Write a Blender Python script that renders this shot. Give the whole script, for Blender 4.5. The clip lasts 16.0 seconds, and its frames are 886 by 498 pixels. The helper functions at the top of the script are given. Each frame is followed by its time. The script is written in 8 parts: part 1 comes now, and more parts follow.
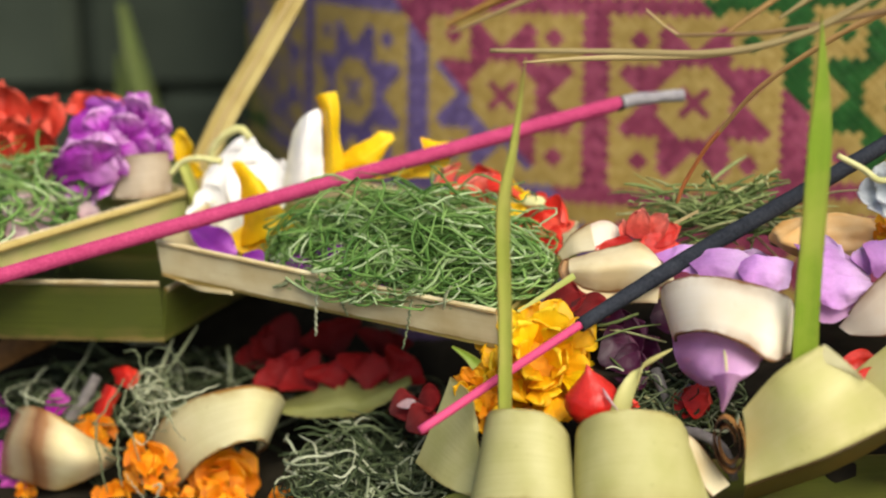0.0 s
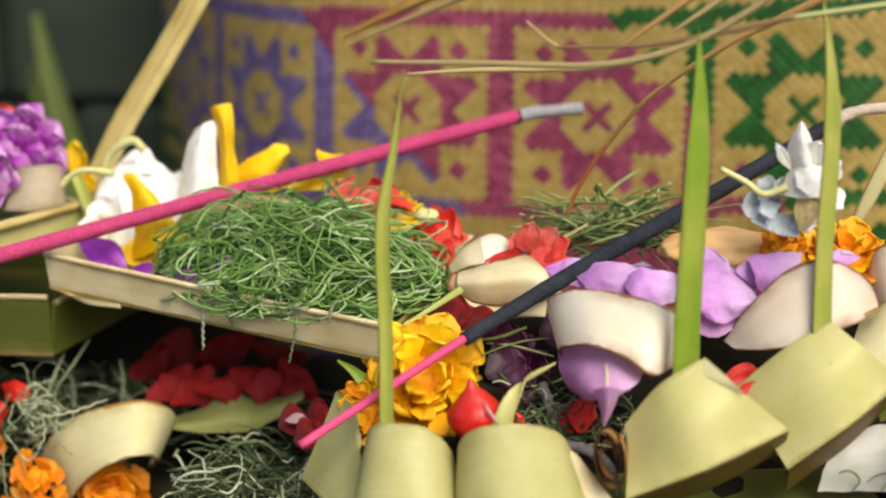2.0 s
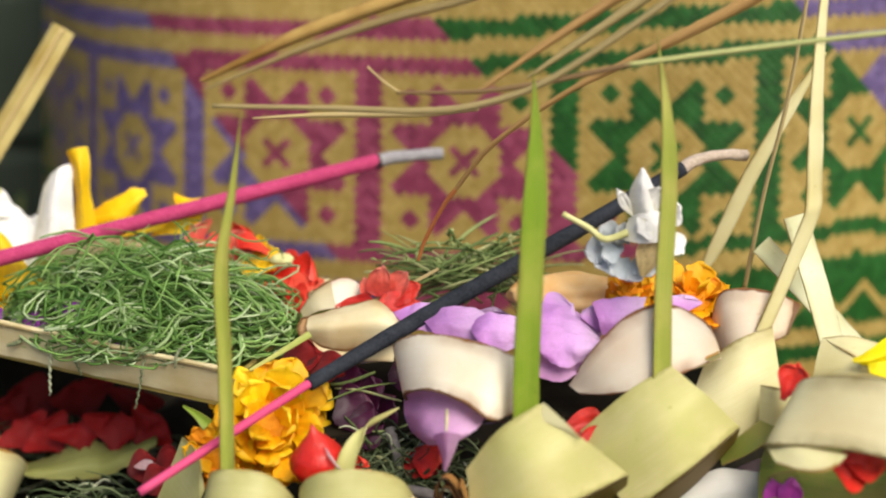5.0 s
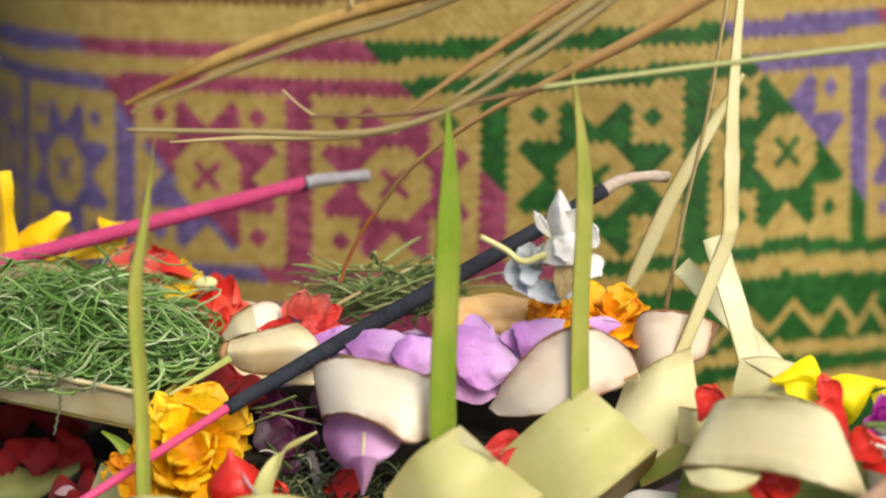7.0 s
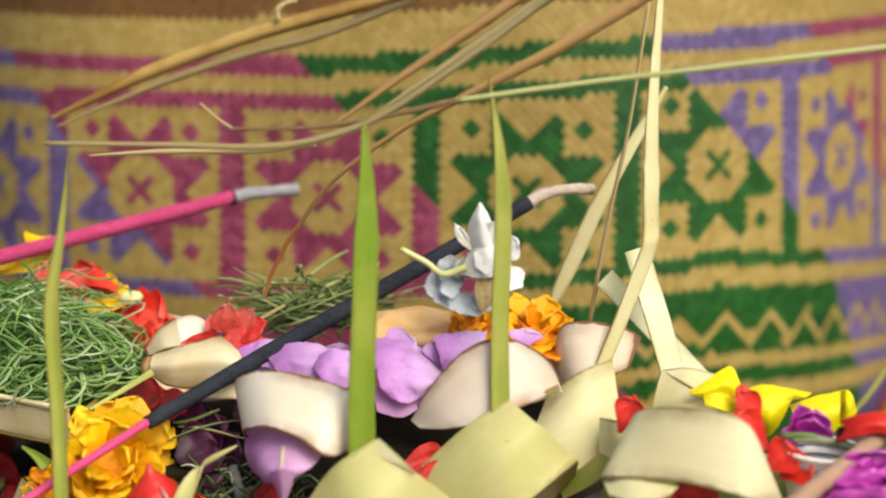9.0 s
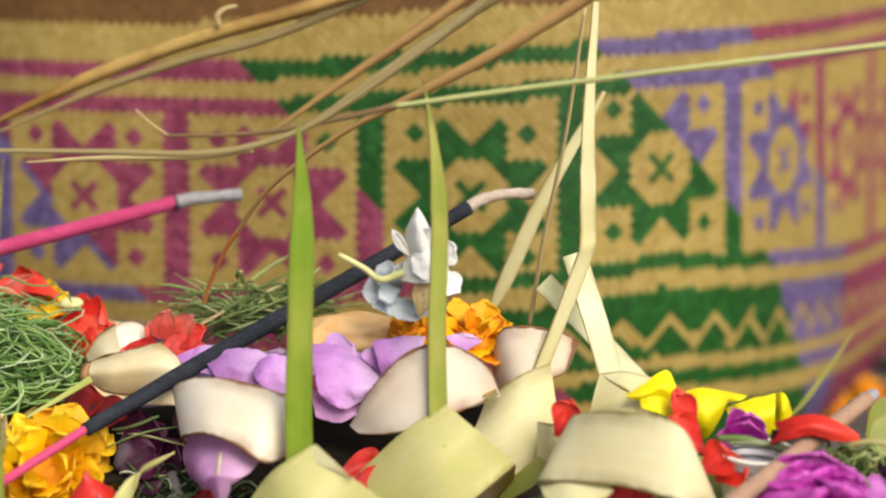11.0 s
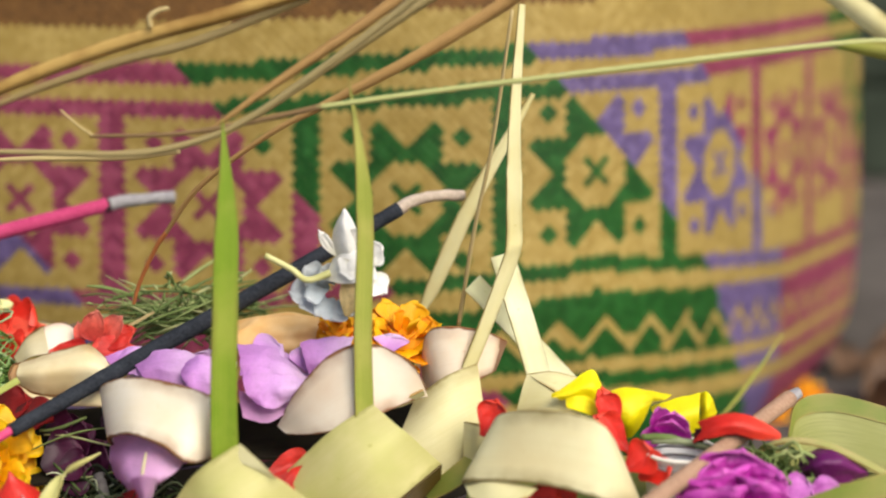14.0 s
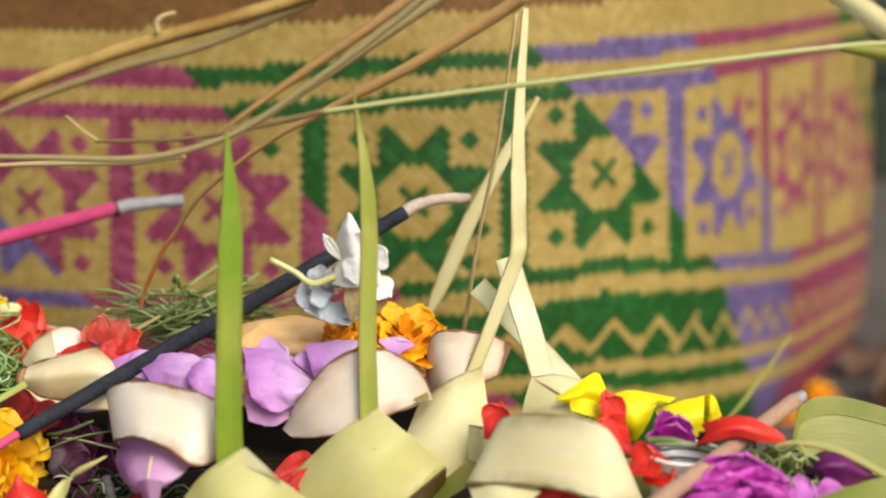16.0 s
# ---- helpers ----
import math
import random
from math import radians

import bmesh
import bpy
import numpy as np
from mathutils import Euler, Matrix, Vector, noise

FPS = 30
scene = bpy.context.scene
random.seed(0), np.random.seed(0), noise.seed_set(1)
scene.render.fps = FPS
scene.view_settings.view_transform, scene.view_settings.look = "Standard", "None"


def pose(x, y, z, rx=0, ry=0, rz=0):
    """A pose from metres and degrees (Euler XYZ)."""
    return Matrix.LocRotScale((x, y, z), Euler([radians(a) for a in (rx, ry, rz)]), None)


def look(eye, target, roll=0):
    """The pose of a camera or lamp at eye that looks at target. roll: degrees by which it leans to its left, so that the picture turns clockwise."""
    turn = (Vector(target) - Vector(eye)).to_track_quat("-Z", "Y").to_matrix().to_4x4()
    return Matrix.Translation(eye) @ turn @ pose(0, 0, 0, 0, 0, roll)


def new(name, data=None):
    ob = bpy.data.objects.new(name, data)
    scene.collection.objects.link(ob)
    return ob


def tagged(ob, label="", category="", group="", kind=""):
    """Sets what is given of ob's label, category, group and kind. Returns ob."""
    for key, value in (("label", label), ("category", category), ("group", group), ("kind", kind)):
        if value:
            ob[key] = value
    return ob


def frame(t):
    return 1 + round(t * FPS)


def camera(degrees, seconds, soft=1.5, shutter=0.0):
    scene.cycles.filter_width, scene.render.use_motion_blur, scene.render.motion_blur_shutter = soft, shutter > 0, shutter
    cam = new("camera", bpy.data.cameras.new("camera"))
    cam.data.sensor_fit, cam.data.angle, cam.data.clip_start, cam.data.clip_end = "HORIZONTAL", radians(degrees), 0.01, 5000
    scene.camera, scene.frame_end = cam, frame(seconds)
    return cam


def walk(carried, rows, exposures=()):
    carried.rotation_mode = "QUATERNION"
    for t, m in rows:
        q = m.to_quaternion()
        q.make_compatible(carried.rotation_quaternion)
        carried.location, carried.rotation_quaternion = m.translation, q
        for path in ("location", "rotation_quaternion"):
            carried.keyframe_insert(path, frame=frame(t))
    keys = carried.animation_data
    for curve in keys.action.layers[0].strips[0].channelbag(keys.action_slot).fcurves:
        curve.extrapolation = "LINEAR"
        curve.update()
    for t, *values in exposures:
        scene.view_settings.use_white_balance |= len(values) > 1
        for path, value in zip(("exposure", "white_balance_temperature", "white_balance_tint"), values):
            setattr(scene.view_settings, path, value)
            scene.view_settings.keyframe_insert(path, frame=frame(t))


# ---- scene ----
cam = camera(32.0, 16.0, 2.1)
cam.data.dof.use_dof, cam.data.dof.focus_distance, cam.data.dof.aperture_fstop = True, 0.490, 5.4
# seconds, eye, pan, tilt and roll in degrees
PATH = [
    (0, -0.0640, -0.4626, 0.2213, 5.502, -15.834, -1.207),
    (0.5, -0.0583, -0.4610, 0.2203, 5.365, -15.716, -1.140),
    (1, -0.0534, -0.4598, 0.2207, 4.883, -15.696, -0.957),
    (1.5, -0.0476, -0.4586, 0.2202, 4.323, -15.519, -0.797),
    (2, -0.0410, -0.4570, 0.2188, 3.960, -15.255, -0.684),
    (2.5, -0.0351, -0.4562, 0.2189, 3.526, -15.096, -0.591),
    (3, -0.0303, -0.4553, 0.2188, 2.976, -14.809, -0.464),
    (3.5, -0.0265, -0.4554, 0.2186, 2.402, -14.485, -0.352),
    (4, -0.0222, -0.4553, 0.2188, 1.977, -14.226, -0.191),
    (4.2, -0.0206, -0.4557, 0.2190, 1.852, -14.116, -0.124),
    (6.5, -0.0039, -0.4551, 0.2190, 0.323, -13.050, 0.021),
    (7, 0.0000, -0.4550, 0.2200, 0.051, -12.942, 0.018),
    (7.5, 0.0041, -0.4553, 0.2196, -0.220, -12.708, 0.083),
    (8, 0.0082, -0.4552, 0.2197, -0.525, -12.577, 0.062),
    (8.5, 0.0114, -0.4554, 0.2195, -0.847, -12.465, 0.121),
    (9, 0.0145, -0.4555, 0.2190, -1.137, -12.342, 0.095),
    (9.2, 0.0155, -0.4556, 0.2190, -1.247, -12.331, 0.078),
    (11.3, 0.0242, -0.4570, 0.2212, -2.695, -12.324, 0.223),
    (11.5, 0.0253, -0.4572, 0.2214, -2.834, -12.306, 0.298),
    (12, 0.0287, -0.4578, 0.2216, -3.011, -12.252, 0.303),
    (12.5, 0.0313, -0.4587, 0.2206, -3.325, -12.118, 0.349),
    (13, 0.0328, -0.4596, 0.2196, -3.715, -12.004, 0.400),
    (13.5, 0.0338, -0.4598, 0.2196, -3.938, -12.026, 0.395),
    (14, 0.0336, -0.4600, 0.2189, -3.875, -11.996, 0.404),
    (14.5, 0.0342, -0.4608, 0.2185, -3.617, -11.991, 0.304),
    (15, 0.0356, -0.4605, 0.2188, -3.423, -12.008, 0.233),
    (15.5, 0.0366, -0.4608, 0.2198, -3.288, -12.023, 0.226),
    (16, 0.0378, -0.4613, 0.2205, -3.183, -12.029, 0.122),
]
walk(cam, [(t, pose(x, y, z, 90 + tilt, 0, pan) @ pose(0, 0, 0, 0, 0, roll)) for t, x, y, z, pan, tilt, roll in PATH])

# ---- light ----
world = bpy.data.worlds.new("sky")
scene.world = world
world.use_nodes = True
wn = world.node_tree.nodes
sky = wn.new("ShaderNodeTexSky")
sky.sky_type, sky.sun_disc = "NISHITA", False
sky.sun_elevation, sky.sun_rotation = radians(47.5), radians(147)
sky.air_density, sky.dust_density = 1.0, 4.0
wn["Background"].inputs["Strength"].default_value = 0.125
world.node_tree.links.new(sky.outputs[0], wn["Background"].inputs["Color"])
sun_data = bpy.data.lights.new("sun", "SUN")
sun_data.energy, sun_data.angle, sun_data.color = 2.9, radians(42), (1.0, 0.935, 0.81)
sun = new("sun", sun_data)
sun.matrix_world = look((0.56, -0.86, 1.12), (0, 0, 0))
scene.view_settings.exposure = 0.27


# ---- materials ----
def rgb(text):
    """Linear colour from a hex text."""
    out = []
    for k in (0, 2, 4):
        v = int(text[k:k + 2], 16) / 255
        out.append(v / 12.92 if v < 0.04045 else ((v + 0.055) / 1.055) ** 2.4)
    return (*out, 1.0)


def nodes_of(name, rough=0.6, spec=0.4, metal=0.0):
    m = bpy.data.materials.new(name)
    m.use_nodes = True
    t = m.node_tree
    b = t.nodes["Principled BSDF"]
    b.inputs["Roughness"].default_value = rough
    b.inputs["Specular IOR Level"].default_value = spec
    b.inputs["Metallic"].default_value = metal
    return m, t, b


def noise_of(t, coord, scale, stretch=(1, 1, 1), detail=4.0):
    tc = t.nodes.new("ShaderNodeTexCoord")
    mp = t.nodes.new("ShaderNodeMapping")
    mp.inputs["Scale"].default_value = stretch
    nz = t.nodes.new("ShaderNodeTexNoise")
    nz.inputs["Scale"].default_value, nz.inputs["Detail"].default_value = scale, detail
    t.links.new(tc.outputs[coord], mp.inputs["Vector"])
    t.links.new(mp.outputs["Vector"], nz.inputs["Vector"])
    return nz.outputs["Fac"]


def ramp_of(t, fac, stops):
    r = t.nodes.new("ShaderNodeValToRGB")
    e = r.color_ramp.elements
    while len(e) < len(stops):
        e.new(0.5)
    for k, (p, c) in enumerate(stops):
        e[k].position, e[k].color = p, rgb(c) if isinstance(c, str) else c
    t.links.new(fac, r.inputs["Fac"])
    return r.outputs["Color"]


def mix_of(t, fac, a, b, how="MIX"):
    mx = t.nodes.new("ShaderNodeMix")
    mx.data_type, mx.blend_type = "RGBA", how
    if isinstance(fac, (int, float)):
        mx.inputs[0].default_value = fac
    else:
        t.links.new(fac, mx.inputs[0])
    for k, v in ((6, a), (7, b)):
        if isinstance(v, str):
            mx.inputs[k].default_value = rgb(v)
        else:
            t.links.new(v, mx.inputs[k])
    return mx.outputs[2]


def bump_of(t, b, height, strength, distance=0.0005):
    bp = t.nodes.new("ShaderNodeBump")
    bp.inputs["Strength"].default_value, bp.inputs["Distance"].default_value = strength, distance
    t.links.new(height, bp.inputs["Height"])
    t.links.new(bp.outputs["Normal"], b.inputs["Normal"])


def through_light(m, t, b, colour, share):
    """Lets a thin leaf or petal pass some light."""
    tr = t.nodes.new("ShaderNodeBsdfTranslucent")
    ms = t.nodes.new("ShaderNodeMixShader")
    ms.inputs[0].default_value = share
    t.links.new(colour, tr.inputs["Color"])
    t.links.new(b.outputs[0], ms.inputs[1])
    t.links.new(tr.outputs[0], ms.inputs[2])
    t.links.new(ms.outputs[0], t.nodes["Material Output"].inputs["Surface"])


def vary_of(t, colour, amount=0.12):
    """Each object a little lighter or darker."""
    oi = t.nodes.new("ShaderNodeObjectInfo")
    hs = t.nodes.new("ShaderNodeHueSaturation")
    mr = t.nodes.new("ShaderNodeMapRange")
    mr.inputs["To Min"].default_value, mr.inputs["To Max"].default_value = 1 - amount, 1 + amount
    t.links.new(oi.outputs["Random"], mr.inputs["Value"])
    t.links.new(mr.outputs[0], hs.inputs["Value"])
    t.links.new(colour, hs.inputs["Color"])
    return hs.outputs["Color"]


def leaf_mat(name, light, dark, blotch, edge="", share=0.2, rough=0.5, fibres=70, scorch=()):
    """Palm leaf: fibres along the strip, faint blotches, browned margins."""
    m, t, b = nodes_of(name, rough, 0.35)
    fine = noise_of(t, "UV", 1.0, (1.5, fibres, 1), 5)
    c = ramp_of(t, fine, [(0.25, dark), (0.6, light)])
    big = noise_of(t, "Object", 55.0, (1, 1, 1), 5)
    patch = ramp_of(t, big, [(0.40, (0, 0, 0, 1)), (0.68, (1, 1, 1, 1))])
    c = mix_of(t, patch, c, blotch)
    spots = ramp_of(t, noise_of(t, "Object", 380.0, (1, 1, 1), 3), [(0.70, (0, 0, 0, 1)), (0.80, (0.6, 0.6, 0.6, 1))])
    c = mix_of(t, spots, c, blotch, "MULTIPLY")
    if edge:
        tc = t.nodes.new("ShaderNodeTexCoord")
        sp = t.nodes.new("ShaderNodeSeparateXYZ")
        t.links.new(tc.outputs["UV"], sp.inputs[0])
        wob = noise_of(t, "Object", 160.0, (1, 1, 1), 4)
        ad = t.nodes.new("ShaderNodeMath")
        ad.operation = "MULTIPLY_ADD"
        ad.inputs[1].default_value, ad.inputs[2].default_value = 0.14, -0.07
        t.links.new(wob, ad.inputs[0])
        s2 = t.nodes.new("ShaderNodeMath")
        t.links.new(sp.outputs["Y"], s2.inputs[0])
        t.links.new(ad.outputs[0], s2.inputs[1])
        rim = ramp_of(t, s2.outputs[0], [(0.0, (1, 1, 1, 1)), (0.010, (0.9, 0.9, 0.9, 1)), (0.036, (0, 0, 0, 1)), (0.964, (0, 0, 0, 1)), (0.990, (0.9, 0.9, 0.9, 1))])
        stain = ramp_of(t, s2.outputs[0], [(0.0, (0.75, 0.75, 0.75, 1)), (0.24, (0, 0, 0, 1)), (0.78, (0, 0, 0, 1)), (1.0, (0.75, 0.75, 0.75, 1))])
        c = mix_of(t, mix_of(t, 1.0, stain, patch, 'MULTIPLY'), c, edge)
        c = mix_of(t, rim, c, edge)
    if scorch:
        tu = t.nodes.new("ShaderNodeTexCoord")
        su = t.nodes.new("ShaderNodeSeparateXYZ")
        t.links.new(tu.outputs["UV"], su.inputs[0])
        wb = t.nodes.new("ShaderNodeMath")
        wb.operation = "MULTIPLY_ADD"
        wb.inputs[1].default_value = 0.16
        t.links.new(noise_of(t, "UV", 1.0, (1.5, 2.2, 1), 5), wb.inputs[0])
        t.links.new(su.outputs["X"], wb.inputs[2])
        burn = ramp_of(t, wb.outputs[0], [(p, q) for p, q, _ in scorch])
        mask = ramp_of(t, wb.outputs[0], [(p, (m, m, m, 1)) for p, _, m in scorch])
        c = mix_of(t, mask, c, burn)
    c = vary_of(t, c, 0.06)
    t.links.new(c, b.inputs["Base Color"])
    bump_of(t, b, fine, 0.15)
    through_light(m, t, b, c, share)
    return m


def petal_mat(name, heart, body, rim, share=0.35, rough=0.42, vein=0.3):
    """Flower petal: heart to rim along its length, veins, slight mottling."""
    m, t, b = nodes_of(name, rough, 0.42)
    tc = t.nodes.new("ShaderNodeTexCoord")
    sp = t.nodes.new("ShaderNodeSeparateXYZ")
    t.links.new(tc.outputs["UV"], sp.inputs[0])
    c = ramp_of(t, sp.outputs["X"], [(0.0, heart), (0.35, body), (1.0, rim)])
    v = noise_of(t, "UV", 1.0, (2.0, 26, 1), 4)
    dark = ramp_of(t, v, [(0.30, (0.55, 0.55, 0.55, 1)), (0.62, (1, 1, 1, 1))])
    c = mix_of(t, vein, c, mix_of(t, 1.0, c, dark, "MULTIPLY"))
    mott = ramp_of(t, noise_of(t, "Object", 130.0, (1, 1, 1), 5), [(0.3, (0.80, 0.80, 0.80, 1)), (0.6, (1, 1, 1, 1))])
    c = mix_of(t, 0.6, c, mott, "MULTIPLY")
    fleck = ramp_of(t, noise_of(t, "Object", 900.0, (1, 1, 1), 4), [(0.32, (0.78, 0.78, 0.78, 1)), (0.55, (1, 1, 1, 1))])
    c = mix_of(t, min(0.7, vein * 2.3), c, fleck, "MULTIPLY")
    c = vary_of(t, c, 0.12)
    t.links.new(c, b.inputs["Base Color"])
    h = t.nodes.new("ShaderNodeMath")
    h.operation = "MULTIPLY_ADD"
    h.inputs[1].default_value = 2.2
    t.links.new(noise_of(t, "Object", 240.0, (1, 1, 1), 6), h.inputs[0])
    t.links.new(v, h.inputs[2])
    bump_of(t, b, h.outputs[0], 0.45, 0.0005)
    through_light(m, t, b, c, share)
    return m


def plain_mat(name, a, c2, scale=200.0, rough=0.7, bump=0.3, spec=0.3, stretch=(1, 1, 1), vary=0.1, share=0.0, metal=0.0, coord="Object"):
    m, t, b = nodes_of(name, rough, spec, metal)
    n1 = noise_of(t, coord, scale, stretch, 6)
    n2 = noise_of(t, "Object", scale * 0.17, (1, 1, 1), 3)
    c = ramp_of(t, n1, [(0.3, a), (0.72, c2)])
    c = mix_of(t, 0.35, c, ramp_of(t, n2, [(0.35, a), (0.65, c2)]))
    if vary:
        c = vary_of(t, c, vary)
    t.links.new(c, b.inputs["Base Color"])
    bump_of(t, b, n1, bump)
    if share:
        through_light(m, t, b, c, share)
    return m


def island_mat(name, stops, rough=0.6, share=0.1, spec=0.3):
    """Colour that differs from strand to strand."""
    m, t, b = nodes_of(name, rough, spec)
    g = t.nodes.new("ShaderNodeNewGeometry")
    c = ramp_of(t, g.outputs["Random Per Island"], stops)
    mott = ramp_of(t, noise_of(t, "Object", 260.0, (1, 1, 1), 4), [(0.3, (0.7, 0.7, 0.7, 1)), (0.6, (1, 1, 1, 1))])
    c = mix_of(t, 0.8, c, mott, "MULTIPLY")
    t.links.new(c, b.inputs["Base Color"])
    if share:
        through_light(m, t, b, c, share)
    return m


GREEN_LEAF = leaf_mat("young_palm_leaf", "d4cd90", "ccc582", "c6c47a", "b0aa68", 0.20, 0.4)
CREAM_LEAF = leaf_mat("cream_palm_leaf", "faf3e2", "f6eed8", "f2e6ca", "8e5e32", 0.28)
PEACH_LEAF = leaf_mat("peach_palm_leaf", "faf2e2", "f6ecda", "f2e0c8", "8a542c", 0.28)
BLADE_LEAF = leaf_mat("green_blade", "88a42e", "6a8c26", "a0ae46", "7d7d35", 0.25, 0.4, 40)
STEM_LEAF = leaf_mat("yellow_green_stem", "a2aa4a", "84923a", "b4b25c", "8e8440", 0.15, 0.45, 30)
TRAY_LEAF = leaf_mat("tray_leaf", "eae0b8", "dccfa0", "d2bf8c", "9a8048", 0.2)
TRAY_GREEN = leaf_mat("green_tray_leaf", "7a8a34", "5f7026", "8f8a44", "a08c4e", 0.12)
LITTER_LEAF = leaf_mat("dark_dry_leaf", "6a4e36", "503a28", "3c2a1c", "2c1e14", 0.1, 0.6)
DRY_LEAF = leaf_mat("dry_straw_leaf", "ceae68", "b08c4a", "9c763a", "845e2e", 0.12, 0.55, 50)
BLEACHED = leaf_mat("bleached_strip", "f0f0ce", "e8e8be", "e2e2b0", "a89c68", 0.2)
LOOP_PALE = leaf_mat("pale_yellow_green_strip", "c0bc82", "b4b074", "acaa68", "a09458", 0.20)
WRAP_LEAF = leaf_mat("white_leaf", "eae8e0", "e0ddd2", "d4d0c2", "", 0.2)
PALE_STRIP = leaf_mat("pale_strip", "e8e2b4", "ded8a0", "dcd296", "9c8a50", 0.24, 0.5, 40)
LOOP_GREY = leaf_mat("pale_grey_green_strip", "e4deb6", "dad4a6", "dacea0", "8a7c50", 0.22, 0.5, 40)
# underside of the green folds, browner and darkened by painted shade
SHADED_UNDERSIDE = leaf_mat("shaded_olive_underside", "7c6a34", "66542a", "84682e", "54401c", 0.2, 0.5, 40)
# olive leaf with the shade of low places put into its colour
SHADE_LEAF = leaf_mat("shaded_olive_leaf", "5a6222", "384016", "4e5620", "7a6c3a", 0.1)
CURL_LEAF = leaf_mat("browned_curl_leaf", "ece2c0", "e2d6ac", "d8c494", "7c522a", 0.14)
ROLL_BROWN = leaf_mat("tan_roll_end", "c8a070", "a87c4c", "b88c58", "6a4424", 0.15)
PEACH_TIP = leaf_mat("peach_leaf_with_burnt_tip", "f6ecda", "f2e6d0", "ead4b6", "78431f", 0.26, 0.5, 70, ((0.92, "e0c09c", 0.0), (1.0, "b08050", 0.6), (1.06, "7a4c2c", 0.85)))
STRAW_LEAF = leaf_mat("straw_cream_leaf", "ece6b8", "e0d8a2", "dcd69c", "a8803c", 0.20, 0.45, 60)
SCORCHED_ROLL = leaf_mat("scorched_roll_leaf", "f0e6bc", "e6d8a6", "e2d49c", "a8803c", 0.2, 0.45, 60, ((0.12, "4a3050", 1.0), (0.20, "d8b890", 0.7), (0.27, "a06030", 0.9), (0.33, "dcc094", 0.6), (0.41, "c89868", 0.8), (0.46, "8c4c24", 0.9), (0.52, "a86838", 0.8), (0.62, "d8c090", 0.0)))
STRAW = plain_mat("straw", "86643a", "cca466", 30, 0.6, 0.3, 0.3, (40, 3, 1), 0.12, 0, 0, "UV")
STRAW_PALE = plain_mat("pale_straw", "94804e", "cdb986", 30, 0.55, 0.3, 0.3, (40, 3, 1), 0.1, 0, 0, "UV")
STRAW_OLIVE = plain_mat("olive_straw", "7a6a40", "b0a070", 30, 0.6, 0.3, 0.3, (40, 3, 1), 0.1, 0, 0, "UV")
STRAW_DARK = plain_mat("dark_straw", "5a462e", "92764e", 30, 0.6, 0.3, 0.3, (40, 3, 1), 0.1, 0, 0, "UV")
STRAW_GREEN = plain_mat("green_straw", "8c9450", "c4c486", 30, 0.5, 0.2, 0.3, (40, 3, 1), 0.05, 0, 0, "UV")
STRAW_RED = plain_mat("reddish_straw", "a8572c", "cf8a50", 30, 0.55, 0.3, 0.3, (40, 3, 1), 0.05, 0, 0, "UV")
PINK_COAT = plain_mat("pink_incense", "962e56", "b4466e", 900, 0.85, 0.6, 0.15)
PINK_WOOD = plain_mat("pink_bamboo", "c83a6a", "dc5c88", 40, 0.6, 0.3, 0.3, (40, 3, 1), 0.05, 0, 0, "UV")
BLACK_COAT = plain_mat("charcoal_incense", "1d2026", "34383f", 900, 0.9, 0.7, 0.15)
TAN_COAT = plain_mat("tan_incense", "8a6c58", "a68872", 900, 0.9, 0.6, 0.15)
ASH = plain_mat("grey_ash", "77757a", "a5a2a2", 700, 0.95, 0.8, 0.1)
ASH_TAN = plain_mat("tan_ash", "a89888", "ccbcaa", 700, 0.95, 0.8, 0.1)
BURNT = plain_mat("burnt_end", "2b2226", "4a4044", 700, 0.95, 0.8, 0.1)
ORANGE = petal_mat("golden_petal", "ec9400", "ffbc00", "ffcc14", 0.28, 0.5, 0.10)
DEEP_ORANGE = petal_mat("orange_petal", "ee8000", "ff9e00", "ffae10", 0.25, 0.5, 0.10)
BURNT_ORANGE = petal_mat("burnt_orange_petal", "dc6c00", "ee8400", "f69610", 0.2, 0.5, 0.12)
YELLOW = petal_mat("yellow_petal", "e8d800", "faee00", "fff010", 0.28, 0.5, 0.04)
AMBER = petal_mat("amber_petal", "ffc200", "ffd200", "ffdc20", 0.28, 0.5, 0.08)
WHITE = petal_mat("white_petal", "e8e4cc", "f8f6f0", "fbfaf6", 0.14, 0.5, 0.10)
PALE_BLUE = petal_mat("pale_blue_petal", "b4c0c8", "ccd6dc", "eef2f4", 0.40, 0.5, 0.12)
LILAC = petal_mat("lilac_petal", "d08cd8", "e2a6ec", "f4d6fa", 0.32, 0.5, 0.16)
LILAC_DEEP = petal_mat("deep_lilac_petal", "e0a4dc", "ecb6e8", "f6d0f2", 0.50, 0.5, 0.10)
PURPLE_PALE = petal_mat("pale_rimmed_purple_petal", "942098", "be40c2", "f0b8ec", 0.26, 0.45, 0.4)
PURPLE = petal_mat("purple_petal", "7c2296", "9c36b0", "c87ad2", 0.24, 0.42, 0.15)
SCARLET = petal_mat("scarlet_petal", "d62c1c", "ea4430", "f26850", 0.3)
GREY_LEAF = leaf_mat("greyish_leaf", "c4b69e", "b0a088", "a08c70", "8a745a", 0.1)
RIB_LEAF = leaf_mat("tan_palm_rib", "c6b676", "b4a262", "a89250", "", 0.05)
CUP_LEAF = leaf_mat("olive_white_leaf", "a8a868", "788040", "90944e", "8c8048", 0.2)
PALE_GREEN_LEAF = leaf_mat("pale_green_tray_leaf", "b0b868", "7a8c3c", "c0b478", "b0a060", 0.2)
VIOLET = petal_mat("violet_petal", "8a1a88", "b02ea6", "cc5cc0", 0.18)
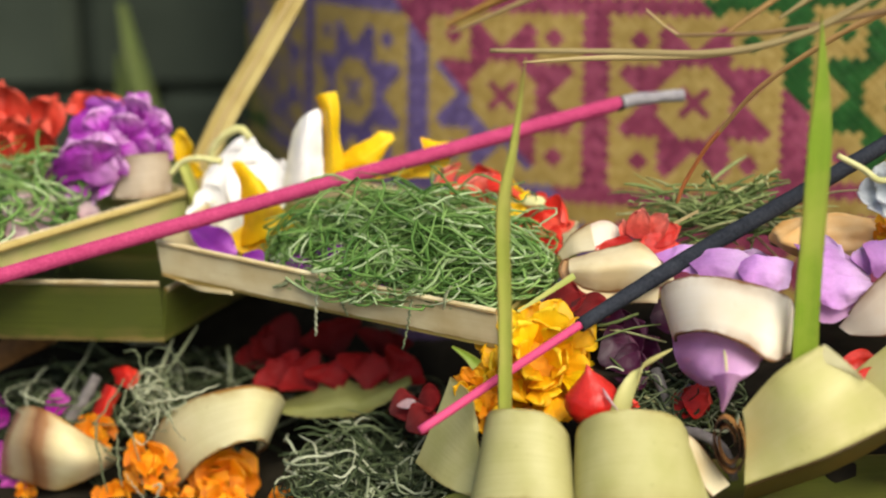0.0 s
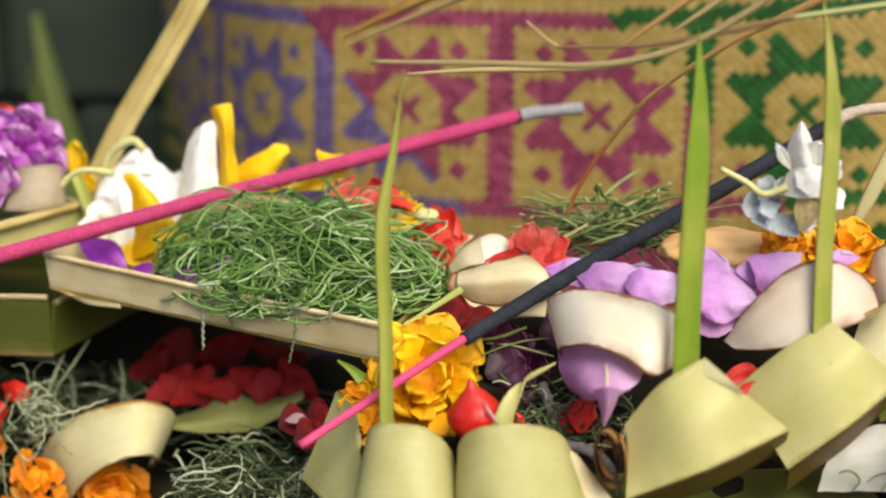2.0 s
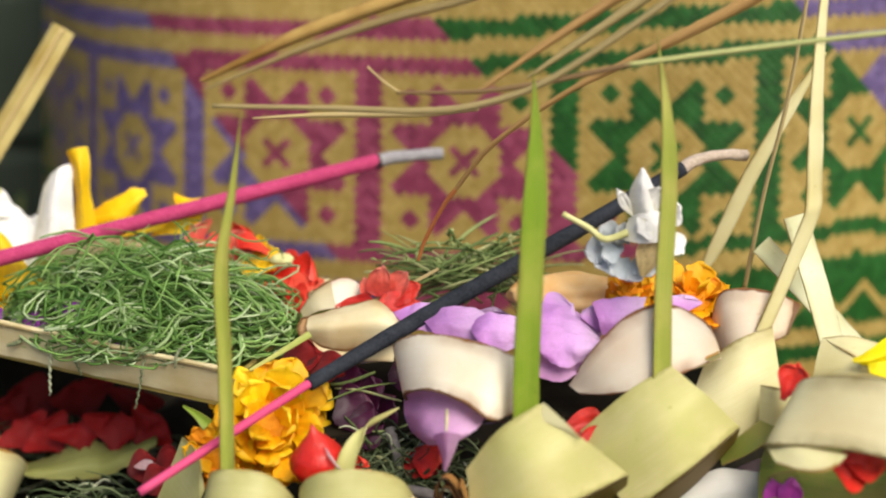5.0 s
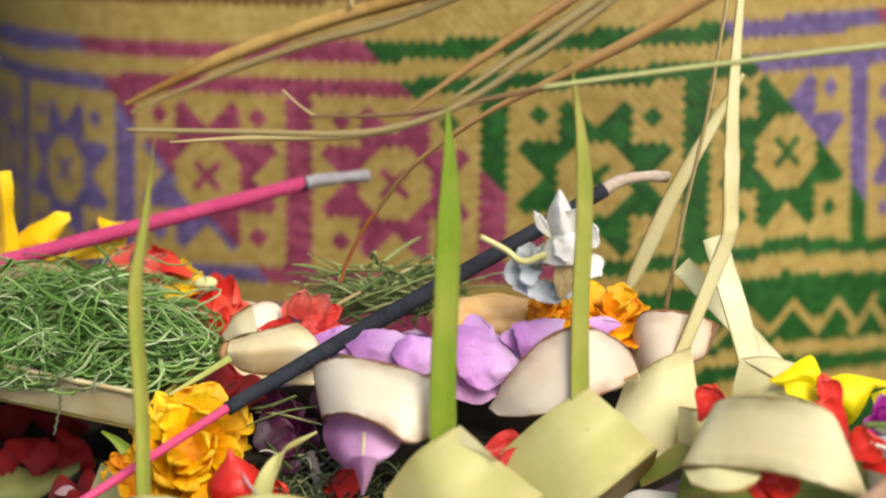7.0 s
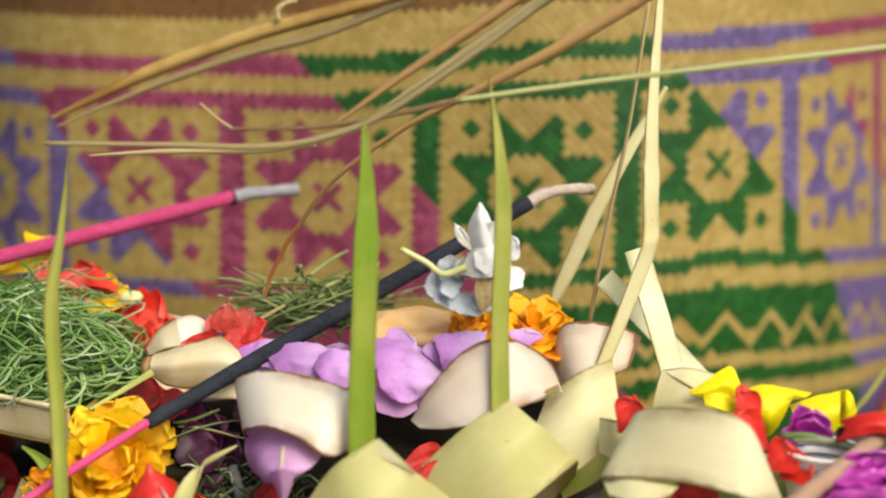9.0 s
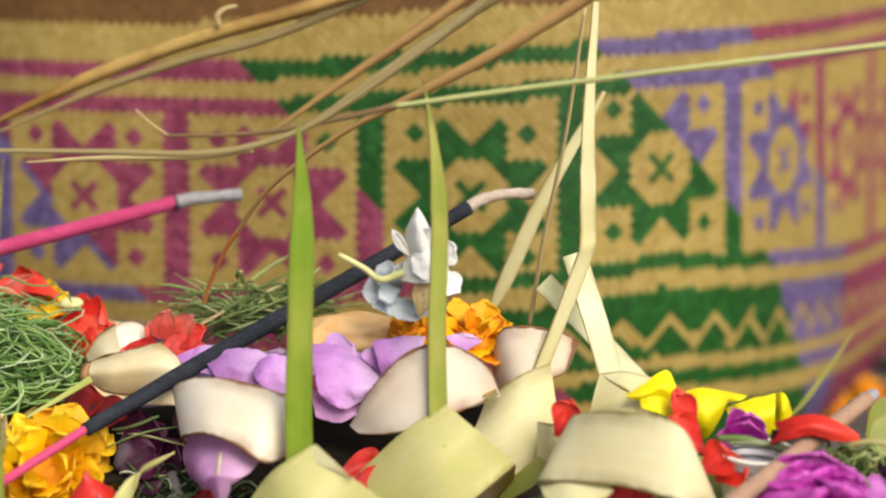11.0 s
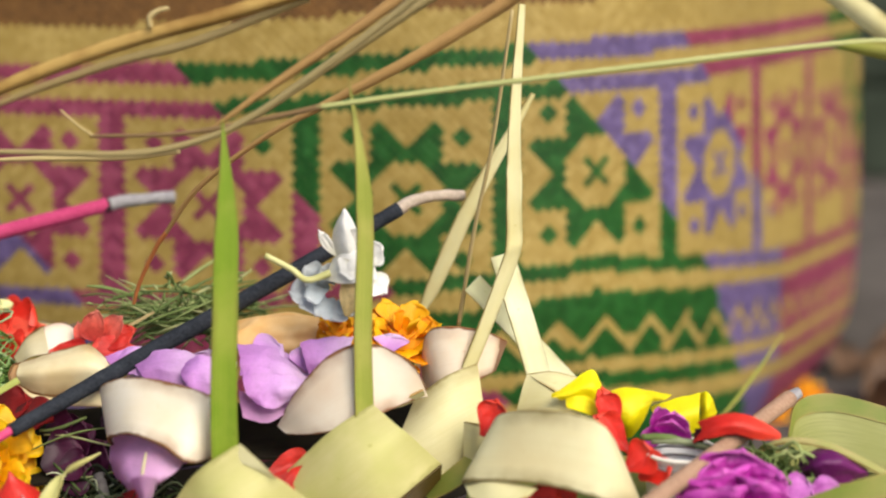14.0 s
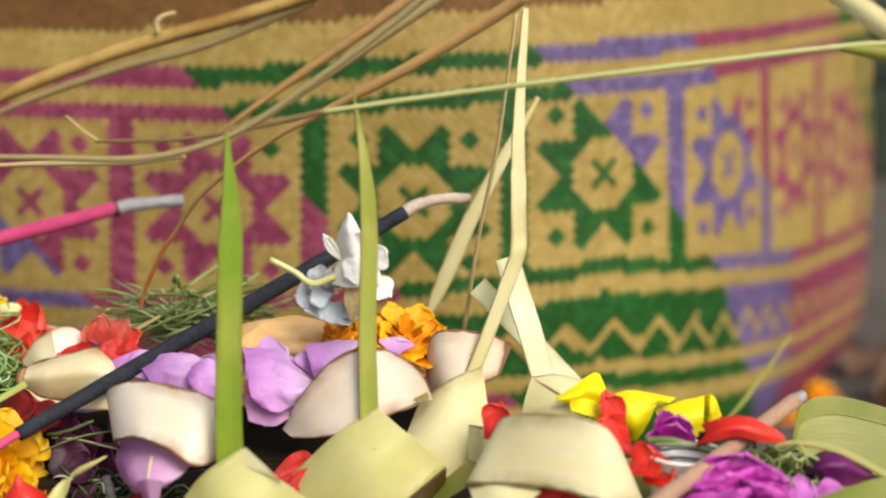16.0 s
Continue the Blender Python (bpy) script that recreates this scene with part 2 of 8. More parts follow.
# violet petal dimmed in its colour for the gaps between folds
SHADED_VIOLET = petal_mat("shaded_violet_petal", "2c0a22", "461232", "5a1a40", 0.15)
MAGENTA = petal_mat("magenta_petal", "8c0a86", "b2129c", "dc66c8", 0.12)
RED = petal_mat("red_petal", "b01810", "d82a1e", "e8442e", 0.15)
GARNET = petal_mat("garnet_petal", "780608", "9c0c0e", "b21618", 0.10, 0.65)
# red petal with the shade of its place mixed into the colour
SHADED_RED = petal_mat("shaded_red_petal", "480102", "780203", "940405", 0.10, 0.75)
MARIGOLD_CORE = plain_mat("marigold_heart", "d08000", "ec9c08", 700, 0.7, 0.8)
GLOSSY_RED = petal_mat("glossy_red_petal", "b8140e", "d82018", "e03c30", 0.1, 0.32)
BRACT = petal_mat("tan_bract", "c8b078", "dcc690", "d0b47c", 0.3)
PINK_LILAC = petal_mat("pink_lilac_petal", "b850b4", "cc68c8", "dc8cd8", 0.18)
PLUM = petal_mat("plum_petal", "44083e", "64105a", "7c246e", 0.15)
PINK_PALE = petal_mat("pale_pink_petal", "c8a0a4", "dcbcc0", "e8d4d4", 0.35)
CORAL = petal_mat("coral_petal", "d83c34", "ee6250", "f49482", 0.3)
FROST_GRASS = island_mat("pale_pandan", [(0.0, "4c742e"), (0.35, "6f944a"), (0.75, "92b070"), (1.0, "c4d6a8")], 0.6, 0.2, 0.2)
FRESH_GRASS = island_mat("shredded_pandan", [(0.0, "3c6428"), (0.3, "6c9644"), (0.78, "96b868"), (1.0, "ccdcb0")], 0.55, 0.15)
OLIVE_GRASS = island_mat("olive_shreds", [(0.0, "4e6230"), (0.5, "74884a"), (0.8, "9aa868"), (1.0, "c0c08a")], 0.55, 0.12)
DRY_GRASS = island_mat("dry_shreds", [(0.0, "1c2614"), (0.4, "42502f"), (0.8, "7c8862"), (1.0, "ccd2b2")], 0.65, 0.1)
FERN = island_mat("withered_tendrils", [(0.0, "707a58"), (0.5, "949c78"), (1.0, "c8ccac")], 0.6, 0.12)
TWIG = plain_mat("grey_twig", "5a5654", "8a8480", 400, 0.8, 0.6, 0.2)
BISCUIT = plain_mat("biscuit", "dca65c", "f0cc94", 160, 0.65, 0.5, 0.3)
# near-black: the shade under and between the offerings is in this colour
LITTER = plain_mat("shade_dark_litter", "15130e", "2c281e", 120, 0.9, 0.8, 0.1)
EDGE_BROWN = plain_mat("browned_leaf_edge", "5a3a1e", "906438", 300, 0.6, 0.3)
EDGE_DULL = plain_mat("dull_leaf_edge", "8a7c50", "a89868", 300, 0.6, 0.3)
FOIL = plain_mat("clear_white_plastic", "c8ccd0", "f0f0f0", 300, 0.25, 0.2, 0.6)
WHITE_PAPER = plain_mat("white_paper", "d6d2c8", "e8e4dc", 60, 0.7, 0.2, 0.2)
BUD = plain_mat("pale_bud", "b8b870", "dcd8a0", 300, 0.6, 0.2, 0.3)
PAVING = plain_mat("paving_stone", "3e3a38", "625c58", 40, 0.85, 0.6, 0.2)
# mossy stone painted dark as if shaded, since the sky lights it
SHADED_WALL = plain_mat("shaded_mossy_stone", "262d25", "464e43", 9, 0.95, 0.8, 0.1)
RIM_WEAVE = plain_mat("brown_rim_strand", "50361a", "7c582c", 300, 0.6, 0.4, 0.3)


# ---- building helpers ----
def crv(pts, n):
    """n points on a smooth curve through pts."""
    p = [Vector(q) for q in pts]
    if len(p) == 2:
        return [p[0].lerp(p[1], k / (n - 1)) for k in range(n)]
    p = [2 * p[0] - p[1], *p, 2 * p[-1] - p[-2]]
    out, segs = [], len(p) - 3
    for k in range(n):
        s = k / (n - 1) * segs
        i = min(int(s), segs - 1)
        f = s - i
        a, b, c, d = p[i:i + 4]
        out.append(0.5 * (2 * b + (c - a) * f + (2 * a - 5 * b + 4 * c - d) * f * f + (3 * b - a - 3 * c + d) * f ** 3))
    return out


def skin(bm, grid, thick=0.0, uvs=True):
    """A sheet over a grid of points, with thickness behind it."""
    nr, nc = len(grid), len(grid[0])
    lay = bm.loops.layers.uv.verify()

    def face(vs, uv, side=False):
        f = bm.faces.new(vs)
        f.smooth = not side
        if side:
            for e in f.edges:
                e.smooth = False
        for lp, w in zip(f.loops, uv):
            lp[lay].uv = w

    def sheet(g, flip):
        vs = [[bm.verts.new(p) for p in row] for row in g]
        for i in range(nr - 1):
            for j in range(nc - 1):
                q = [(i, j), (i, j + 1), (i + 1, j + 1), (i + 1, j)]
                q = q[::-1] if flip else q
                face([vs[a][b] for a, b in q], [(b / (nc - 1), a / (nr - 1)) for a, b in q])
        return vs

    front = sheet(grid, False)
    if thick:
        back = []
        for i in range(nr):
            row = []
            for j in range(nc):
                du = grid[i][min(j + 1, nc - 1)] - grid[i][max(j - 1, 0)]
                dv = grid[min(i + 1, nr - 1)][j] - grid[max(i - 1, 0)][j]
                n = du.cross(dv)
                n = n.normalized() if n.length > 1e-12 else Vector((0, 0, 1))
                row.append(grid[i][j] - n * thick)
            back.append(row)
        bk = sheet(back, True)
        edge = [(0, j) for j in range(nc)] + [(i, nc - 1) for i in range(1, nr)] + [(nr - 1, j) for j in range(nc - 2, -1, -1)] + [(i, 0) for i in range(nr - 2, 0, -1)]
        for (a, b), (c, d) in zip(edge, edge[1:] + edge[:1]):
            face([front[c][d], front[a][b], bk[a][b], bk[c][d]], [(d / (nc - 1), c / (nr - 1)), (b / (nc - 1), a / (nr - 1))] * 2, True)
    return bm


def loft(rows, nu=22, nv=8, thick=0.0007, bulge=0.0, wave=0.0, seed=0, straight=False, crinkle=0.0):
    """A sheet through several curves, bulged and slightly uneven; straight: ruled from the first to the last."""
    rows = [rows[0], rows[-1]] if straight else rows
    cs = [crv(r, nu) for r in rows]
    grid = [[None] * nu for _ in range(nv)]
    for j in range(nu):
        col = crv([c[j] for c in cs], nv)
        for i in range(nv):
            grid[i][j] = col[i]
    if bulge or wave:
        old = [[p.copy() for p in r] for r in grid]
        for i in range(nv):
            for j in range(nu):
                du = old[i][min(j + 1, nu - 1)] - old[i][max(j - 1, 0)]
                dv = old[min(i + 1, nv - 1)][j] - old[max(i - 1, 0)][j]
                n = du.cross(dv)
                n = n.normalized() if n.length > 1e-12 else Vector((0, 0, 1))
                w = wave * noise.noise(old[i][j] * 60 + Vector((seed * 7.1, 0, 0)))
                grid[i][j] = old[i][j] + n * (bulge * math.sin(math.pi * i / (nv - 1)) + w)
    if crinkle:
        for row in grid:
            for j, p in enumerate(row):
                q = p * 110 + Vector((seed * 3.3, 0, 0))
                row[j] = p + crinkle * (noise.noise_vector(q) + 0.5 * noise.noise_vector(q * 2.3) + 0.22 * noise.noise_vector(q * 5.7))
    return skin(bmesh.new(), grid, thick)


def ribbon(pts, half, side, n=30, m=5, fold=0.0, thick=0.0005, taper=None, seed=0, wave=0.0):
    """A strip along pts: half its width, the direction across it, a V fold, a taper along it."""
    c = crv(pts, n)
    sides = [Vector(s) for s in side] if isinstance(side[0], (tuple, list, Vector)) else [Vector(side)] * 2
    sd = crv(sides, n)
    grid = [[None] * n for _ in range(m)]
    for j in range(n):
        f = j / (n - 1)
        tan = (c[min(j + 1, n - 1)] - c[max(j - 1, 0)]).normalized()
        s = sd[j] - tan * sd[j].dot(tan)
        s.normalize()
        up = s.cross(tan)
        w = half * (taper(f) if taper else 1.0)
        for i in range(m):
            q = 2 * i / (m - 1) - 1
            k = wave * noise.noise(Vector((f * 9 + seed, q, seed)))
            grid[i][j] = c[j] + s * (q * w) + up * (fold * w * (abs(q) - 0.5) + k)
    return skin(bmesh.new(), grid, thick)


def tube(pts, radii, n=24, sides=10, bm=None, rough=0.0, seed=0, cap=True):
    """A round stick along pts, with its radius from end to end."""
    bm = bm or bmesh.new()
    lay = bm.loops.layers.uv.verify()
    c = crv(pts, n)
    rs = [v.x for v in crv([(r, 0, 0) for r in radii], n)] if len(radii) > 1 else [radii[0]] * n
    rings, ref = [], None
    for j in range(n):
        tan = (c[min(j + 1, n - 1)] - c[max(j - 1, 0)]).normalized()
        ref = ref or (Vector((0, 0, 1)) if abs(tan.z) < 0.9 else Vector((1, 0, 0)))
        a = tan.cross(ref).normalized()
        b = a.cross(tan)
        ref = b
        ring = []
        for k in range(sides):
            g = 2 * math.pi * k / sides
            r = rs[j] * (1 + rough * noise.noise(Vector((c[j].x * 300 + seed, c[j].z * 300, g))))
            ring.append(bm.verts.new(c[j] + (a * math.cos(g) + b * math.sin(g)) * r))
        rings.append(ring)
    for j in range(n - 1):
        for k in range(sides):
            k2 = (k + 1) % sides
            f = bm.faces.new((rings[j][k], rings[j][k2], rings[j + 1][k2], rings[j + 1][k]))
            f.smooth = True
            for lp, w in zip(f.loops, ((j, k), (j, k + 1), (j + 1, k + 1), (j + 1, k))):
                lp[lay].uv = (w[0] / (n - 1), w[1] / sides)
    if cap:
        bm.faces.new(rings[0][::-1])
        bm.faces.new(rings[-1])
    return bm


def petal_grid(base, tip, width, facing, curl=0.0, cup=0.2, ruffle=0.0, shape=0.6, seed=0, nu=17, nv=13, notch=0.0, crumple=0.05):
    """A petal from base to tip; facing is the way its upper side looks, shape says where it is widest."""
    b, t, f = Vector(base), Vector(tip), Vector(facing)
    ax = t - b
    ln = ax.length
    ax.normalize()
    s = f.cross(ax).normalized()
    up = ax.cross(s)
    rnd = random.Random(seed)
    ph = [rnd.uniform(0, 6.28) for _ in range(4)]
    grid = []
    for i in range(nv):
        q = 2 * i / (nv - 1) - 1
        row = []
        for j in range(nu):
            u = 1 - (1 - j / (nu - 1)) ** 1.7
            w = width / 2 * (0.14 + 0.86 * math.sin(math.pi * u ** (math.log(0.5) / math.log(shape))) ** 0.7 if u < shape else (0.05 + 0.95 * math.sqrt(max(0.0, 1 - ((u - shape) / (1 - shape)) ** 2.4))))
            l = ln * u * (1 - 0.12 * q * q * u - notch * u * u * (1 - abs(q)) ** 2)
            h = curl * ln * u * u + cup * w * q * q
            h += ruffle * ln * u * u * (math.sin(q * 5 + ph[0] + u * 3) * 0.55 + math.sin(q * 9 + ph[1]) * 0.22 * u + math.sin(u * 9 + ph[2]) * 0.35 * q)
            g = Vector((u * 3.1 + seed * 1.7, q * 2.3, seed * 0.37))
            h += crumple * ln * (noise.noise(g) * 0.95 + noise.noise(g * 2.3) * 0.35) * min(1, u * 3)
            l *= 1 + 0.10 * noise.noise(Vector((q * 2.6 + seed, 3.3, 0))) * u
            row.append(b + ax * l + s * (q * w + ruffle * 0.2 * w * math.sin(u * 8 + ph[3])) + up * h)
        grid.append(row)
    return grid


def petal(base, tip, width, facing, thick=0.00022, bm=None, **kw):
    return skin(bm or bmesh.new(), petal_grid(base, tip, width, facing, **kw), thick)


def blob(center, radii, turn=0.0, lump=0.1, seed=0, sub=4, power=1.0):
    """A rounded, uneven lump."""
    bm = bmesh.new()
    bmesh.ops.create_icosphere(bm, subdivisions=sub, radius=1.0)
    lay = bm.loops.layers.uv.verify()
    rot = Matrix.Rotation(turn, 3, "Z")
    for v in bm.verts:
        k = 1 + lump * noise.noise(v.co * 2.2 + Vector((seed * 3.7, seed, 0))) + lump * 0.3 * noise.noise(v.co * 7 + Vector((seed, 0, 3)))
        v.co = rot @ Vector((v.co.x * radii[0] * k, v.co.y * radii[1] * k, v.co.z * radii[2] * k)) + Vector(center)
    for f in bm.faces:
        f.smooth = True
        for lp in f.loops:
            lp[lay].uv = (lp.vert.co.x * 20, lp.vert.co.z * 20)
    return bm


def mesh_of(name, bm, mat, shift):
    bmesh.ops.recalc_face_normals(bm, faces=bm.faces) if len(bm.faces) < 4000 else None
    me = bpy.data.meshes.new(name)
    for v in bm.verts:
        v.co -= shift
    bm.to_mesh(me)
    bm.free()
    for m in mat if isinstance(mat, (list, tuple)) else (mat,):
        me.materials.append(m)
    return me


WHERE = {}


def thing(name, label, category, at, group=""):
    """An empty at the base of a thing, which carries its parts."""
    ob = new(name)
    ob.empty_display_size = 0.01
    ob.location = at
    WHERE[ob.name] = Vector(at)
    return tagged(ob, label, category, group)


def part(name, bm, mat, parent, label="", kind=""):
    """One mesh under a thing or under a part."""
    shift = WHERE[parent.name]
    ob = new(name, mesh_of(name, bm, mat, shift))
    ob.parent = parent
    WHERE[ob.name] = shift
    return tagged(ob, label, kind=kind)


def solo(name, bm, mat, label, category, group="", kind=""):
    """A thing of one mesh, its origin at its foot."""
    n = len(bm.verts)
    at = Vector((sum(v.co.x for v in bm.verts) / n, sum(v.co.y for v in bm.verts) / n, min(v.co.z for v in bm.verts)))
    ob = new(name, mesh_of(name, bm, mat, at))
    ob.location = at
    WHERE[ob.name] = at
    return tagged(ob, label, category, group, kind)


def from_lists(name, verts, faces, mats, index=None, smooth=True):
    me = bpy.data.meshes.new(name)
    me.from_pydata(verts, [], faces)
    for m in mats:
        me.materials.append(m)
    me.polygons.foreach_set("use_smooth", [smooth] * len(me.polygons))
    if index is not None:
        me.polygons.foreach_set("material_index", index)
    me.update()
    return me


def strands(name, lines, radius, mats, label, category, sides=4, ends=0.45, parent=None, kind="stuff", beads=0.0):
    """Many thin shreds, each along its own line of points, in one mesh."""
    verts, faces = [], []
    ang = np.arange(sides) * 2 * np.pi / sides
    for ln in lines:
        p = np.array(ln)
        n = len(p)
        tan = np.gradient(p, axis=0)
        tan /= np.linalg.norm(tan, axis=1, keepdims=True) + 1e-12
        ref = np.where(np.abs(tan[:, 2:3]) < 0.9, np.array([[0, 0, 1.0]]), np.array([[1.0, 0, 0]]))
        a = np.cross(tan, ref)
        a /= np.linalg.norm(a, axis=1, keepdims=True) + 1e-12
        b = np.cross(a, tan)
        f = np.linspace(0, 1, n)
        r = radius * (ends + (1 - ends) * np.sin(np.pi * np.clip(f, 0.02, 0.98)) ** 0.5) * random.uniform(0.55, 1.35) * (1 + beads * np.sin(np.arange(n) * 2.1))
        ring = p[:, None] + r[:, None, None] * (a[:, None] * np.cos(ang)[None, :, None] + b[:, None] * np.sin(ang)[None, :, None])
        base = len(verts)
        verts += [tuple(v) for v in ring.reshape(-1, 3)]
        for j in range(n - 1):
            for k in range(sides):
                k2 = (k + 1) % sides
                faces.append((base + j * sides + k, base + j * sides + k2, base + (j + 1) * sides + k2, base + (j + 1) * sides + k))
        faces.append(tuple(base + k for k in range(sides))[::-1])
        faces.append(tuple(base + (n - 1) * sides + k for k in range(sides)))
    if parent is None:
        v = np.array(verts)
        at = Vector((v[:, 0].mean(), v[:, 1].mean(), v[:, 2].min()))
        ob = new(name, from_lists(name, [tuple(q) for q in v - np.array(at)], faces, mats))
        ob.location = at
        WHERE[ob.name] = at
        return tagged(ob, label, category, "", kind)
    s = np.array(WHERE[parent.name])
    ob = new(name, from_lists(name, [tuple(q) for q in np.array(verts) - s], faces, mats))
    ob.parent = parent
    WHERE[ob.name] = WHERE[parent.name]
    return tagged(ob, label, kind=kind)


def mound_lines(center, radii, count, seed, length=(0.02, 0.05), hang=0.02, curl=1.0, low=0.45, turn=0.0, skew=0.0, floor=None, wild=0.45, along=None):
    """Tangled curly lines heaped in an uneven mound, a few hanging over its foot."""
    rs = np.random.RandomState(seed)
    out, ct, st = [], math.cos(turn), math.sin(turn)
    for _ in range(count):
        a, r = rs.uniform(0, 2 * np.pi), np.sqrt(rs.uniform(0, 1))
        x, y = r * np.cos(a) * radii[0], r * np.sin(a) * radii[1]
        head, bend = math.atan2(y / radii[1], x / radii[0]) + (1.57 if rs.rand() < 0.5 else -1.57) + rs.normal(0, 1.0), rs.normal(0, 1) * 40 * curl
        head = head if along is None else along + rs.normal(0, 0.75) + (math.pi if rs.rand() < 0.5 else 0)
        frac, ln, n = low + (1.03 - low) * rs.uniform(0, 1) ** 0.6, rs.uniform(*length), 12
        step, pts, ph, amp, climb = ln / n, [], rs.uniform(0, 6.28), rs.uniform(0.0002, 0.0018) * min(1.6, curl), rs.normal(0, wild)
        z = None
        for k in range(n + 1):
            q = (x / radii[0]) ** 2 + (y / radii[1]) ** 2
            lump = 1 + 0.45 * noise.noise(Vector((x * 60 + seed, y * 60, 0))) + skew * x / radii[0]
            top = radii[2] * max(0, 1 - q) ** 0.6 * lump if q < 1 else -hang * min(1, (q - 1) * 0.9)
            z = top * frac if z is None else z + climb * step
            over = z - (top + 0.004)
            z -= 0.22 * over if over > 0 else 0
            z = max(z, floor) if floor is not None else z
            pts.append((center[0] + ct * x - st * y, center[1] + st * x + ct * y, center[2] + z + amp * math.sin(ph + k * 0.8)))
            head += bend * step + rs.normal(0, 0.16) * curl
            if q > 1.12:
                turn_in = math.atan2(-y, -x) - head
                head += 0.35 * math.atan2(math.sin(turn_in), math.cos(turn_in))
            climb += rs.normal(0, 0.10)
            x += math.cos(head) * step
            y += math.sin(head) * step
        out.append(pts)
    return out


# ---- setting: ground, wall behind, basket ----
def grid_sheet(x0, x1, y0, y1, n, m, height):
    verts = [(x0 + (x1 - x0) * i / n, y0 + (y1 - y0) * j / m, 0) for j in range(m + 1) for i in range(n + 1)]
    verts = [(x, y, height(x, y)) for x, y, _ in verts]
    faces = [(j * (n + 1) + i, j * (n + 1) + i + 1, (j + 1) * (n + 1) + i + 1, (j + 1) * (n + 1) + i) for j in range(m) for i in range(n)]
    return verts, faces


FLOOR = -0.045
v, f = grid_sheet(-400, 400, -400, 400, 8, 8, lambda x, y: FLOOR)
tagged(new("ground", from_lists("ground", v, f, [PAVING], smooth=False)), "grey stone paving under the offerings", "paving", kind="structure")

# mossy walls behind, in courses of rough stone, their shade painted into the colour
def stone_wall(name, x0, x1, y, rows, seed, label):
    w0 = new(name)
    w0.location = ((x0 + x1) / 2, y, FLOOR)
    WHERE[w0.name] = Vector(w0.location)
    tagged(w0, label, "wall", kind="structure")
    rw = random.Random(seed)
    for row in range(rows):
        x = x0 - (row % 2) * 0.05
        while x < x1:
            w, h = rw.uniform(0.10, 0.19), 0.0985
            bm = bmesh.new()
            bmesh.ops.create_cube(bm, size=1.0)
            bmesh.ops.bevel(bm, geom=list(bm.edges), offset=0.08, segments=1, affect="EDGES")
            d = rw.uniform(0.085, 0.105)
            for q in bm.verts:
                q.co = Vector((x + (q.co.x + 0.5) * (w - 0.003), y + q.co.y * d, FLOOR + row * 0.1 + (q.co.z + 0.5) * h))
            part("stone", bm, SHADED_WALL, w0)
            x += w


stone_wall("wall_west", -1.3, -0.27, 0.52, 7, 5, "mossy rough stone wall beside the basket, shade in its colour")
stone_wall("wall_north", -0.3, 1.6, 1.15, 9, 6, "rough stone wall behind the paving, shade in its colour")

# the woven basket: a rounded square in plan, plaited of strands that run at 45 degrees
PANEL = 0.0816
TURN = (-3, -66), (-2.5, -66), (-1.5, -46), (-0.5, -15), (0.5, -11), (1.5, -8), (2.5, 25), (3.5, 50), (4.5, 57), (5.5, 57), (7, 66)


def basket_plan():
    """Outline of the visible side by its turning angle: panels along it, x, y and the way it faces."""
    u = np.linspace(-3.6, 6.6, 1021)
    th = np.radians(np.interp(u, [k for k, _ in TURN], [a for _, a in TURN]))
    step = PANEL * (u[1] - u[0])
    x, y = np.cumsum(np.cos(th)) * step, np.cumsum(np.sin(th)) * step
    i = int(np.argmin(abs(u - 1.0)))
    return u, x - x[i] + 0.0198, y - y[i] + 0.1605, th


def tuck(z):
    """How far the side stands back at a height: much at the foot, a little towards the rim."""
    h = z - FLOOR
    return 0.020 * np.maximum(0.0, 1 - h / 0.055) ** 2.0 + 0.059 * np.maximum(0.0, h - 0.11) - 0.0028


PLAN = basket_plan()


def on_basket(s, z, out=0.0):
    """Points of the side at a length along it and a height, relative to the foot."""
    u = s / PANEL
    x, y, th = (np.interp(u, PLAN[0], PLAN[k]) for k in (1, 2, 3))
    o = out - tuck(z)
    return np.stack([x + np.sin(th) * o - BX, y - np.cos(th) * o - BY, z - FLOOR], -1)


BX, BY = 0.03, 0.453


def strand_mat(name, dark, mid, light):
    """Flat plaited strand, each its own shade, with a grain along it."""
    m, t, b = nodes_of(name, 0.48, 0.35)
    g = t.nodes.new("ShaderNodeNewGeometry")
    c = ramp_of(t, g.outputs["Random Per Island"], [(0.0, dark), (0.5, mid), (1.0, light)])
    n1 = noise_of(t, "UV", 1.0, (0.35, 3.2, 1), 3)
    c = mix_of(t, 0.6, c, ramp_of(t, n1, [(0.3, (0.74, 0.72, 0.70, 1)), (0.62, (1, 1, 1, 1))]), "MULTIPLY")
    fade = ramp_of(t, noise_of(t, "Object", 14.0, (1, 1, 1), 3), [(0.3, (0.80, 0.79, 0.77, 1)), (0.65, (1, 1, 1, 1))])
    c = mix_of(t, 1.0, c, fade, "MULTIPLY")
    t.links.new(c, b.inputs["Base Color"])
    bump_of(t, b, n1, 0.3)
    return m


BASKET_COLS = {
    "y": strand_mat("natural_strand", "9e8644", "a8904e", "b49c5a"),
    "g": strand_mat("green_strand", "144512", "1a5216", "286126"),
    "m": strand_mat("crimson_strand", "78304a", "883852", "9c4c66"),
    "p": strand_mat("violet_strand", "584a74", "665684", "7a6a98"),
    "r": RIM_WEAVE,
}
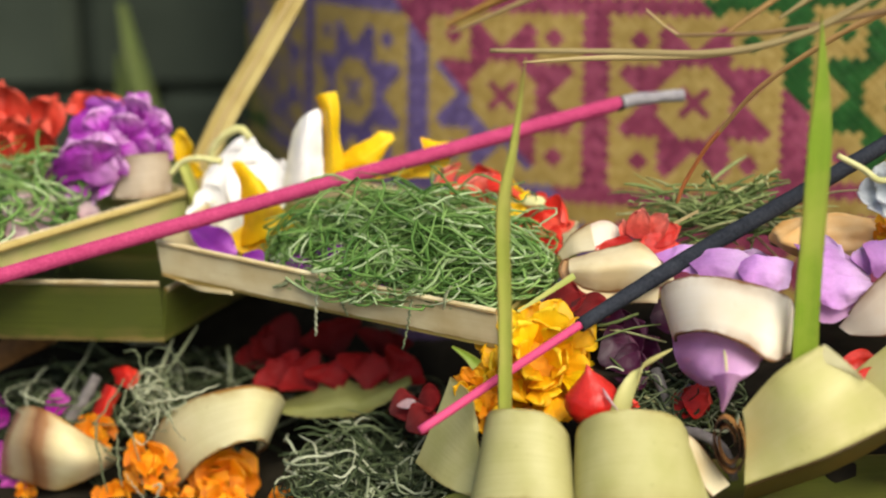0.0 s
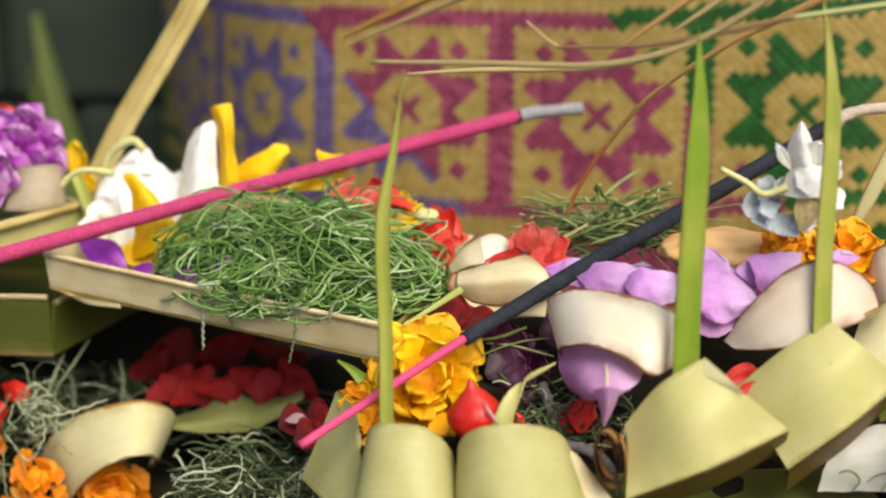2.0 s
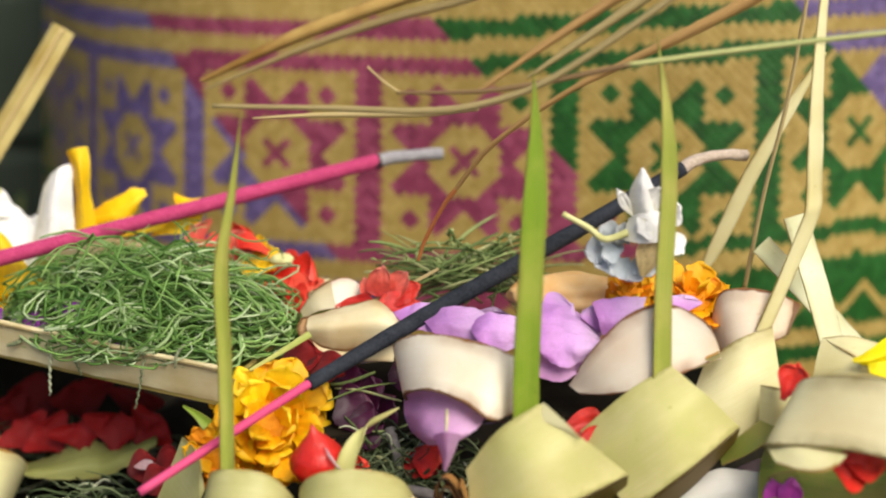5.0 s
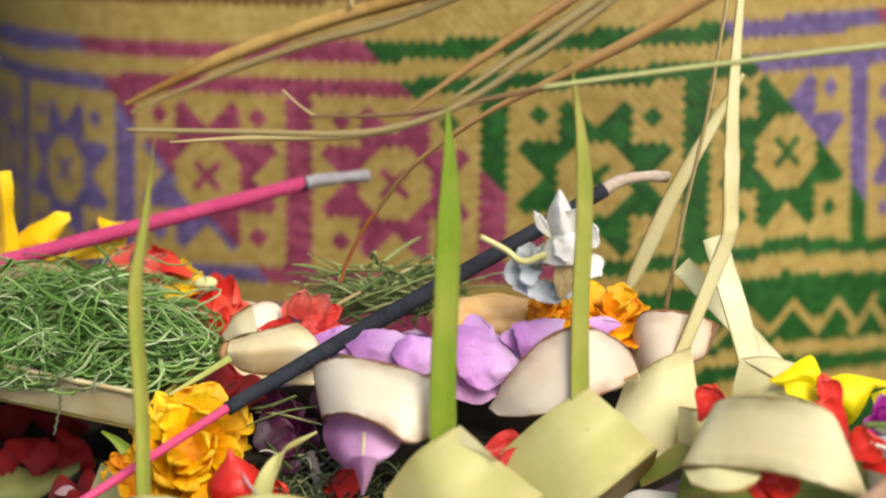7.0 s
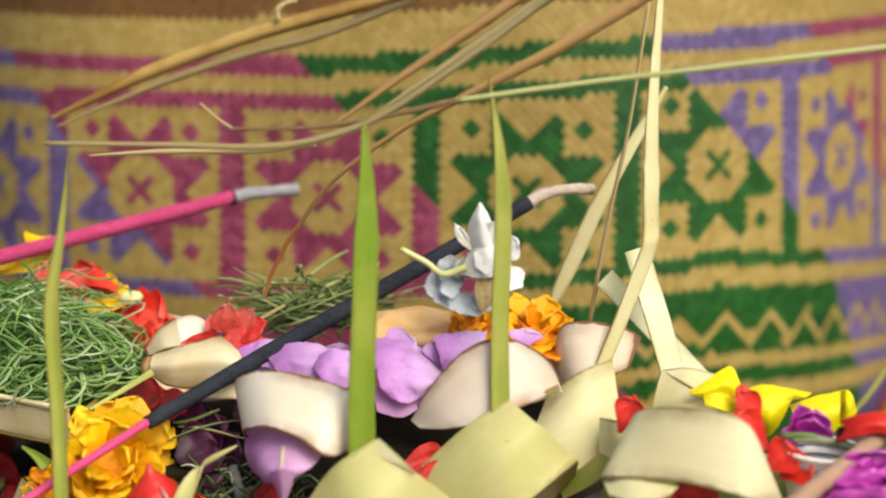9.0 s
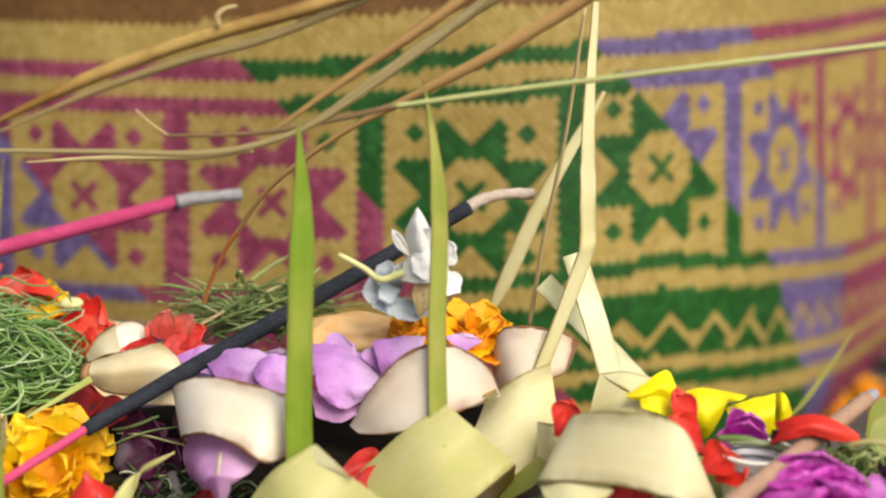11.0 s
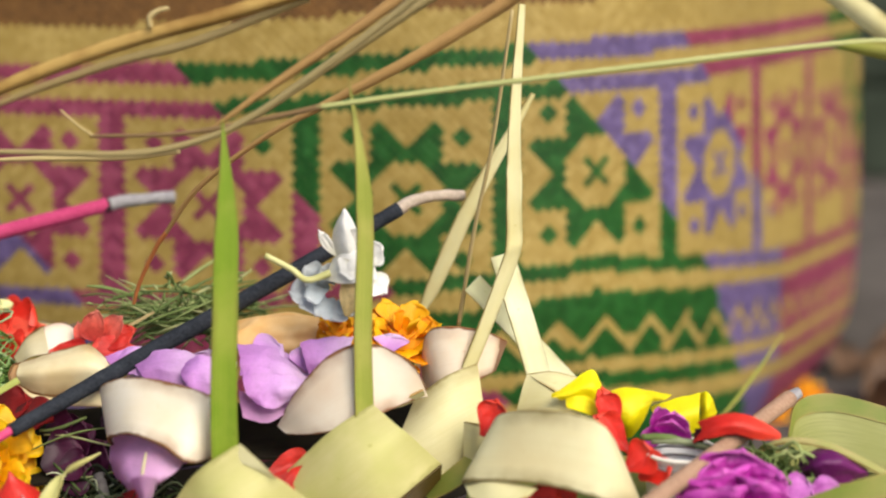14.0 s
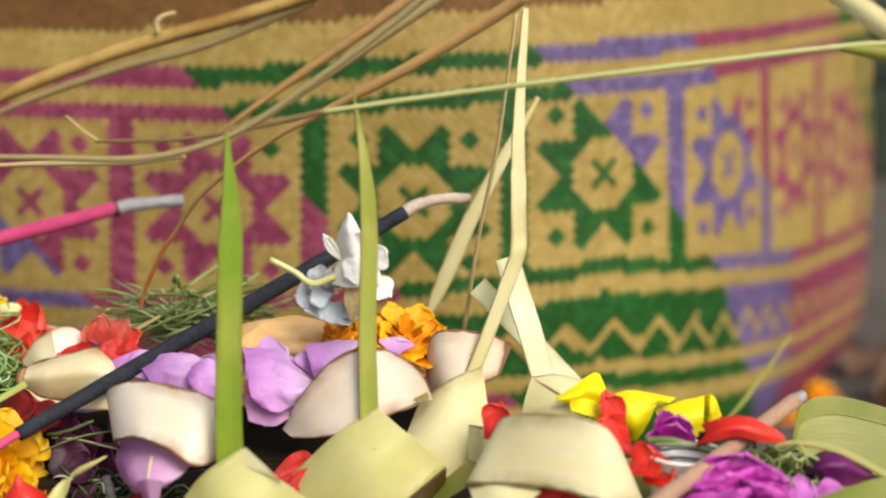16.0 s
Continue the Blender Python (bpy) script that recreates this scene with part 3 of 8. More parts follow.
DYES = (-0.170, 0, "g"), (0.048, 0, "p"), (0.188, 0, "m"), (0.341, 0.35, "g"), (0.430, 1, "p"), (0.610, 0, "m"), (9.0, 0, "g")
PANEL_TOP = (-3, 0.1365), (-0.5, 0.1385), (0.5, 0.1398), (1.5, 0.1460), (2.5, 0.1506), (3.5, 0.1520), (4.6, 0.1525), (7, 0.1530)
PANEL_FOOT = (-3, 0.0660), (-0.5, 0.0660), (0.5, 0.0670), (1.5, 0.0755), (2.5, 0.0828), (3.3, 0.0745), (4.6, 0.0598), (7, 0.0480)


def star_motif(x, y):
    """Whether a strand is dyed, by metres from the middle of a panel: a knot in a ring, an eight-pointed star, a dot in each corner."""
    a, b = min(x, y), max(x, y)
    if b < 0.0150 and a + b < 0.0212:
        return b < 0.0055 and not (a < 0.001 and b > 0.003)
    if a < 0.0145 and b < 0.0190 + a and b < 0.0300:
        return True
    return abs(x - 0.0232) + abs(y - 0.0236) < 0.0046


def basket_colour(s, z):
    """Which strand lies on top at a length along the side and a height."""
    u = s / PANEL
    top = float(np.interp(u, [k for k, _ in PANEL_TOP], [v for _, v in PANEL_TOP]))
    foot = float(np.interp(u, [k for k, _ in PANEL_FOOT], [v for _, v in PANEL_FOOT]))
    dye = next(c for lim, upright, c in DYES if s + z + upright * max(0.0, 0.066 - z) < lim)
    over, under = z - top, foot - z
    if over > 0:
        return "r" if over > 0.0375 else dye if over < 0.0070 or 0.0143 < over < 0.0218 else "y"
    if under > 0:
        if under < 0.0066 or 0.0500 < under < 0.0575 or under > 0.066:
            return dye
        if 0.0145 < under < 0.0440:
            k = abs((u / 0.3) % 1.0 - 0.5) * 2
            return "y" if abs(under - 0.0270 - 0.0122 * k) < 0.0025 else dye
        return "y"
    f = u % 1.0
    if min(f, 1 - f) < 0.064:
        return dye
    mid = (math.floor(u) + 0.5, PANEL / 18)
    level = sum(float(np.interp(mid[0], [k for k, _ in q], [v for _, v in q])) for q in (PANEL_TOP, PANEL_FOOT)) / 2
    return dye if star_motif(abs(f - 0.5) * PANEL, abs(z - round(level / mid[1]) * mid[1])) else "y"


def build_basket():
    tops = thing("woven_basket", "large rounded basket plaited of natural, green, crimson and violet strands", "basket", (BX, BY, FLOOR))
    w = PANEL / 18 / math.sqrt(2)
    keys = list(BASKET_COLS)
    rs = np.random.RandomState(3)
    cells, index = [], []
    for i in range(-160, 250):
        for j in range(-200, 200):
            s, z = (i + j) * w / math.sqrt(2), (i - j) * w / math.sqrt(2)
            if FLOOR + 0.003 < z < 0.203 and -3.5 * PANEL < s < 6.4 * PANEL:
                key = basket_colour(s, z)
                cells.append((s, z, 1.0 if key in "yr" else -1.0))
                index.append(keys.index(key))
    c = np.array(cells)
    n = len(c)
    r = math.sqrt(0.5)
    al, ac = np.meshgrid((-0.56, 0.0, 0.56), (-0.49, 0.0, 0.49), indexing="ij")
    rise = np.array([[-0.0002, 0.0, -0.0002], [0.0001, 0.00035, 0.0001], [-0.0002, 0.0, -0.0002]])
    al, ac, rise = al.ravel(), ac.ravel(), rise.ravel()
    s = c[:, :1] + r * w * (al - ac * c[:, 2:])
    z = c[:, 1:2] + r * w * (al * c[:, 2:] + ac)
    out = rise + rs.uniform(-0.00012, 0.00012, (n, 1))
    verts = on_basket(s.ravel(), z.ravel(), out.ravel())
    quads = np.array([(0, 3, 4, 1), (1, 4, 5, 2), (3, 6, 7, 4), (4, 7, 8, 5)])
    faces = (quads[None] + 9 * np.arange(n)[:, None, None]).reshape(-1, 4)
    me = from_lists("weave", verts.tolist(), faces.tolist(), list(BASKET_COLS.values()), np.repeat(index, 4).tolist())
    lay = me.uv_layers.new()
    uv = np.stack([np.tile(al, n) + np.repeat(rs.uniform(0, 90, n), 9), np.tile(ac, n) + np.repeat(rs.uniform(0, 90, n), 9)], -1)
    lay.data.foreach_set("uv", uv[faces.ravel()].ravel().tolist())
    ob = new("weave", me)
    ob.parent = tops
    tagged(ob, "diagonal twill of flat strands with zigzag and star motifs", kind="stuff")
    # wall behind the strands, all the way round
    side = np.linspace(-3.55, 6.5, 90) * PANEL
    a, b = on_basket(side[-1:], np.array([0.1]))[0], on_basket(side[:1], np.array([0.1]))[0]
    back = np.array([tuple(q) for q in crv([(a[0], a[1], 0), (0.30, 0.12, 0), (0.20, 0.26, 0), (0.0, 0.32, 0), (-0.22, 0.24, 0), (-0.30, 0.08, 0), (b[0], b[1], 0)], 62)])[1:-1]
    levels = FLOOR + 0.002 + 0.252 * np.linspace(0, 1, 15)
    rings = []
    for z in levels:
        front = on_basket(side, np.full(len(side), z), -0.0012)
        shrink = 1 - (float(tuck(z)) + 0.0028) / 0.295
        rear = back * (shrink, shrink, 1) + (0, 0, z - FLOOR)
        rings.append(np.concatenate([front, rear]))
    m = len(rings[0])
    faces = [(j * m + i, j * m + (i + 1) % m, (j + 1) * m + (i + 1) % m, (j + 1) * m + i) for j in range(len(levels) - 1) for i in range(m)]
    faces += [tuple(range(m))[::-1], tuple((len(levels) - 1) * m + i for i in range(m))]
    ob = new("lining", from_lists("lining", np.concatenate(rings).tolist(), faces, [BASKET_COLS["y"]]))
    ob.parent = tops
    # bound rim: thick coil
    ring = rings[-1][::3]
    rim = [Vector(q) + Vector((BX, BY, FLOOR)) for q in ring]
    part("rim", tube([*rim, rim[0]], [0.006], 150, 8, cap=False), RIM_WEAVE, tops, "brown bound rim")


build_basket()


# litter that everything lies on, its near-black colour holding the shade between things
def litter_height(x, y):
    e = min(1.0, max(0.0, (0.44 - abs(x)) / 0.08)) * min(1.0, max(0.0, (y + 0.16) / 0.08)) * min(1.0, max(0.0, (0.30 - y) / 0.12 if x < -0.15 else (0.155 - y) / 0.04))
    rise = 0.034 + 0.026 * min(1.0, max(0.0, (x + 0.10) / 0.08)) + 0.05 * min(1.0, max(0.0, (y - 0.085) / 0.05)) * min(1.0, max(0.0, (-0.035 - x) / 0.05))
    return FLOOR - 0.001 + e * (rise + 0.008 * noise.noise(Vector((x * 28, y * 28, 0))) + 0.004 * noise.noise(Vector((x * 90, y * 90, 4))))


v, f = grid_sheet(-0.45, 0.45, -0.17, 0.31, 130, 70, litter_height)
tagged(new("leaf_litter", from_lists("leaf_litter", v, f, [LITTER])), "low heap of withered leaf litter on the paving, coloured near-black as shade", "leaf litter", kind="stuff")

TO_EYE = (0.0, -0.75, 0.65)

# ---- incense sticks ----
st = thing("incense_stick", "pink incense stick, its tip burnt to grey ash, across the trays", "incense", (-0.3016, -0.0120, 0.0672))
part("coating", tube([(-0.3016, -0.0120, 0.0672), (-0.2574, 0.0120, 0.0759), (-0.1585, 0.0595, 0.0952), (-0.0519, 0.1050, 0.1160)], [0.0028], 60, 12, rough=0.05), PINK_COAT, st, "rough pink coating")
part("ash", tube([(-0.0521, 0.1050, 0.1160), (-0.0450, 0.1080, 0.1169), (-0.0365, 0.1110, 0.1172), (-0.0282, 0.1140, 0.1172)], [0.0025, 0.0024, 0.0021, 0.0023], 30, 12, rough=0.2), ASH, st, "curved grey ash")
part("ember_ring", tube([(-0.0533, 0.1046, 0.1156), (-0.0508, 0.1054, 0.1161)], [0.0029, 0.0027], 6, 12, rough=0.1), BURNT, st)

st = thing("incense_stick", "charcoal-black incense stick on a bare pink bamboo core", "incense", (-0.1130, -0.0350, 0.0430))
part("core", tube([(-0.1133, -0.0350, 0.0428), (-0.0890, -0.0215, 0.0557), (-0.0652, -0.0090, 0.0684)], [0.0014], 20, 10), PINK_WOOD, st, "bare pink bamboo core")
part("coating", tube([(-0.0659, -0.0090, 0.0677), (-0.0334, 0.0160, 0.0812), (0.0136, 0.0360, 0.1036), (0.0534, 0.0510, 0.1240)], [0.0022, 0.0027, 0.0027, 0.0025], 50, 12, rough=0.06), BLACK_COAT, st)
part("ash", tube([(0.0530, 0.0510, 0.1238), (0.0582, 0.0530, 0.1264), (0.0671, 0.0560, 0.1275), (0.0755, 0.0590, 0.1270)], [0.0024, 0.0020, 0.0018, 0.0021], 30, 12, rough=0.2), ASH_TAN, st, "curved tan ash")

st = thing("incense_stick", "tan incense stick with a grey burnt tip among the petals", "incense", (0.1093, -0.0700, 0.0593))
part("coating", tube([(0.1093, -0.0700, 0.0593), (0.1715, -0.0115, 0.0755)], [0.0026], 30, 12, rough=0.06), TAN_COAT, st)
part("ash", tube([(0.1712, -0.0115, 0.0753), (0.1749, -0.0095, 0.0768)], [0.0023, 0.0017], 8, 12, rough=0.2), ASH, st, "grey burnt tip")


# ---- front offering: folded palm strips with standing blades ----
cn = thing("palm_leaf_offering", "offering of folded yellow-green palm strips with standing pointed blades", "offering", (-0.02, -0.02, 0.0))
part("loop", loft([[(-0.1065, 0.0000, 0.0468), (-0.0992, -0.0140, 0.0462), (-0.0970, -0.0220, 0.0382)], [(-0.1120, -0.0060, 0.0352), (-0.1023, -0.0220, 0.0325), (-0.0952, -0.0320, 0.0314)], [(-0.1176, -0.0080, 0.0204), (-0.1066, -0.0260, 0.0206), (-0.0919, -0.0380, 0.0212)]], 18, 10, bulge=0.001), LOOP_PALE, cn)
part("loop", loft([[(-0.0932, -0.0200, 0.0318), (-0.0926, -0.0320, 0.0470), (-0.0857, -0.0380, 0.0513), (-0.0757, -0.0380, 0.0500), (-0.0700, -0.0320, 0.0419), (-0.0688, -0.0200, 0.0304)],
                   [(-0.0957, -0.0260, 0.0231), (-0.0948, -0.0420, 0.0385), (-0.0860, -0.0490, 0.0443), (-0.0746, -0.0490, 0.0428), (-0.0679, -0.0400, 0.0345), (-0.0666, -0.0260, 0.0218)],
                   [(-0.0994, -0.0280, 0.0030), (-0.0971, -0.0460, 0.0231), (-0.0859, -0.0540, 0.0298), (-0.0729, -0.0540, 0.0292), (-0.0665, -0.0440, 0.0201), (-0.0648, -0.0280, 0.0039)]], 30, 12, straight=True), LOOP_PALE, cn)
part("loop", loft([[(-0.0663, -0.0180, 0.0267), (-0.0656, -0.0340, 0.0441), (-0.0584, -0.0420, 0.0525), (-0.0454, -0.0420, 0.0532), (-0.0369, -0.0360, 0.0477), (-0.0322, -0.0240, 0.0346)],
                   [(-0.0670, -0.0220, 0.0200), (-0.0666, -0.0420, 0.0381), (-0.0576, -0.0500, 0.0453), (-0.0440, -0.0500, 0.0455), (-0.0328, -0.0400, 0.0370), (-0.0282, -0.0260, 0.0245)],
                   [(-0.0680, -0.0240, -0.0002), (-0.0665, -0.0460, 0.0219), (-0.0568, -0.0550, 0.0300), (-0.0424, -0.0550, 0.0303), (-0.0286, -0.0440, 0.0227), (-0.0228, -0.0280, 0.0068)]], 32, 12, straight=True), LOOP_PALE, cn)
# scorched scroll at the end of the loop
sp = [Vector((-0.0222, -0.0370, 0.0417)) + Vector((0.0046 * math.cos(a) - 0.0014 * math.sin(a), 0.0, 0.0100 * math.sin(a))) * (0.40 + 0.60 * a / 13.2) for a in [0.3 * k for k in range(45)]]
part("scroll", ribbon([tuple(q) for q in sp], 0.0035, (0.15, 1, -0.2), 130, 5, thick=0.0004), leaf_mat("browned_scroll", "a87c44", "7c5426", "5c3418", "20100a", 0.1), cn, "scorched brown rolled edge")
part("loop_inside", loft([[(-0.0338, -0.0340, 0.0421), (-0.0315, -0.0340, 0.0407), (-0.0274, -0.0340, 0.0354), (-0.0213, -0.0340, 0.0268)],
         [(-0.0341, -0.0370, 0.0403), (-0.0327, -0.0370, 0.0341), (-0.0300, -0.0370, 0.0288), (-0.0267, -0.0370, 0.0243)]], 16, 6), CURL_LEAF, cn, "browned cream inner side of the loop")
# folded squares that hold the blades
part("fold", loft([[(-0.0174, -0.0300, 0.0490), (-0.0083, -0.0340, 0.0625), (0.0033, -0.0340, 0.0709)], [(-0.0181, -0.0360, 0.0394), (-0.0015, -0.0460, 0.0547), (0.0153, -0.0420, 0.0635)], [(-0.0171, -0.0400, 0.0293), (0.0051, -0.0460, 0.0422), (0.0292, -0.0340, 0.0496)]], 22, 16, bulge=0.0026), GREEN_LEAF, cn)
# lower side of the fold, its shade painted as brown-olive
part("fold_underside", loft([[(-0.0171, -0.0395, 0.0291), (0.0051, -0.0455, 0.0418), (0.0291, -0.0335, 0.0493)], [(-0.0158, -0.0220, 0.0162), (0.0095, -0.0230, 0.0270), (0.0300, -0.0200, 0.0380)]], 18, 6), SHADED_UNDERSIDE, cn)
part("flap", loft([[(0.0046, -0.0345, 0.0715), (0.0092, -0.0385, 0.0686), (0.0150, -0.0422, 0.0637)],
         [(-0.0002, -0.0338, 0.0666), (0.0073, -0.0384, 0.0661), (0.0150, -0.0415, 0.0631)]], 14, 6, 0.0003), PALE_STRIP, cn, "pale folded flap")
part("fold", loft([[(0.0173, -0.0120, 0.0545), (0.0303, -0.0160, 0.0683), (0.0429, -0.0170, 0.0772)],
         [(0.0201, -0.0240, 0.0501), (0.0376, -0.0290, 0.0638), (0.0522, -0.0260, 0.0717)],
         [(0.0308, -0.0280, 0.0347), (0.0464, -0.0300, 0.0489), (0.0630, -0.0205, 0.0595)]], 22, 16, bulge=0.0026), GREEN_LEAF, cn)
# again the shaded lower side, dark by colour
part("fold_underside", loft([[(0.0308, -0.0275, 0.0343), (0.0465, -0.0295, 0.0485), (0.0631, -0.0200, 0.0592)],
         [(0.0321, -0.0150, 0.0222), (0.0496, -0.0170, 0.0386), (0.0633, -0.0120, 0.0517)]], 18, 6), SHADED_UNDERSIDE, cn)


def spear(f):
    """Nearly even below, drawn out to a point above."""
    return (1 - 0.24 * f) * (1.0 if f < 0.60 else max(0.03, (1 - ((f - 0.60) / 0.40) ** 1.35)))


part("blade", ribbon([(-0.0881, -0.0300, 0.0472), (-0.0879, -0.0290, 0.0772), (-0.0881, -0.0290, 0.1091), (-0.0844, -0.0280, 0.1314), (-0.0814, -0.0260, 0.1534)], 0.0022, (1, 0.25, 0), 40, 5, 0.5, 0.0006, lambda f: 1.0 if f < 0.5 else 1 - 0.93 * (f - 0.5) / 0.5), STEM_LEAF, cn, "thin yellow-green blade")
part("blade", ribbon([(-0.0004, -0.0300, 0.0597), (-0.0005, -0.0300, 0.0821), (0.0008, -0.0290, 0.1186), (0.0014, -0.0270, 0.1420), (0.0006, -0.0250, 0.1652)], 0.0042, (1, 0.3, 0), 44, 7, 0.14, 0.0006, spear), BLADE_LEAF, cn, "broad bright green pointed blade")
part("blade", ribbon([(0.0403, -0.0165, 0.0702), (0.0399, -0.0155, 0.0986), (0.0407, -0.0135, 0.1290), (0.0396, -0.0130, 0.1500), (0.0362, -0.0110, 0.1736)], 0.0030, (1, 0.3, 0), 44, 7, 0.14, 0.0006, spear), STEM_LEAF, cn, "slender green pointed blade")
part("tongue", ribbon([(-0.0546, -0.0300, 0.0450), (-0.0519, -0.0280, 0.0533), (-0.0465, -0.0240, 0.0599), (-0.0379, -0.0180, 0.0636)], 0.0032, [(1, 0.2, 0.25), (0.8, 0.2, 0.6), (0.4, 0.3, 0.8)], 26, 5, 0.3, 0.0005, lambda f: 1 - 0.92 * f ** 1.4), GREEN_LEAF, cn, "thin curved strip end")
# leaf plate under the folds, in the leaf colour darkened as shade
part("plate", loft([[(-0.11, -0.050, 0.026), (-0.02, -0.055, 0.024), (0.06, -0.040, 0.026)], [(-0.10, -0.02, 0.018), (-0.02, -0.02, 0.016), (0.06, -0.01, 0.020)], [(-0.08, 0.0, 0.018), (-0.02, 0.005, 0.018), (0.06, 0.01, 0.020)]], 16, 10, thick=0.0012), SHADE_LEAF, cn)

# ---- second offering: cream loops round the petals ----
cr = thing("palm_leaf_offering", "offering ringed with browned cream palm-leaf loops, full of lilac petals", "offering", (0.01, 0.01, 0.02))
rows = [[(-0.0394, 0.0100, 0.0690), (-0.0394, -0.0010, 0.0787), (-0.0306, -0.0100, 0.0840), (-0.0180, -0.0170, 0.0848), (-0.0056, -0.0210, 0.0818), (-0.0018, -0.0120, 0.0742)],
                   [(-0.0351, 0.0000, 0.0575), (-0.0360, -0.0120, 0.0661), (-0.0280, -0.0240, 0.0713), (-0.0181, -0.0310, 0.0700), (-0.0105, -0.0330, 0.0656), (-0.0035, -0.0180, 0.0627)]]
lp = part("loop", loft(rows, 30, 12, straight=True), CREAM_LEAF, cr, "cream loop with scorched edges")
for row in (rows[0], rows[-1]):
    part("browned_edge", tube(row, [0.00038], 50, 6, rough=0.3), EDGE_BROWN, lp)
rows = [[(0.0141, -0.0020, 0.0659), (0.0197, -0.0077, 0.0778), (0.0300, -0.0113, 0.0905), (0.0415, -0.0114, 0.0943), (0.0536, -0.0091, 0.0882), (0.0596, -0.0031, 0.0775)],
                   [(0.0169, -0.0054, 0.0643), (0.0272, -0.0127, 0.0670), (0.0377, -0.0155, 0.0706), (0.0470, -0.0139, 0.0741), (0.0553, -0.0067, 0.0753), (0.0598, -0.0010, 0.0746)]]
lp = part("loop", loft(rows, 30, 12, straight=True), PEACH_LEAF, cr, "peach-cream loop with scorched edges")
for row in (rows[0], rows[-1]):
    part("browned_edge", tube(row, [0.00038], 50, 6, rough=0.3), EDGE_BROWN, lp)
part("loop_inside", loft([[(0.0446, -0.0085, 0.0739), (0.0512, -0.0085, 0.0759), (0.0582, -0.0085, 0.0792)],
         [(0.0467, -0.0060, 0.0722), (0.0528, -0.0060, 0.0737), (0.0590, -0.0060, 0.0770)]], 16, 5), STRAW_LEAF, cr, "tan inner side of the loop")
rows = [[(0.0596, 0.0160, 0.0790), (0.0610, 0.0100, 0.0917), (0.0681, 0.0070, 0.0944), (0.0787, 0.0080, 0.0924), (0.0859, 0.0120, 0.0882)],
                   [(0.0587, 0.0120, 0.0765), (0.0611, 0.0040, 0.0844), (0.0690, 0.0010, 0.0871), (0.0783, 0.0040, 0.0854), (0.0838, 0.0100, 0.0837)],
                   [(0.0606, 0.0120, 0.0709), (0.0652, 0.0040, 0.0735), (0.0715, 0.0020, 0.0760), (0.0780, 0.0050, 0.0787), (0.0820, 0.0100, 0.0794)]]
lp = part("loop", loft(rows, 26, 10, straight=True), PEACH_TIP, cr, "peach-cream loop with scorched edges")
for row in (rows[0], rows[-1]):
    part("browned_edge", tube(row, [0.00038], 50, 6, rough=0.3), EDGE_BROWN, lp)
part("loop", loft([[(0.0569, 0.0060, 0.0710), (0.0662, 0.0020, 0.0796), (0.0759, 0.0020, 0.0840)], [(0.0487, -0.0060, 0.0585), (0.0632, -0.0080, 0.0683), (0.0772, -0.0040, 0.0743)], [(0.0435, -0.0100, 0.0453), (0.0602, -0.0120, 0.0462), (0.0795, -0.0060, 0.0633)]], 20, 12, bulge=0.0012), PALE_STRIP, cr, "pale yellow-green cone of folded strip")
part("cuff", loft([[(0.0712, -0.0100, 0.0691), (0.0756, -0.0130, 0.0692), (0.0797, -0.0100, 0.0674)], [(0.0711, -0.0120, 0.0500), (0.0755, -0.0150, 0.0508), (0.0804, -0.0120, 0.0501)]], 12, 6), PALE_STRIP, cr)
part("strip_end", ribbon([(0.0593, -0.0120, 0.0471), (0.0662, -0.0150, 0.0520), (0.0752, -0.0140, 0.0589)], 0.0034, (0.2, 0.6, 0.8), 20, 5, 0.1), TRAY_GREEN, cr)
# dark sheet that paints the shade behind and below the loops
part("base", loft([[(-0.0786, 0.0000, 0.0459), (-0.0395, 0.0000, 0.0500), (-0.0078, 0.0000, 0.0540), (0.0271, 0.0000, 0.0561), (0.0659, 0.0040, 0.0588)], [(-0.0843, 0.0550, 0.0526), (-0.0410, 0.0550, 0.0545), (-0.0059, 0.0550, 0.0558), (0.0330, 0.0550, 0.0550), (0.0754, 0.0550, 0.0553)]], 20, 8, thick=0.001, wave=0.002), LITTER, cr, "near-black sheet standing in for the shade under the petals")
# curled strips towards the grass
part("curl", loft([[(-0.0692, 0.0260, 0.0788), (-0.0603, 0.0240, 0.0822), (-0.0497, 0.0220, 0.0855), (-0.0453, 0.0220, 0.0845), (-0.0373, 0.0200, 0.0776)],
         [(-0.0696, 0.0200, 0.0772), (-0.0602, 0.0150, 0.0794), (-0.0489, 0.0130, 0.0812), (-0.0425, 0.0130, 0.0806), (-0.0359, 0.0120, 0.0763)],
         [(-0.0684, 0.0210, 0.0729), (-0.0640, 0.0180, 0.0714), (-0.0570, 0.0160, 0.0709), (-0.0487, 0.0150, 0.0723), (-0.0369, 0.0130, 0.0741)]], 30, 16, 0.0004, 0.0006, crinkle=0.0003), CURL_LEAF, cr, "curled cream strip with a scorched fold")
part("roll_end", loft([[(-0.0692, 0.0255, 0.0792), (-0.0680, 0.0240, 0.0760), (-0.0683, 0.0215, 0.0728)],
         [(-0.0713, 0.0260, 0.0782), (-0.0724, 0.0245, 0.0755), (-0.0710, 0.0225, 0.0728)]], 14, 8, 0.0004, 0.0004), ROLL_BROWN, cr, "browned open end of the curled strip")
part("browned_edge", tube([(-0.0690, 0.0255, 0.0790), (-0.0716, 0.0258, 0.0783), (-0.0728, 0.0243, 0.0755), (-0.0711, 0.0222, 0.0727), (-0.0682, 0.0208, 0.0730), (-0.0640, 0.0178, 0.0714), (-0.0569, 0.0158, 0.0710)], [0.00035], 40, 6, rough=0.3), EDGE_BROWN, cr)
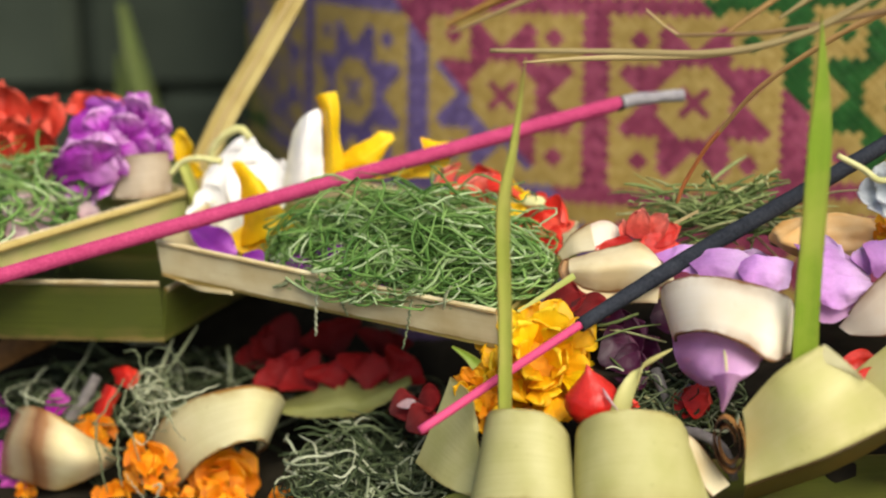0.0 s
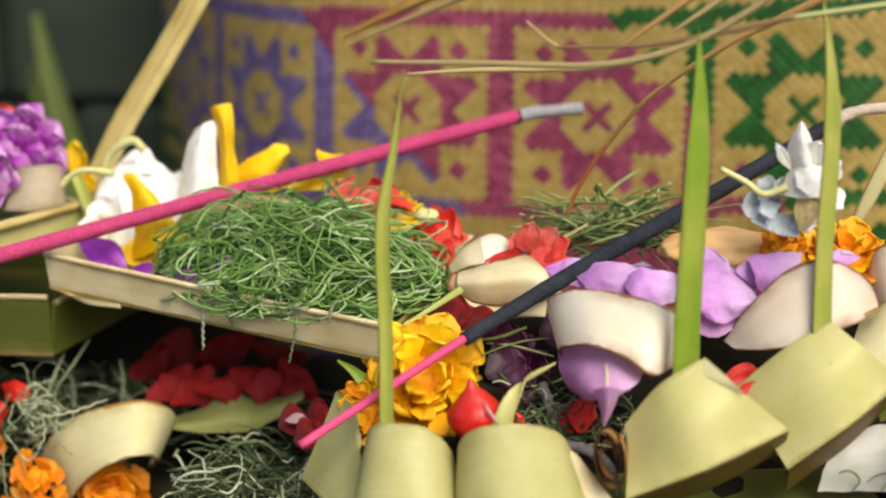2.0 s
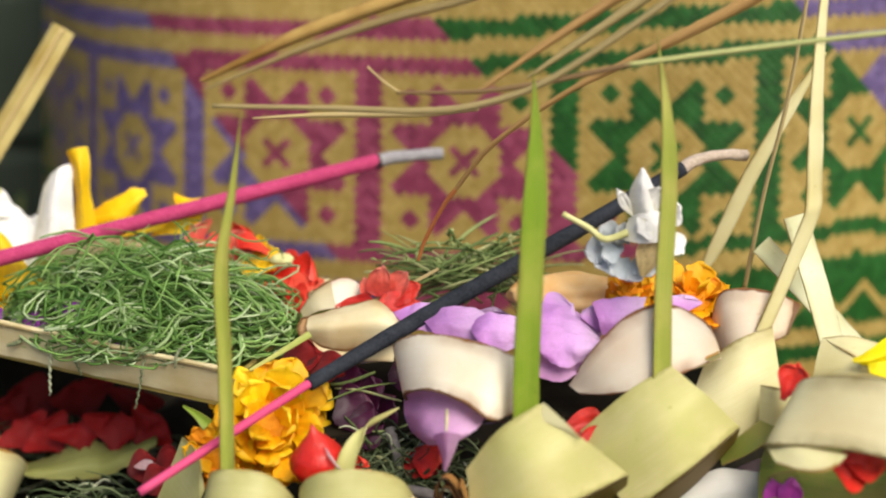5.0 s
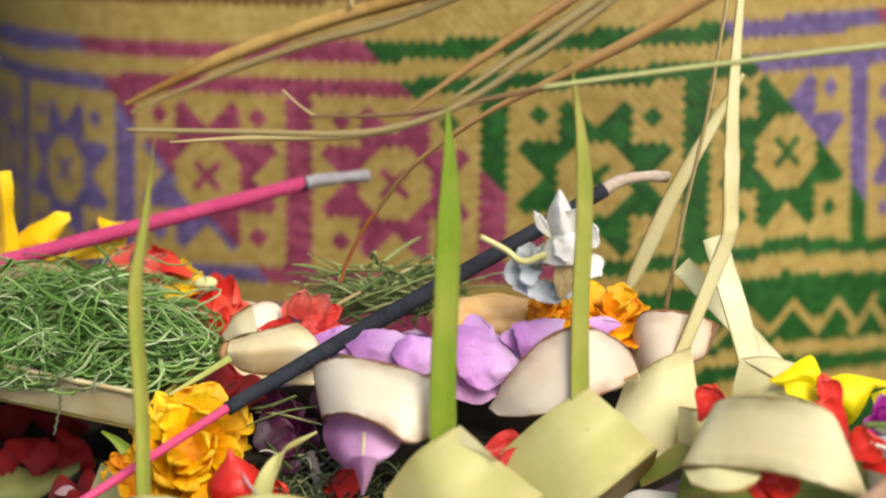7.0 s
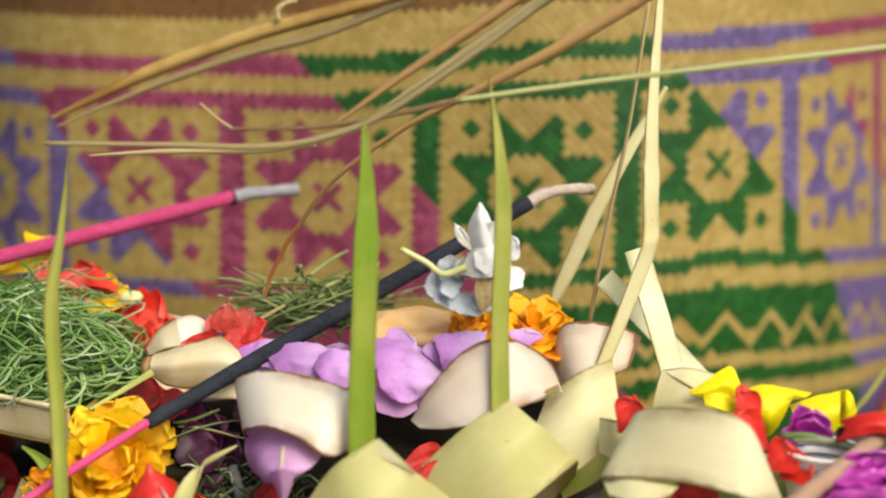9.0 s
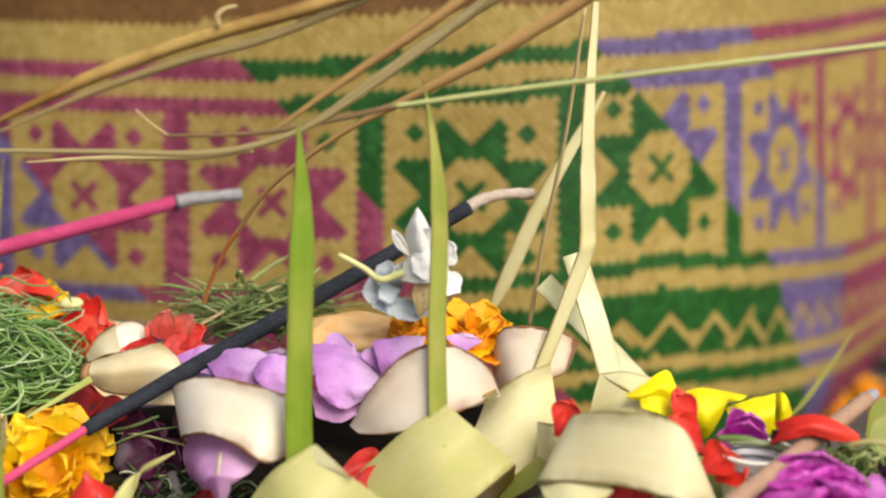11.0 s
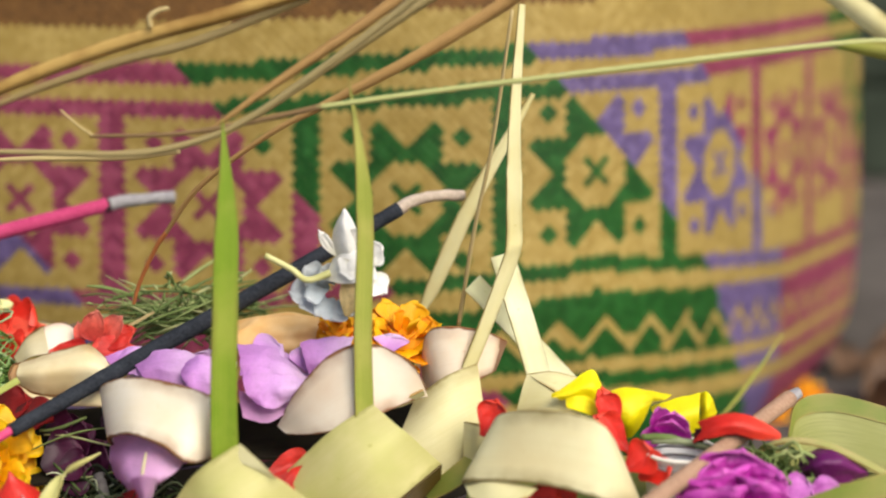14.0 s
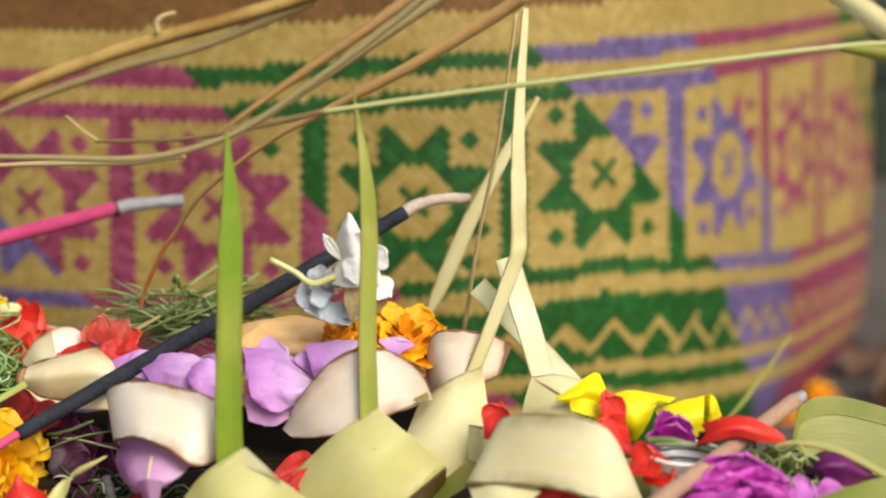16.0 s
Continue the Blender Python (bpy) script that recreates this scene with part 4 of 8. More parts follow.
part("strip", loft([[(-0.0703, 0.0220, 0.0732), (-0.0626, 0.0180, 0.0710), (-0.0548, 0.0160, 0.0705), (-0.0405, 0.0140, 0.0734)],
         [(-0.0710, 0.0210, 0.0718), (-0.0624, 0.0160, 0.0694), (-0.0543, 0.0140, 0.0681), (-0.0412, 0.0120, 0.0684)]], 20, 6, 0.0004), CURL_LEAF, cr)
part("loop", loft([[(-0.0732, 0.0360, 0.0782), (-0.0683, 0.0340, 0.0853), (-0.0629, 0.0330, 0.0891)],
         [(-0.0715, 0.0340, 0.0761), (-0.0666, 0.0310, 0.0793), (-0.0609, 0.0300, 0.0807)]], 26, 10, 0.0004), CURL_LEAF, cr, "cream loop open towards the petals")
part("browned_edge", tube([(-0.0732, 0.0360, 0.0782), (-0.0683, 0.0340, 0.0853), (-0.0629, 0.0330, 0.0891), (-0.0636, 0.0325, 0.0850), (-0.0609, 0.0300, 0.0807)], [0.0003], 24, 6, rough=0.3), EDGE_BROWN, cr)
part("loop_inside", loft([[(-0.0629, 0.0330, 0.0891), (-0.0576, 0.0360, 0.0896), (-0.0520, 0.0380, 0.0854)],
         [(-0.0609, 0.0300, 0.0803), (-0.0560, 0.0330, 0.0806), (-0.0508, 0.0360, 0.0809)]], 16, 8, 0.0004), PEACH_LEAF, cr, "peach inner side of the loop")
part("strip", ribbon([(-0.0854, 0.0020, 0.0685), (-0.0771, 0.0080, 0.0722), (-0.0677, 0.0140, 0.0769)], 0.0011, (-0.45, 0.3, 0.8), 18, 5, 0.2, 0.0003, lambda f: 0.4 + 0.6 * f), STEM_LEAF, cr)
part("strip", ribbon([(-0.0561, 0.0320, 0.0797), (-0.0421, 0.0320, 0.0856), (-0.0274, 0.0340, 0.0933)], 0.0009, (-0.4, 0.3, 0.85), 18, 5, 0.2, 0.0003, lambda f: 1 - 0.5 * f), STRAW_PALE, cr)
# upright strips
part("bent_strip", ribbon([(0.0729, 0.0030, 0.0819), (0.0805, 0.0050, 0.1012), (0.0857, 0.0060, 0.1154), (0.0869, 0.0060, 0.1200), (0.0872, 0.0070, 0.1247), (0.0870, 0.0080, 0.1385), (0.0874, 0.0120, 0.1621), (0.0897, 0.0180, 0.1939)], 0.0024, (1, 0.35, 0.1), 50, 5, 0.2, 0.0005, lambda f: 1.0 + 0.15 * math.sin(3 * f) if f < 0.75 else 1.07 - 2.4 * (f - 0.75)), PALE_STRIP, cr, "pale strip bent at a knee")
part("strip", ribbon([(0.0987, 0.0120, 0.0689), (0.0926, 0.0160, 0.0900), (0.0850, 0.0220, 0.1143)], 0.0042, (1, 0.35, 0.2), 30, 5, 0.15), BLEACHED, cr, "pale yellow-green strip with a cut end")
part("strip", ribbon([(0.1130, 0.0260, 0.0644), (0.0941, 0.0280, 0.0848), (0.0764, 0.0300, 0.1032)], 0.0036, (0.73, 0.25, 0.68), 30, 5, 0.15), BLEACHED, cr, "pale yellow-green strip with a cut end")
part("strip", ribbon([(0.0608, 0.0500, 0.0885), (0.0662, 0.0500, 0.1003), (0.0776, 0.0500, 0.1263), (0.0980, 0.0520, 0.1627)], 0.0027, (0.88, 0.25, -0.45), 36, 5, 0.25, 0.0005, lambda f: 0.35 + 0.75 * math.sin(math.pi * min(1, f * 1.02)) ** 0.7), PALE_STRIP, cr, "pale bleached strip")
part("stalk", tube([(0.0722, 0.0320, 0.0875), (0.0770, 0.0320, 0.1195), (0.0829, 0.0310, 0.1508), (0.0882, 0.0300, 0.1915)], [0.0008, 0.0006], 40, 6), STRAW_PALE, cr, "thin dry stalk")


# ---- trays on the other side ----
def wall_strip(name, a, b, h, mat, parent, lean=0.0, label="", bound=True):
    """A leaf wall of a tray between two corners, of height h, doubled over at the rim."""
    a, b = Vector(a), Vector(b)
    side = (b - a).cross(Vector((0, 0, 1))).normalized() * lean
    up = Vector((0, 0, h)) + side
    mid = (a + b) / 2 + side.normalized() * 0.0008 if lean else (a + b) / 2
    ob = part(name, loft([[a, mid, b], [a + up * 0.5, mid + up * 0.5, b + up * 0.5], [a + up, mid + up, b + up]], 26, 7, thick=0.0013, wave=0.0004, seed=h * 1000), mat, parent, label)
    if bound:
        part("rim", tube([a + up, mid + up * 1.01, b + up], [0.0010], 26, 7, rough=0.2), TRAY_LEAF, ob, "pale folded rim")
    return ob


tr = thing("palm_leaf_tray", "shallow cream palm-leaf tray heaped with shredded green pandan", "tray", (-0.15, 0.05, 0.058))
A, B = Vector((-0.2114, 0.0430, 0.0679)), Vector((-0.0917, 0.0020, 0.0570))
back = Vector((0.024, 0.074, 0.008))
wall_strip("wall", A, B, 0.0118, TRAY_LEAF, tr, 0.0015, "cream leaf wall with a folded corner")
wall_strip("wall", B, B + back, 0.0085, TRAY_GREEN, tr, 0.0015, "", False)
wall_strip("wall", B + back, A + back, 0.0118, TRAY_LEAF, tr, 0.0015)
wall_strip("wall", A + back, A, 0.0118, TRAY_LEAF, tr, 0.0015)
part("base", loft([[A, (A + B) / 2, B], [A + back, (A + B) / 2 + back, B + back]], 10, 6, thick=0.0012), TRAY_GREEN, tr)

part("doubled_leaf", loft([[A + Vector((0.0, -0.0008, 0.0005)), A + (B - A) * 0.10 + Vector((0, -0.0014, -0.0008)), A + (B - A) * 0.22 + Vector((0, -0.0008, -0.0004))], [A + Vector((0.004, 0.001, -0.0010)), A + (B - A) * 0.12 + Vector((0, -0.001, -0.0026)), A + (B - A) * 0.23 + Vector((0, -0.0008, -0.0018))]], 14, 5), TRAY_LEAF, tr)

t1 = thing("palm_leaf_tray", "yellow-rimmed green palm-leaf tray of flowers", "tray", (-0.26, 0.07, 0.07))
A, B = Vector((-0.2900, -0.0200, 0.0694)), Vector((-0.2115, 0.0880, 0.0752))
back = Vector((-0.09, 0.055, 0.0))
wall_strip("wall", A, B, 0.0112, PALE_GREEN_LEAF, t1, -0.002, "green leaf wall with a yellow doubled rim")
part("rim", tube([A + Vector((0, 0, 0.0112)), (A + B) / 2 + Vector((0.0006, 0, 0.0114)), B + Vector((0, 0, 0.0112))], [0.0014], 30, 8, rough=0.15), RIB_LEAF, t1, "yellow rim")
wall_strip("wall", B, B + back, 0.0112, PALE_GREEN_LEAF, t1, 0.001)
wall_strip("wall", B + back, A + back, 0.0112, PALE_GREEN_LEAF, t1, 0.001)
part("base", loft([[A, (A + B) / 2, B], [A + back, (A + B) / 2 + back, B + back]], 10, 6, thick=0.0012), PALE_GREEN_LEAF, t1)

t2 = thing("palm_leaf_tray", "low green palm-leaf tray under the others", "tray", (-0.25, 0.06, 0.045))
A, B = Vector((-0.3107, 0.0360, 0.0471)), Vector((-0.2135, 0.0470, 0.0423))
back = Vector((0.030, 0.10, 0.0))
# walls and base darkened by colour for the shade of the upper trays
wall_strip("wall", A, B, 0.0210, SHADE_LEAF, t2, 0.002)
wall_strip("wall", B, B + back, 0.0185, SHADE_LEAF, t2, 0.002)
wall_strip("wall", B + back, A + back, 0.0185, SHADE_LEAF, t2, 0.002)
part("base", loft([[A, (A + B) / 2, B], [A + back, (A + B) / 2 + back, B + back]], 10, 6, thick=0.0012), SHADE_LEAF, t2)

solo("leaf_edge", ribbon([(-0.2962, 0.0600, 0.0217), (-0.2802, 0.0660, 0.0293), (-0.2646, 0.0740, 0.0355)], 0.0050, (0.35, 0.2, 0.9), 20, 5, 0.2), RIM_WEAVE, "dull brown folded leaf edge under the trays", "leaf strip")
# ---- grass ----
g0 = (-0.1247, 0.0460, 0.0684)
lines = mound_lines((g0[0], g0[1] - 0.003, 0.067), (0.048, 0.031, 0.0240), 1050, 11, (0.014, 0.040), 0.003, 0.7, 0.25, -0.32, 0.12, 0.001, 0.40, 0.1)
strands("shredded_pandan", lines, 0.00037, [FRESH_GRASS], "mound of curly shredded green pandan leaf", "shredded leaf", 5)
lines = mound_lines((g0[0], g0[1] - 0.002, 0.0675), (0.048, 0.031, 0.0245), 130, 14, (0.024, 0.056), 0.004, 0.7, 0.80, -0.32, 0.12, 0.002, 0.5, 0.15)
lines += mound_lines((g0[0], g0[1] - 0.002, 0.068), (0.051, 0.034, 0.0265), 34, 19, (0.024, 0.050), 0.006, 1.6, 0.85, -0.32, 0.12, 0.002, 0.9)
lines += mound_lines((g0[0], g0[1] - 0.004, 0.068), (0.048, 0.031, 0.0245), 26, 17, (0.016, 0.034), 0.005, 3.0, 0.98, -0.32, 0.12, 0.003, 0.8)
strands("shredded_pandan", lines, 0.00043, [FROST_GRASS], "loose upper shreds of pale green pandan leaf", "shredded leaf", 6)
lines = []
for pts in ((((-0.1528, 0.0320, 0.0690)), ((-0.1526, 0.0205, 0.0691)), ((-0.1532, 0.0190, 0.0614)), ((-0.1534, 0.0185, 0.0539))), (((-0.1492, 0.0280, 0.0687)), ((-0.1449, 0.0175, 0.0678)), ((-0.1420, 0.0160, 0.0616))), (((-0.1188, 0.0200, 0.0700)), ((-0.1200, 0.0085, 0.0689)), ((-0.1211, 0.0070, 0.0619)), ((-0.1230, 0.0065, 0.0537))), (((-0.1059, 0.0120, 0.0754)), ((-0.1082, 0.0035, 0.0734)), ((-0.1089, 0.0025, 0.0687))), (((-0.1630, 0.0340, 0.0713)), ((-0.1640, 0.0245, 0.0703)), ((-0.1684, 0.0250, 0.0687))), (((-0.1345, 0.0240, 0.0677)), ((-0.1361, 0.0140, 0.0678)), ((-0.1400, 0.0150, 0.0663)))):
    ln = np.array([tuple(q) for q in crv(pts, 60)])
    ln[:, 0] += 0.00022 * np.sin(np.arange(60) * 1.05)
    lines.append([tuple(q) for q in ln])
strands("loose_shreds", lines, 0.00062, [FERN], "few curly shreds hanging over the tray edge", "shredded leaf", 5, beads=0.3)
g0 = (-0.2715, 0.0750, 0.0849)
strands("shredded_pandan", mound_lines((g0[0] - 0.01, g0[1], 0.078), (0.030, 0.03, 0.022), 240, 12, (0.02, 0.045), 0.012, 1.0, 0.4), 0.00052, [FRESH_GRASS], "small heap of shredded green pandan leaf", "shredded leaf", 5)
g0 = (-0.0185, 0.0540, 0.0888)
lines = []
rs = np.random.RandomState(8)
for k in range(150):
    a = rs.normal(0, 0.35) + (math.pi if rs.rand() < 0.5 else 0)
    ln = rs.uniform(0.012, 0.026)
    o = np.array([g0[0] + rs.normal(0, 0.010), g0[1] + rs.normal(0, 0.008), g0[2] - 0.006 + abs(rs.normal(0, 0.005))])
    d = np.array([math.cos(a), math.sin(a) * 0.8, rs.normal(0.12, 0.30)])
    lines.append([tuple(o + d * ln * f + np.array([0, 0, -0.004 * f * f])) for f in np.linspace(-0.1, 1, 6)])
for p0, p1, p2 in (((-0.0042, 0.0400, 0.0948), (-0.0088, 0.0360, 0.0842), (-0.0115, 0.0340, 0.0703)), ((-0.0142, 0.0460, 0.0913), (-0.0255, 0.0440, 0.0927), (-0.0480, 0.0420, 0.0941)), ((-0.0067, 0.0460, 0.0942), (-0.0199, 0.0440, 0.0976), (-0.0349, 0.0440, 0.0979)), ((-0.0068, 0.0420, 0.0904), (0.0005, 0.0360, 0.0843), (-0.0014, 0.0340, 0.0810)), ((-0.0094, 0.0500, 0.0962), (-0.0067, 0.0500, 0.1001), (-0.0029, 0.0500, 0.1016)), ((-0.0161, 0.0460, 0.0952), (-0.0218, 0.0480, 0.0995), (-0.0256, 0.0500, 0.1015))):
    c = crv((p0, p1, p2), 16)
    lines.append([tuple(q) for q in c])
    for q in c:
        d = Vector((rs.normal(0, 1), rs.normal(0, 0.6), rs.normal(0.2, 1))).normalized() * rs.uniform(0.002, 0.0045)
        lines.append([tuple(q), tuple(q + d * 0.6), tuple(q + d + Vector((0, 0, -0.0004)))])
strands("dry_sprigs", lines, 0.00052, [OLIVE_GRASS], "bunch of stiff olive-green dry sprigs", "dried sprigs", 5, 0.3)
nest = mound_lines(tuple(Vector((-0.2035, 0.0700, 0.0142)) + Vector((0, 0, -0.010))), (0.082, 0.034, 0.011), 620, 21, (0.02, 0.05), 0.008, 0.7, 0.2)
nest += mound_lines((-0.1380, 0.0210, 0.0005), (0.034, 0.026, 0.012), 560, 22, (0.012, 0.032), 0.006, 0.9, 0.2)
nest = [ln for ln in nest if not any((-0.226 < p[0] < -0.169 and p[1] < 0.056) or (-0.180 < p[0] < -0.115 and 0.038 < p[1] < 0.062) for p in ln)]
strands("dried_shreds", nest, 0.00045, [DRY_GRASS], "bed of withered grey-green leaf shreds", "dried leaf", 4)


# ---- flowers and petals ----
def put(parent, mat, base, tip, width, face=TO_EYE, name="petal", label="", **kw):
    return part(name, petal(base, tip, width, face, **kw), mat, parent, label)


def marigold(center, radius, axis, mats, count, label, seed, squash=0.75, broad=1.0):
    """A ruffled head: petals laid in rings round an axis, the outer ones bent back."""
    c, ax = Vector(center), Vector(axis).normalized()
    e1 = ax.orthogonal().normalized()
    e2 = ax.cross(e1)
    fl = thing("marigold", label, "flower", tuple(c - Vector((0, 0, radius * 0.6))), "marigolds")
    rnd = random.Random(seed)
    part("heart", blob(c, (radius * 0.50, radius * 0.50, radius * 0.50 * min(1, squash * 1.3)), 0, 0.25, seed, 3), MARIGOLD_CORE, fl)
    for k in range(count):
        f = (k + 0.5) / count
        pol = math.radians(4 + 104 * f ** 0.75) + rnd.uniform(-0.15, 0.15)
        az = k * 2.39996 + rnd.uniform(-0.3, 0.3)
        out = e1 * math.cos(az) + e2 * math.sin(az)
        d = ax * math.cos(pol) * squash + out * math.sin(pol)
        base = c + d * radius * 0.38
        tip = c + (d * 0.80 + ax * 0.22 * (1 - f) + out * 0.14) * radius * rnd.uniform(0.82, 1.34)
        put(fl, mats[k % len(mats)], base, tip, radius * rnd.uniform(0.36, 0.56) * broad, ax * 0.9 - out * 0.35 + Vector((rnd.uniform(-0.3, 0.3), rnd.uniform(-0.3, 0.1), rnd.uniform(-0.3, 0.3))), curl=rnd.uniform(-0.25, 0.10), cup=rnd.uniform(-0.1, 0.4), ruffle=rnd.uniform(0.05, 0.11) / broad ** 1.5, shape=0.80, notch=rnd.choice((0.0, 0.06, 0.12)), seed=seed * 100 + k, nu=12, nv=15, crumple=0.035 / broad)
    part("calyx", blob(c - ax * radius * 0.25, (radius * 0.35, radius * 0.35, radius * 0.4), 0, 0.1, seed, 2), STRAW_GREEN, fl)
    return fl


# purple blossom and red petals on the green-rimmed tray
fl = thing("purple_blossom", "crumpled purple blossom on shredded leaf", "flower", (-0.2432, 0.0950, 0.0865))
for k, rows in enumerate((
        [[(-0.2562, 0.0960, 0.1135), (-0.2499, 0.0980, 0.1164), (-0.2424, 0.0980, 0.1136), (-0.2340, 0.0960, 0.1092)],
         [(-0.2551, 0.0890, 0.1111), (-0.2458, 0.0870, 0.1124), (-0.2385, 0.0870, 0.1096), (-0.2327, 0.0890, 0.1064)],
         [(-0.2542, 0.0880, 0.1066), (-0.2450, 0.0860, 0.1066), (-0.2376, 0.0860, 0.1051), (-0.2342, 0.0880, 0.1014)]],
        [[(-0.2340, 0.0960, 0.1158), (-0.2285, 0.0980, 0.1145), (-0.2235, 0.0980, 0.1110), (-0.2189, 0.0960, 0.1035)],
         [(-0.2354, 0.0910, 0.1097), (-0.2289, 0.0880, 0.1094), (-0.2234, 0.0880, 0.1066), (-0.2180, 0.0910, 0.1012)],
         [(-0.2363, 0.0910, 0.1041), (-0.2305, 0.0900, 0.1019), (-0.2250, 0.0900, 0.0995), (-0.2188, 0.0910, 0.0974)]],
        [[(-0.2359, 0.0980, 0.1214), (-0.2324, 0.0990, 0.1231), (-0.2279, 0.0990, 0.1221), (-0.2255, 0.0980, 0.1180)],
         [(-0.2359, 0.0950, 0.1184), (-0.2312, 0.0920, 0.1194), (-0.2268, 0.0920, 0.1189), (-0.2243, 0.0950, 0.1169)],
         [(-0.2366, 0.0950, 0.1151), (-0.2329, 0.0950, 0.1137), (-0.2282, 0.0950, 0.1132), (-0.2241, 0.0950, 0.1144)]],
        [[(-0.2387, 0.0900, 0.1062), (-0.2350, 0.0910, 0.1088), (-0.2309, 0.0910, 0.1060), (-0.2285, 0.0890, 0.0998)],
         [(-0.2388, 0.0860, 0.1014), (-0.2344, 0.0840, 0.1023), (-0.2307, 0.0840, 0.1009), (-0.2287, 0.0860, 0.0976)],
         [(-0.2397, 0.0860, 0.0966), (-0.2364, 0.0860, 0.0957), (-0.2332, 0.0860, 0.0952), (-0.2299, 0.0860, 0.0952)]],
        [[(-0.2595, 0.0860, 0.1056), (-0.2539, 0.0880, 0.1098), (-0.2472, 0.0880, 0.1104), (-0.2416, 0.0880, 0.1077), (-0.2368, 0.0850, 0.1023)],
         [(-0.2595, 0.0800, 0.0999), (-0.2519, 0.0770, 0.1029), (-0.2440, 0.0760, 0.1034), (-0.2380, 0.0770, 0.1013), (-0.2341, 0.0800, 0.0988)],
         [(-0.2620, 0.0820, 0.0926), (-0.2534, 0.0790, 0.0923), (-0.2456, 0.0780, 0.0926), (-0.2392, 0.0790, 0.0934), (-0.2347, 0.0820, 0.0955)]],
        [[(-0.2623, 0.0860, 0.0914), (-0.2531, 0.0860, 0.0900), (-0.2435, 0.0860, 0.0905), (-0.2376, 0.0860, 0.0929)],
         [(-0.2620, 0.0820, 0.0876), (-0.2537, 0.0810, 0.0864), (-0.2460, 0.0810, 0.0874), (-0.2400, 0.0820, 0.0895)],
         [(-0.2605, 0.0820, 0.0833), (-0.2544, 0.0820, 0.0819), (-0.2486, 0.0820, 0.0833), (-0.2426, 0.0820, 0.0867)]],
        [[(-0.2657, 0.0900, 0.0929), (-0.2620, 0.0910, 0.0993), (-0.2591, 0.0910, 0.1031)],
         [(-0.2656, 0.0860, 0.0890), (-0.2618, 0.0860, 0.0938), (-0.2586, 0.0860, 0.0976)]])):
    part("petal", loft(rows, 34, 24, 0.0003, 0.0002, 0.0024, k + 40, crinkle=0.0023), PURPLE_PALE, fl)
for k, (b, t, w, m, c) in enumerate((((-0.2323, 0.0940, 0.0956), (-0.2217, 0.0900, 0.0982), .016, PURPLE, 0.3), ((-0.2504, 0.1080, 0.1013), (-0.2420, 0.1100, 0.1164), .024, PURPLE, 0.2), ((-0.2394, 0.1080, 0.0991), (-0.2267, 0.1100, 0.1130), .022, PURPLE, 0.2), ((-0.2537, 0.0860, 0.0843), (-0.2466, 0.0800, 0.0811), .013, LILAC, 0.2))):
    put(fl, m, b, t, w, (0.1 * math.sin(k * 2), -0.85, 0.45), curl=0.10 * math.sin(k * 3.1), cup=c, ruffle=0.09, shape=0.68, seed=k + 48, nu=24, nv=21, crumple=0.10)
for k, (b, t, w) in enumerate((((-0.2469, 0.0800, 0.0932), (-0.2524, 0.0770, 0.1086), 0.0125), ((-0.2433, 0.0775, 0.0938), (-0.2386, 0.0745, 0.1125), 0.0150), ((-0.2387, 0.0790, 0.0934), (-0.2325, 0.0760, 0.1013), 0.0100), ((-0.2410, 0.0880, 0.1057), (-0.2449, 0.0850, 0.1183), 0.0120), ((-0.2344, 0.0880, 0.1036), (-0.2323, 0.0850, 0.1169), 0.0130), ((-0.2295, 0.0900, 0.1074), (-0.2286, 0.0870, 0.1242), 0.0115), ((-0.2270, 0.0880, 0.1042), (-0.2187, 0.0850, 0.1162), 0.0110), ((-0.2242, 0.0860, 0.0997), (-0.2168, 0.0830, 0.1053), 0.0100), ((-0.2452, 0.0800, 0.0915), (-0.2550, 0.0770, 0.0845), 0.0110), ((-0.2432, 0.0790, 0.0913), (-0.2382, 0.0760, 0.0886), 0.0100), ((-0.2508, 0.0830, 0.0972), (-0.2582, 0.0800, 0.0978), 0.0100))):
    put(fl, PURPLE_PALE, b, t, w, (0.25 * math.sin(k * 2.2), -0.85, 0.35), curl=0.12 * math.sin(k * 1.7), cup=0.15 * math.sin(k * 2.9), ruffle=0.09, shape=0.80, seed=k + 700, nu=26, nv=23, crumple=0.11, notch=0.08 if k % 2 else 0.0)
fl = thing("red_blossom", "scarlet petals behind the purple blossom", "flower", (-0.2792, 0.1000, 0.0986))
for k, (b, t, w) in enumerate((((-0.2834, 0.0980, 0.0947), (-0.2850, 0.1020, 0.1267), .020), ((-0.2781, 0.0960, 0.0951), (-0.2776, 0.0940, 0.1152), .018), ((-0.2744, 0.0980, 0.0947), (-0.2621, 0.1000, 0.1205), .016), ((-0.2804, 0.0900, 0.0943), (-0.2955, 0.1000, 0.1141), .018), ((-0.2706, 0.0940, 0.0967), (-0.2640, 0.0920, 0.1134), .014), ((-0.2840, 0.0880, 0.0947), (-0.2775, 0.0860, 0.1092), .014))):
    put(fl, SCARLET, b, t, w, curl=0.1, cup=0.3, ruffle=0.16, shape=0.72, seed=k + 60)
fl = thing("red_blossom", "scarlet petals peeping over the purple blossom", "flower", (-0.2543, 0.1150, 0.1077))
for k, (b, t, w) in enumerate((((-0.2544, 0.1120, 0.1083), (-0.2614, 0.1120, 0.1187), .012), ((-0.2525, 0.1130, 0.1081), (-0.2516, 0.1130, 0.1196), .012), ((-0.2506, 0.1140, 0.1079), (-0.2425, 0.1140, 0.1161), .012))):
    put(fl, SCARLET, b, t, w, curl=0.1, cup=0.3, ruffle=0.2, shape=0.75, seed=k + 70)
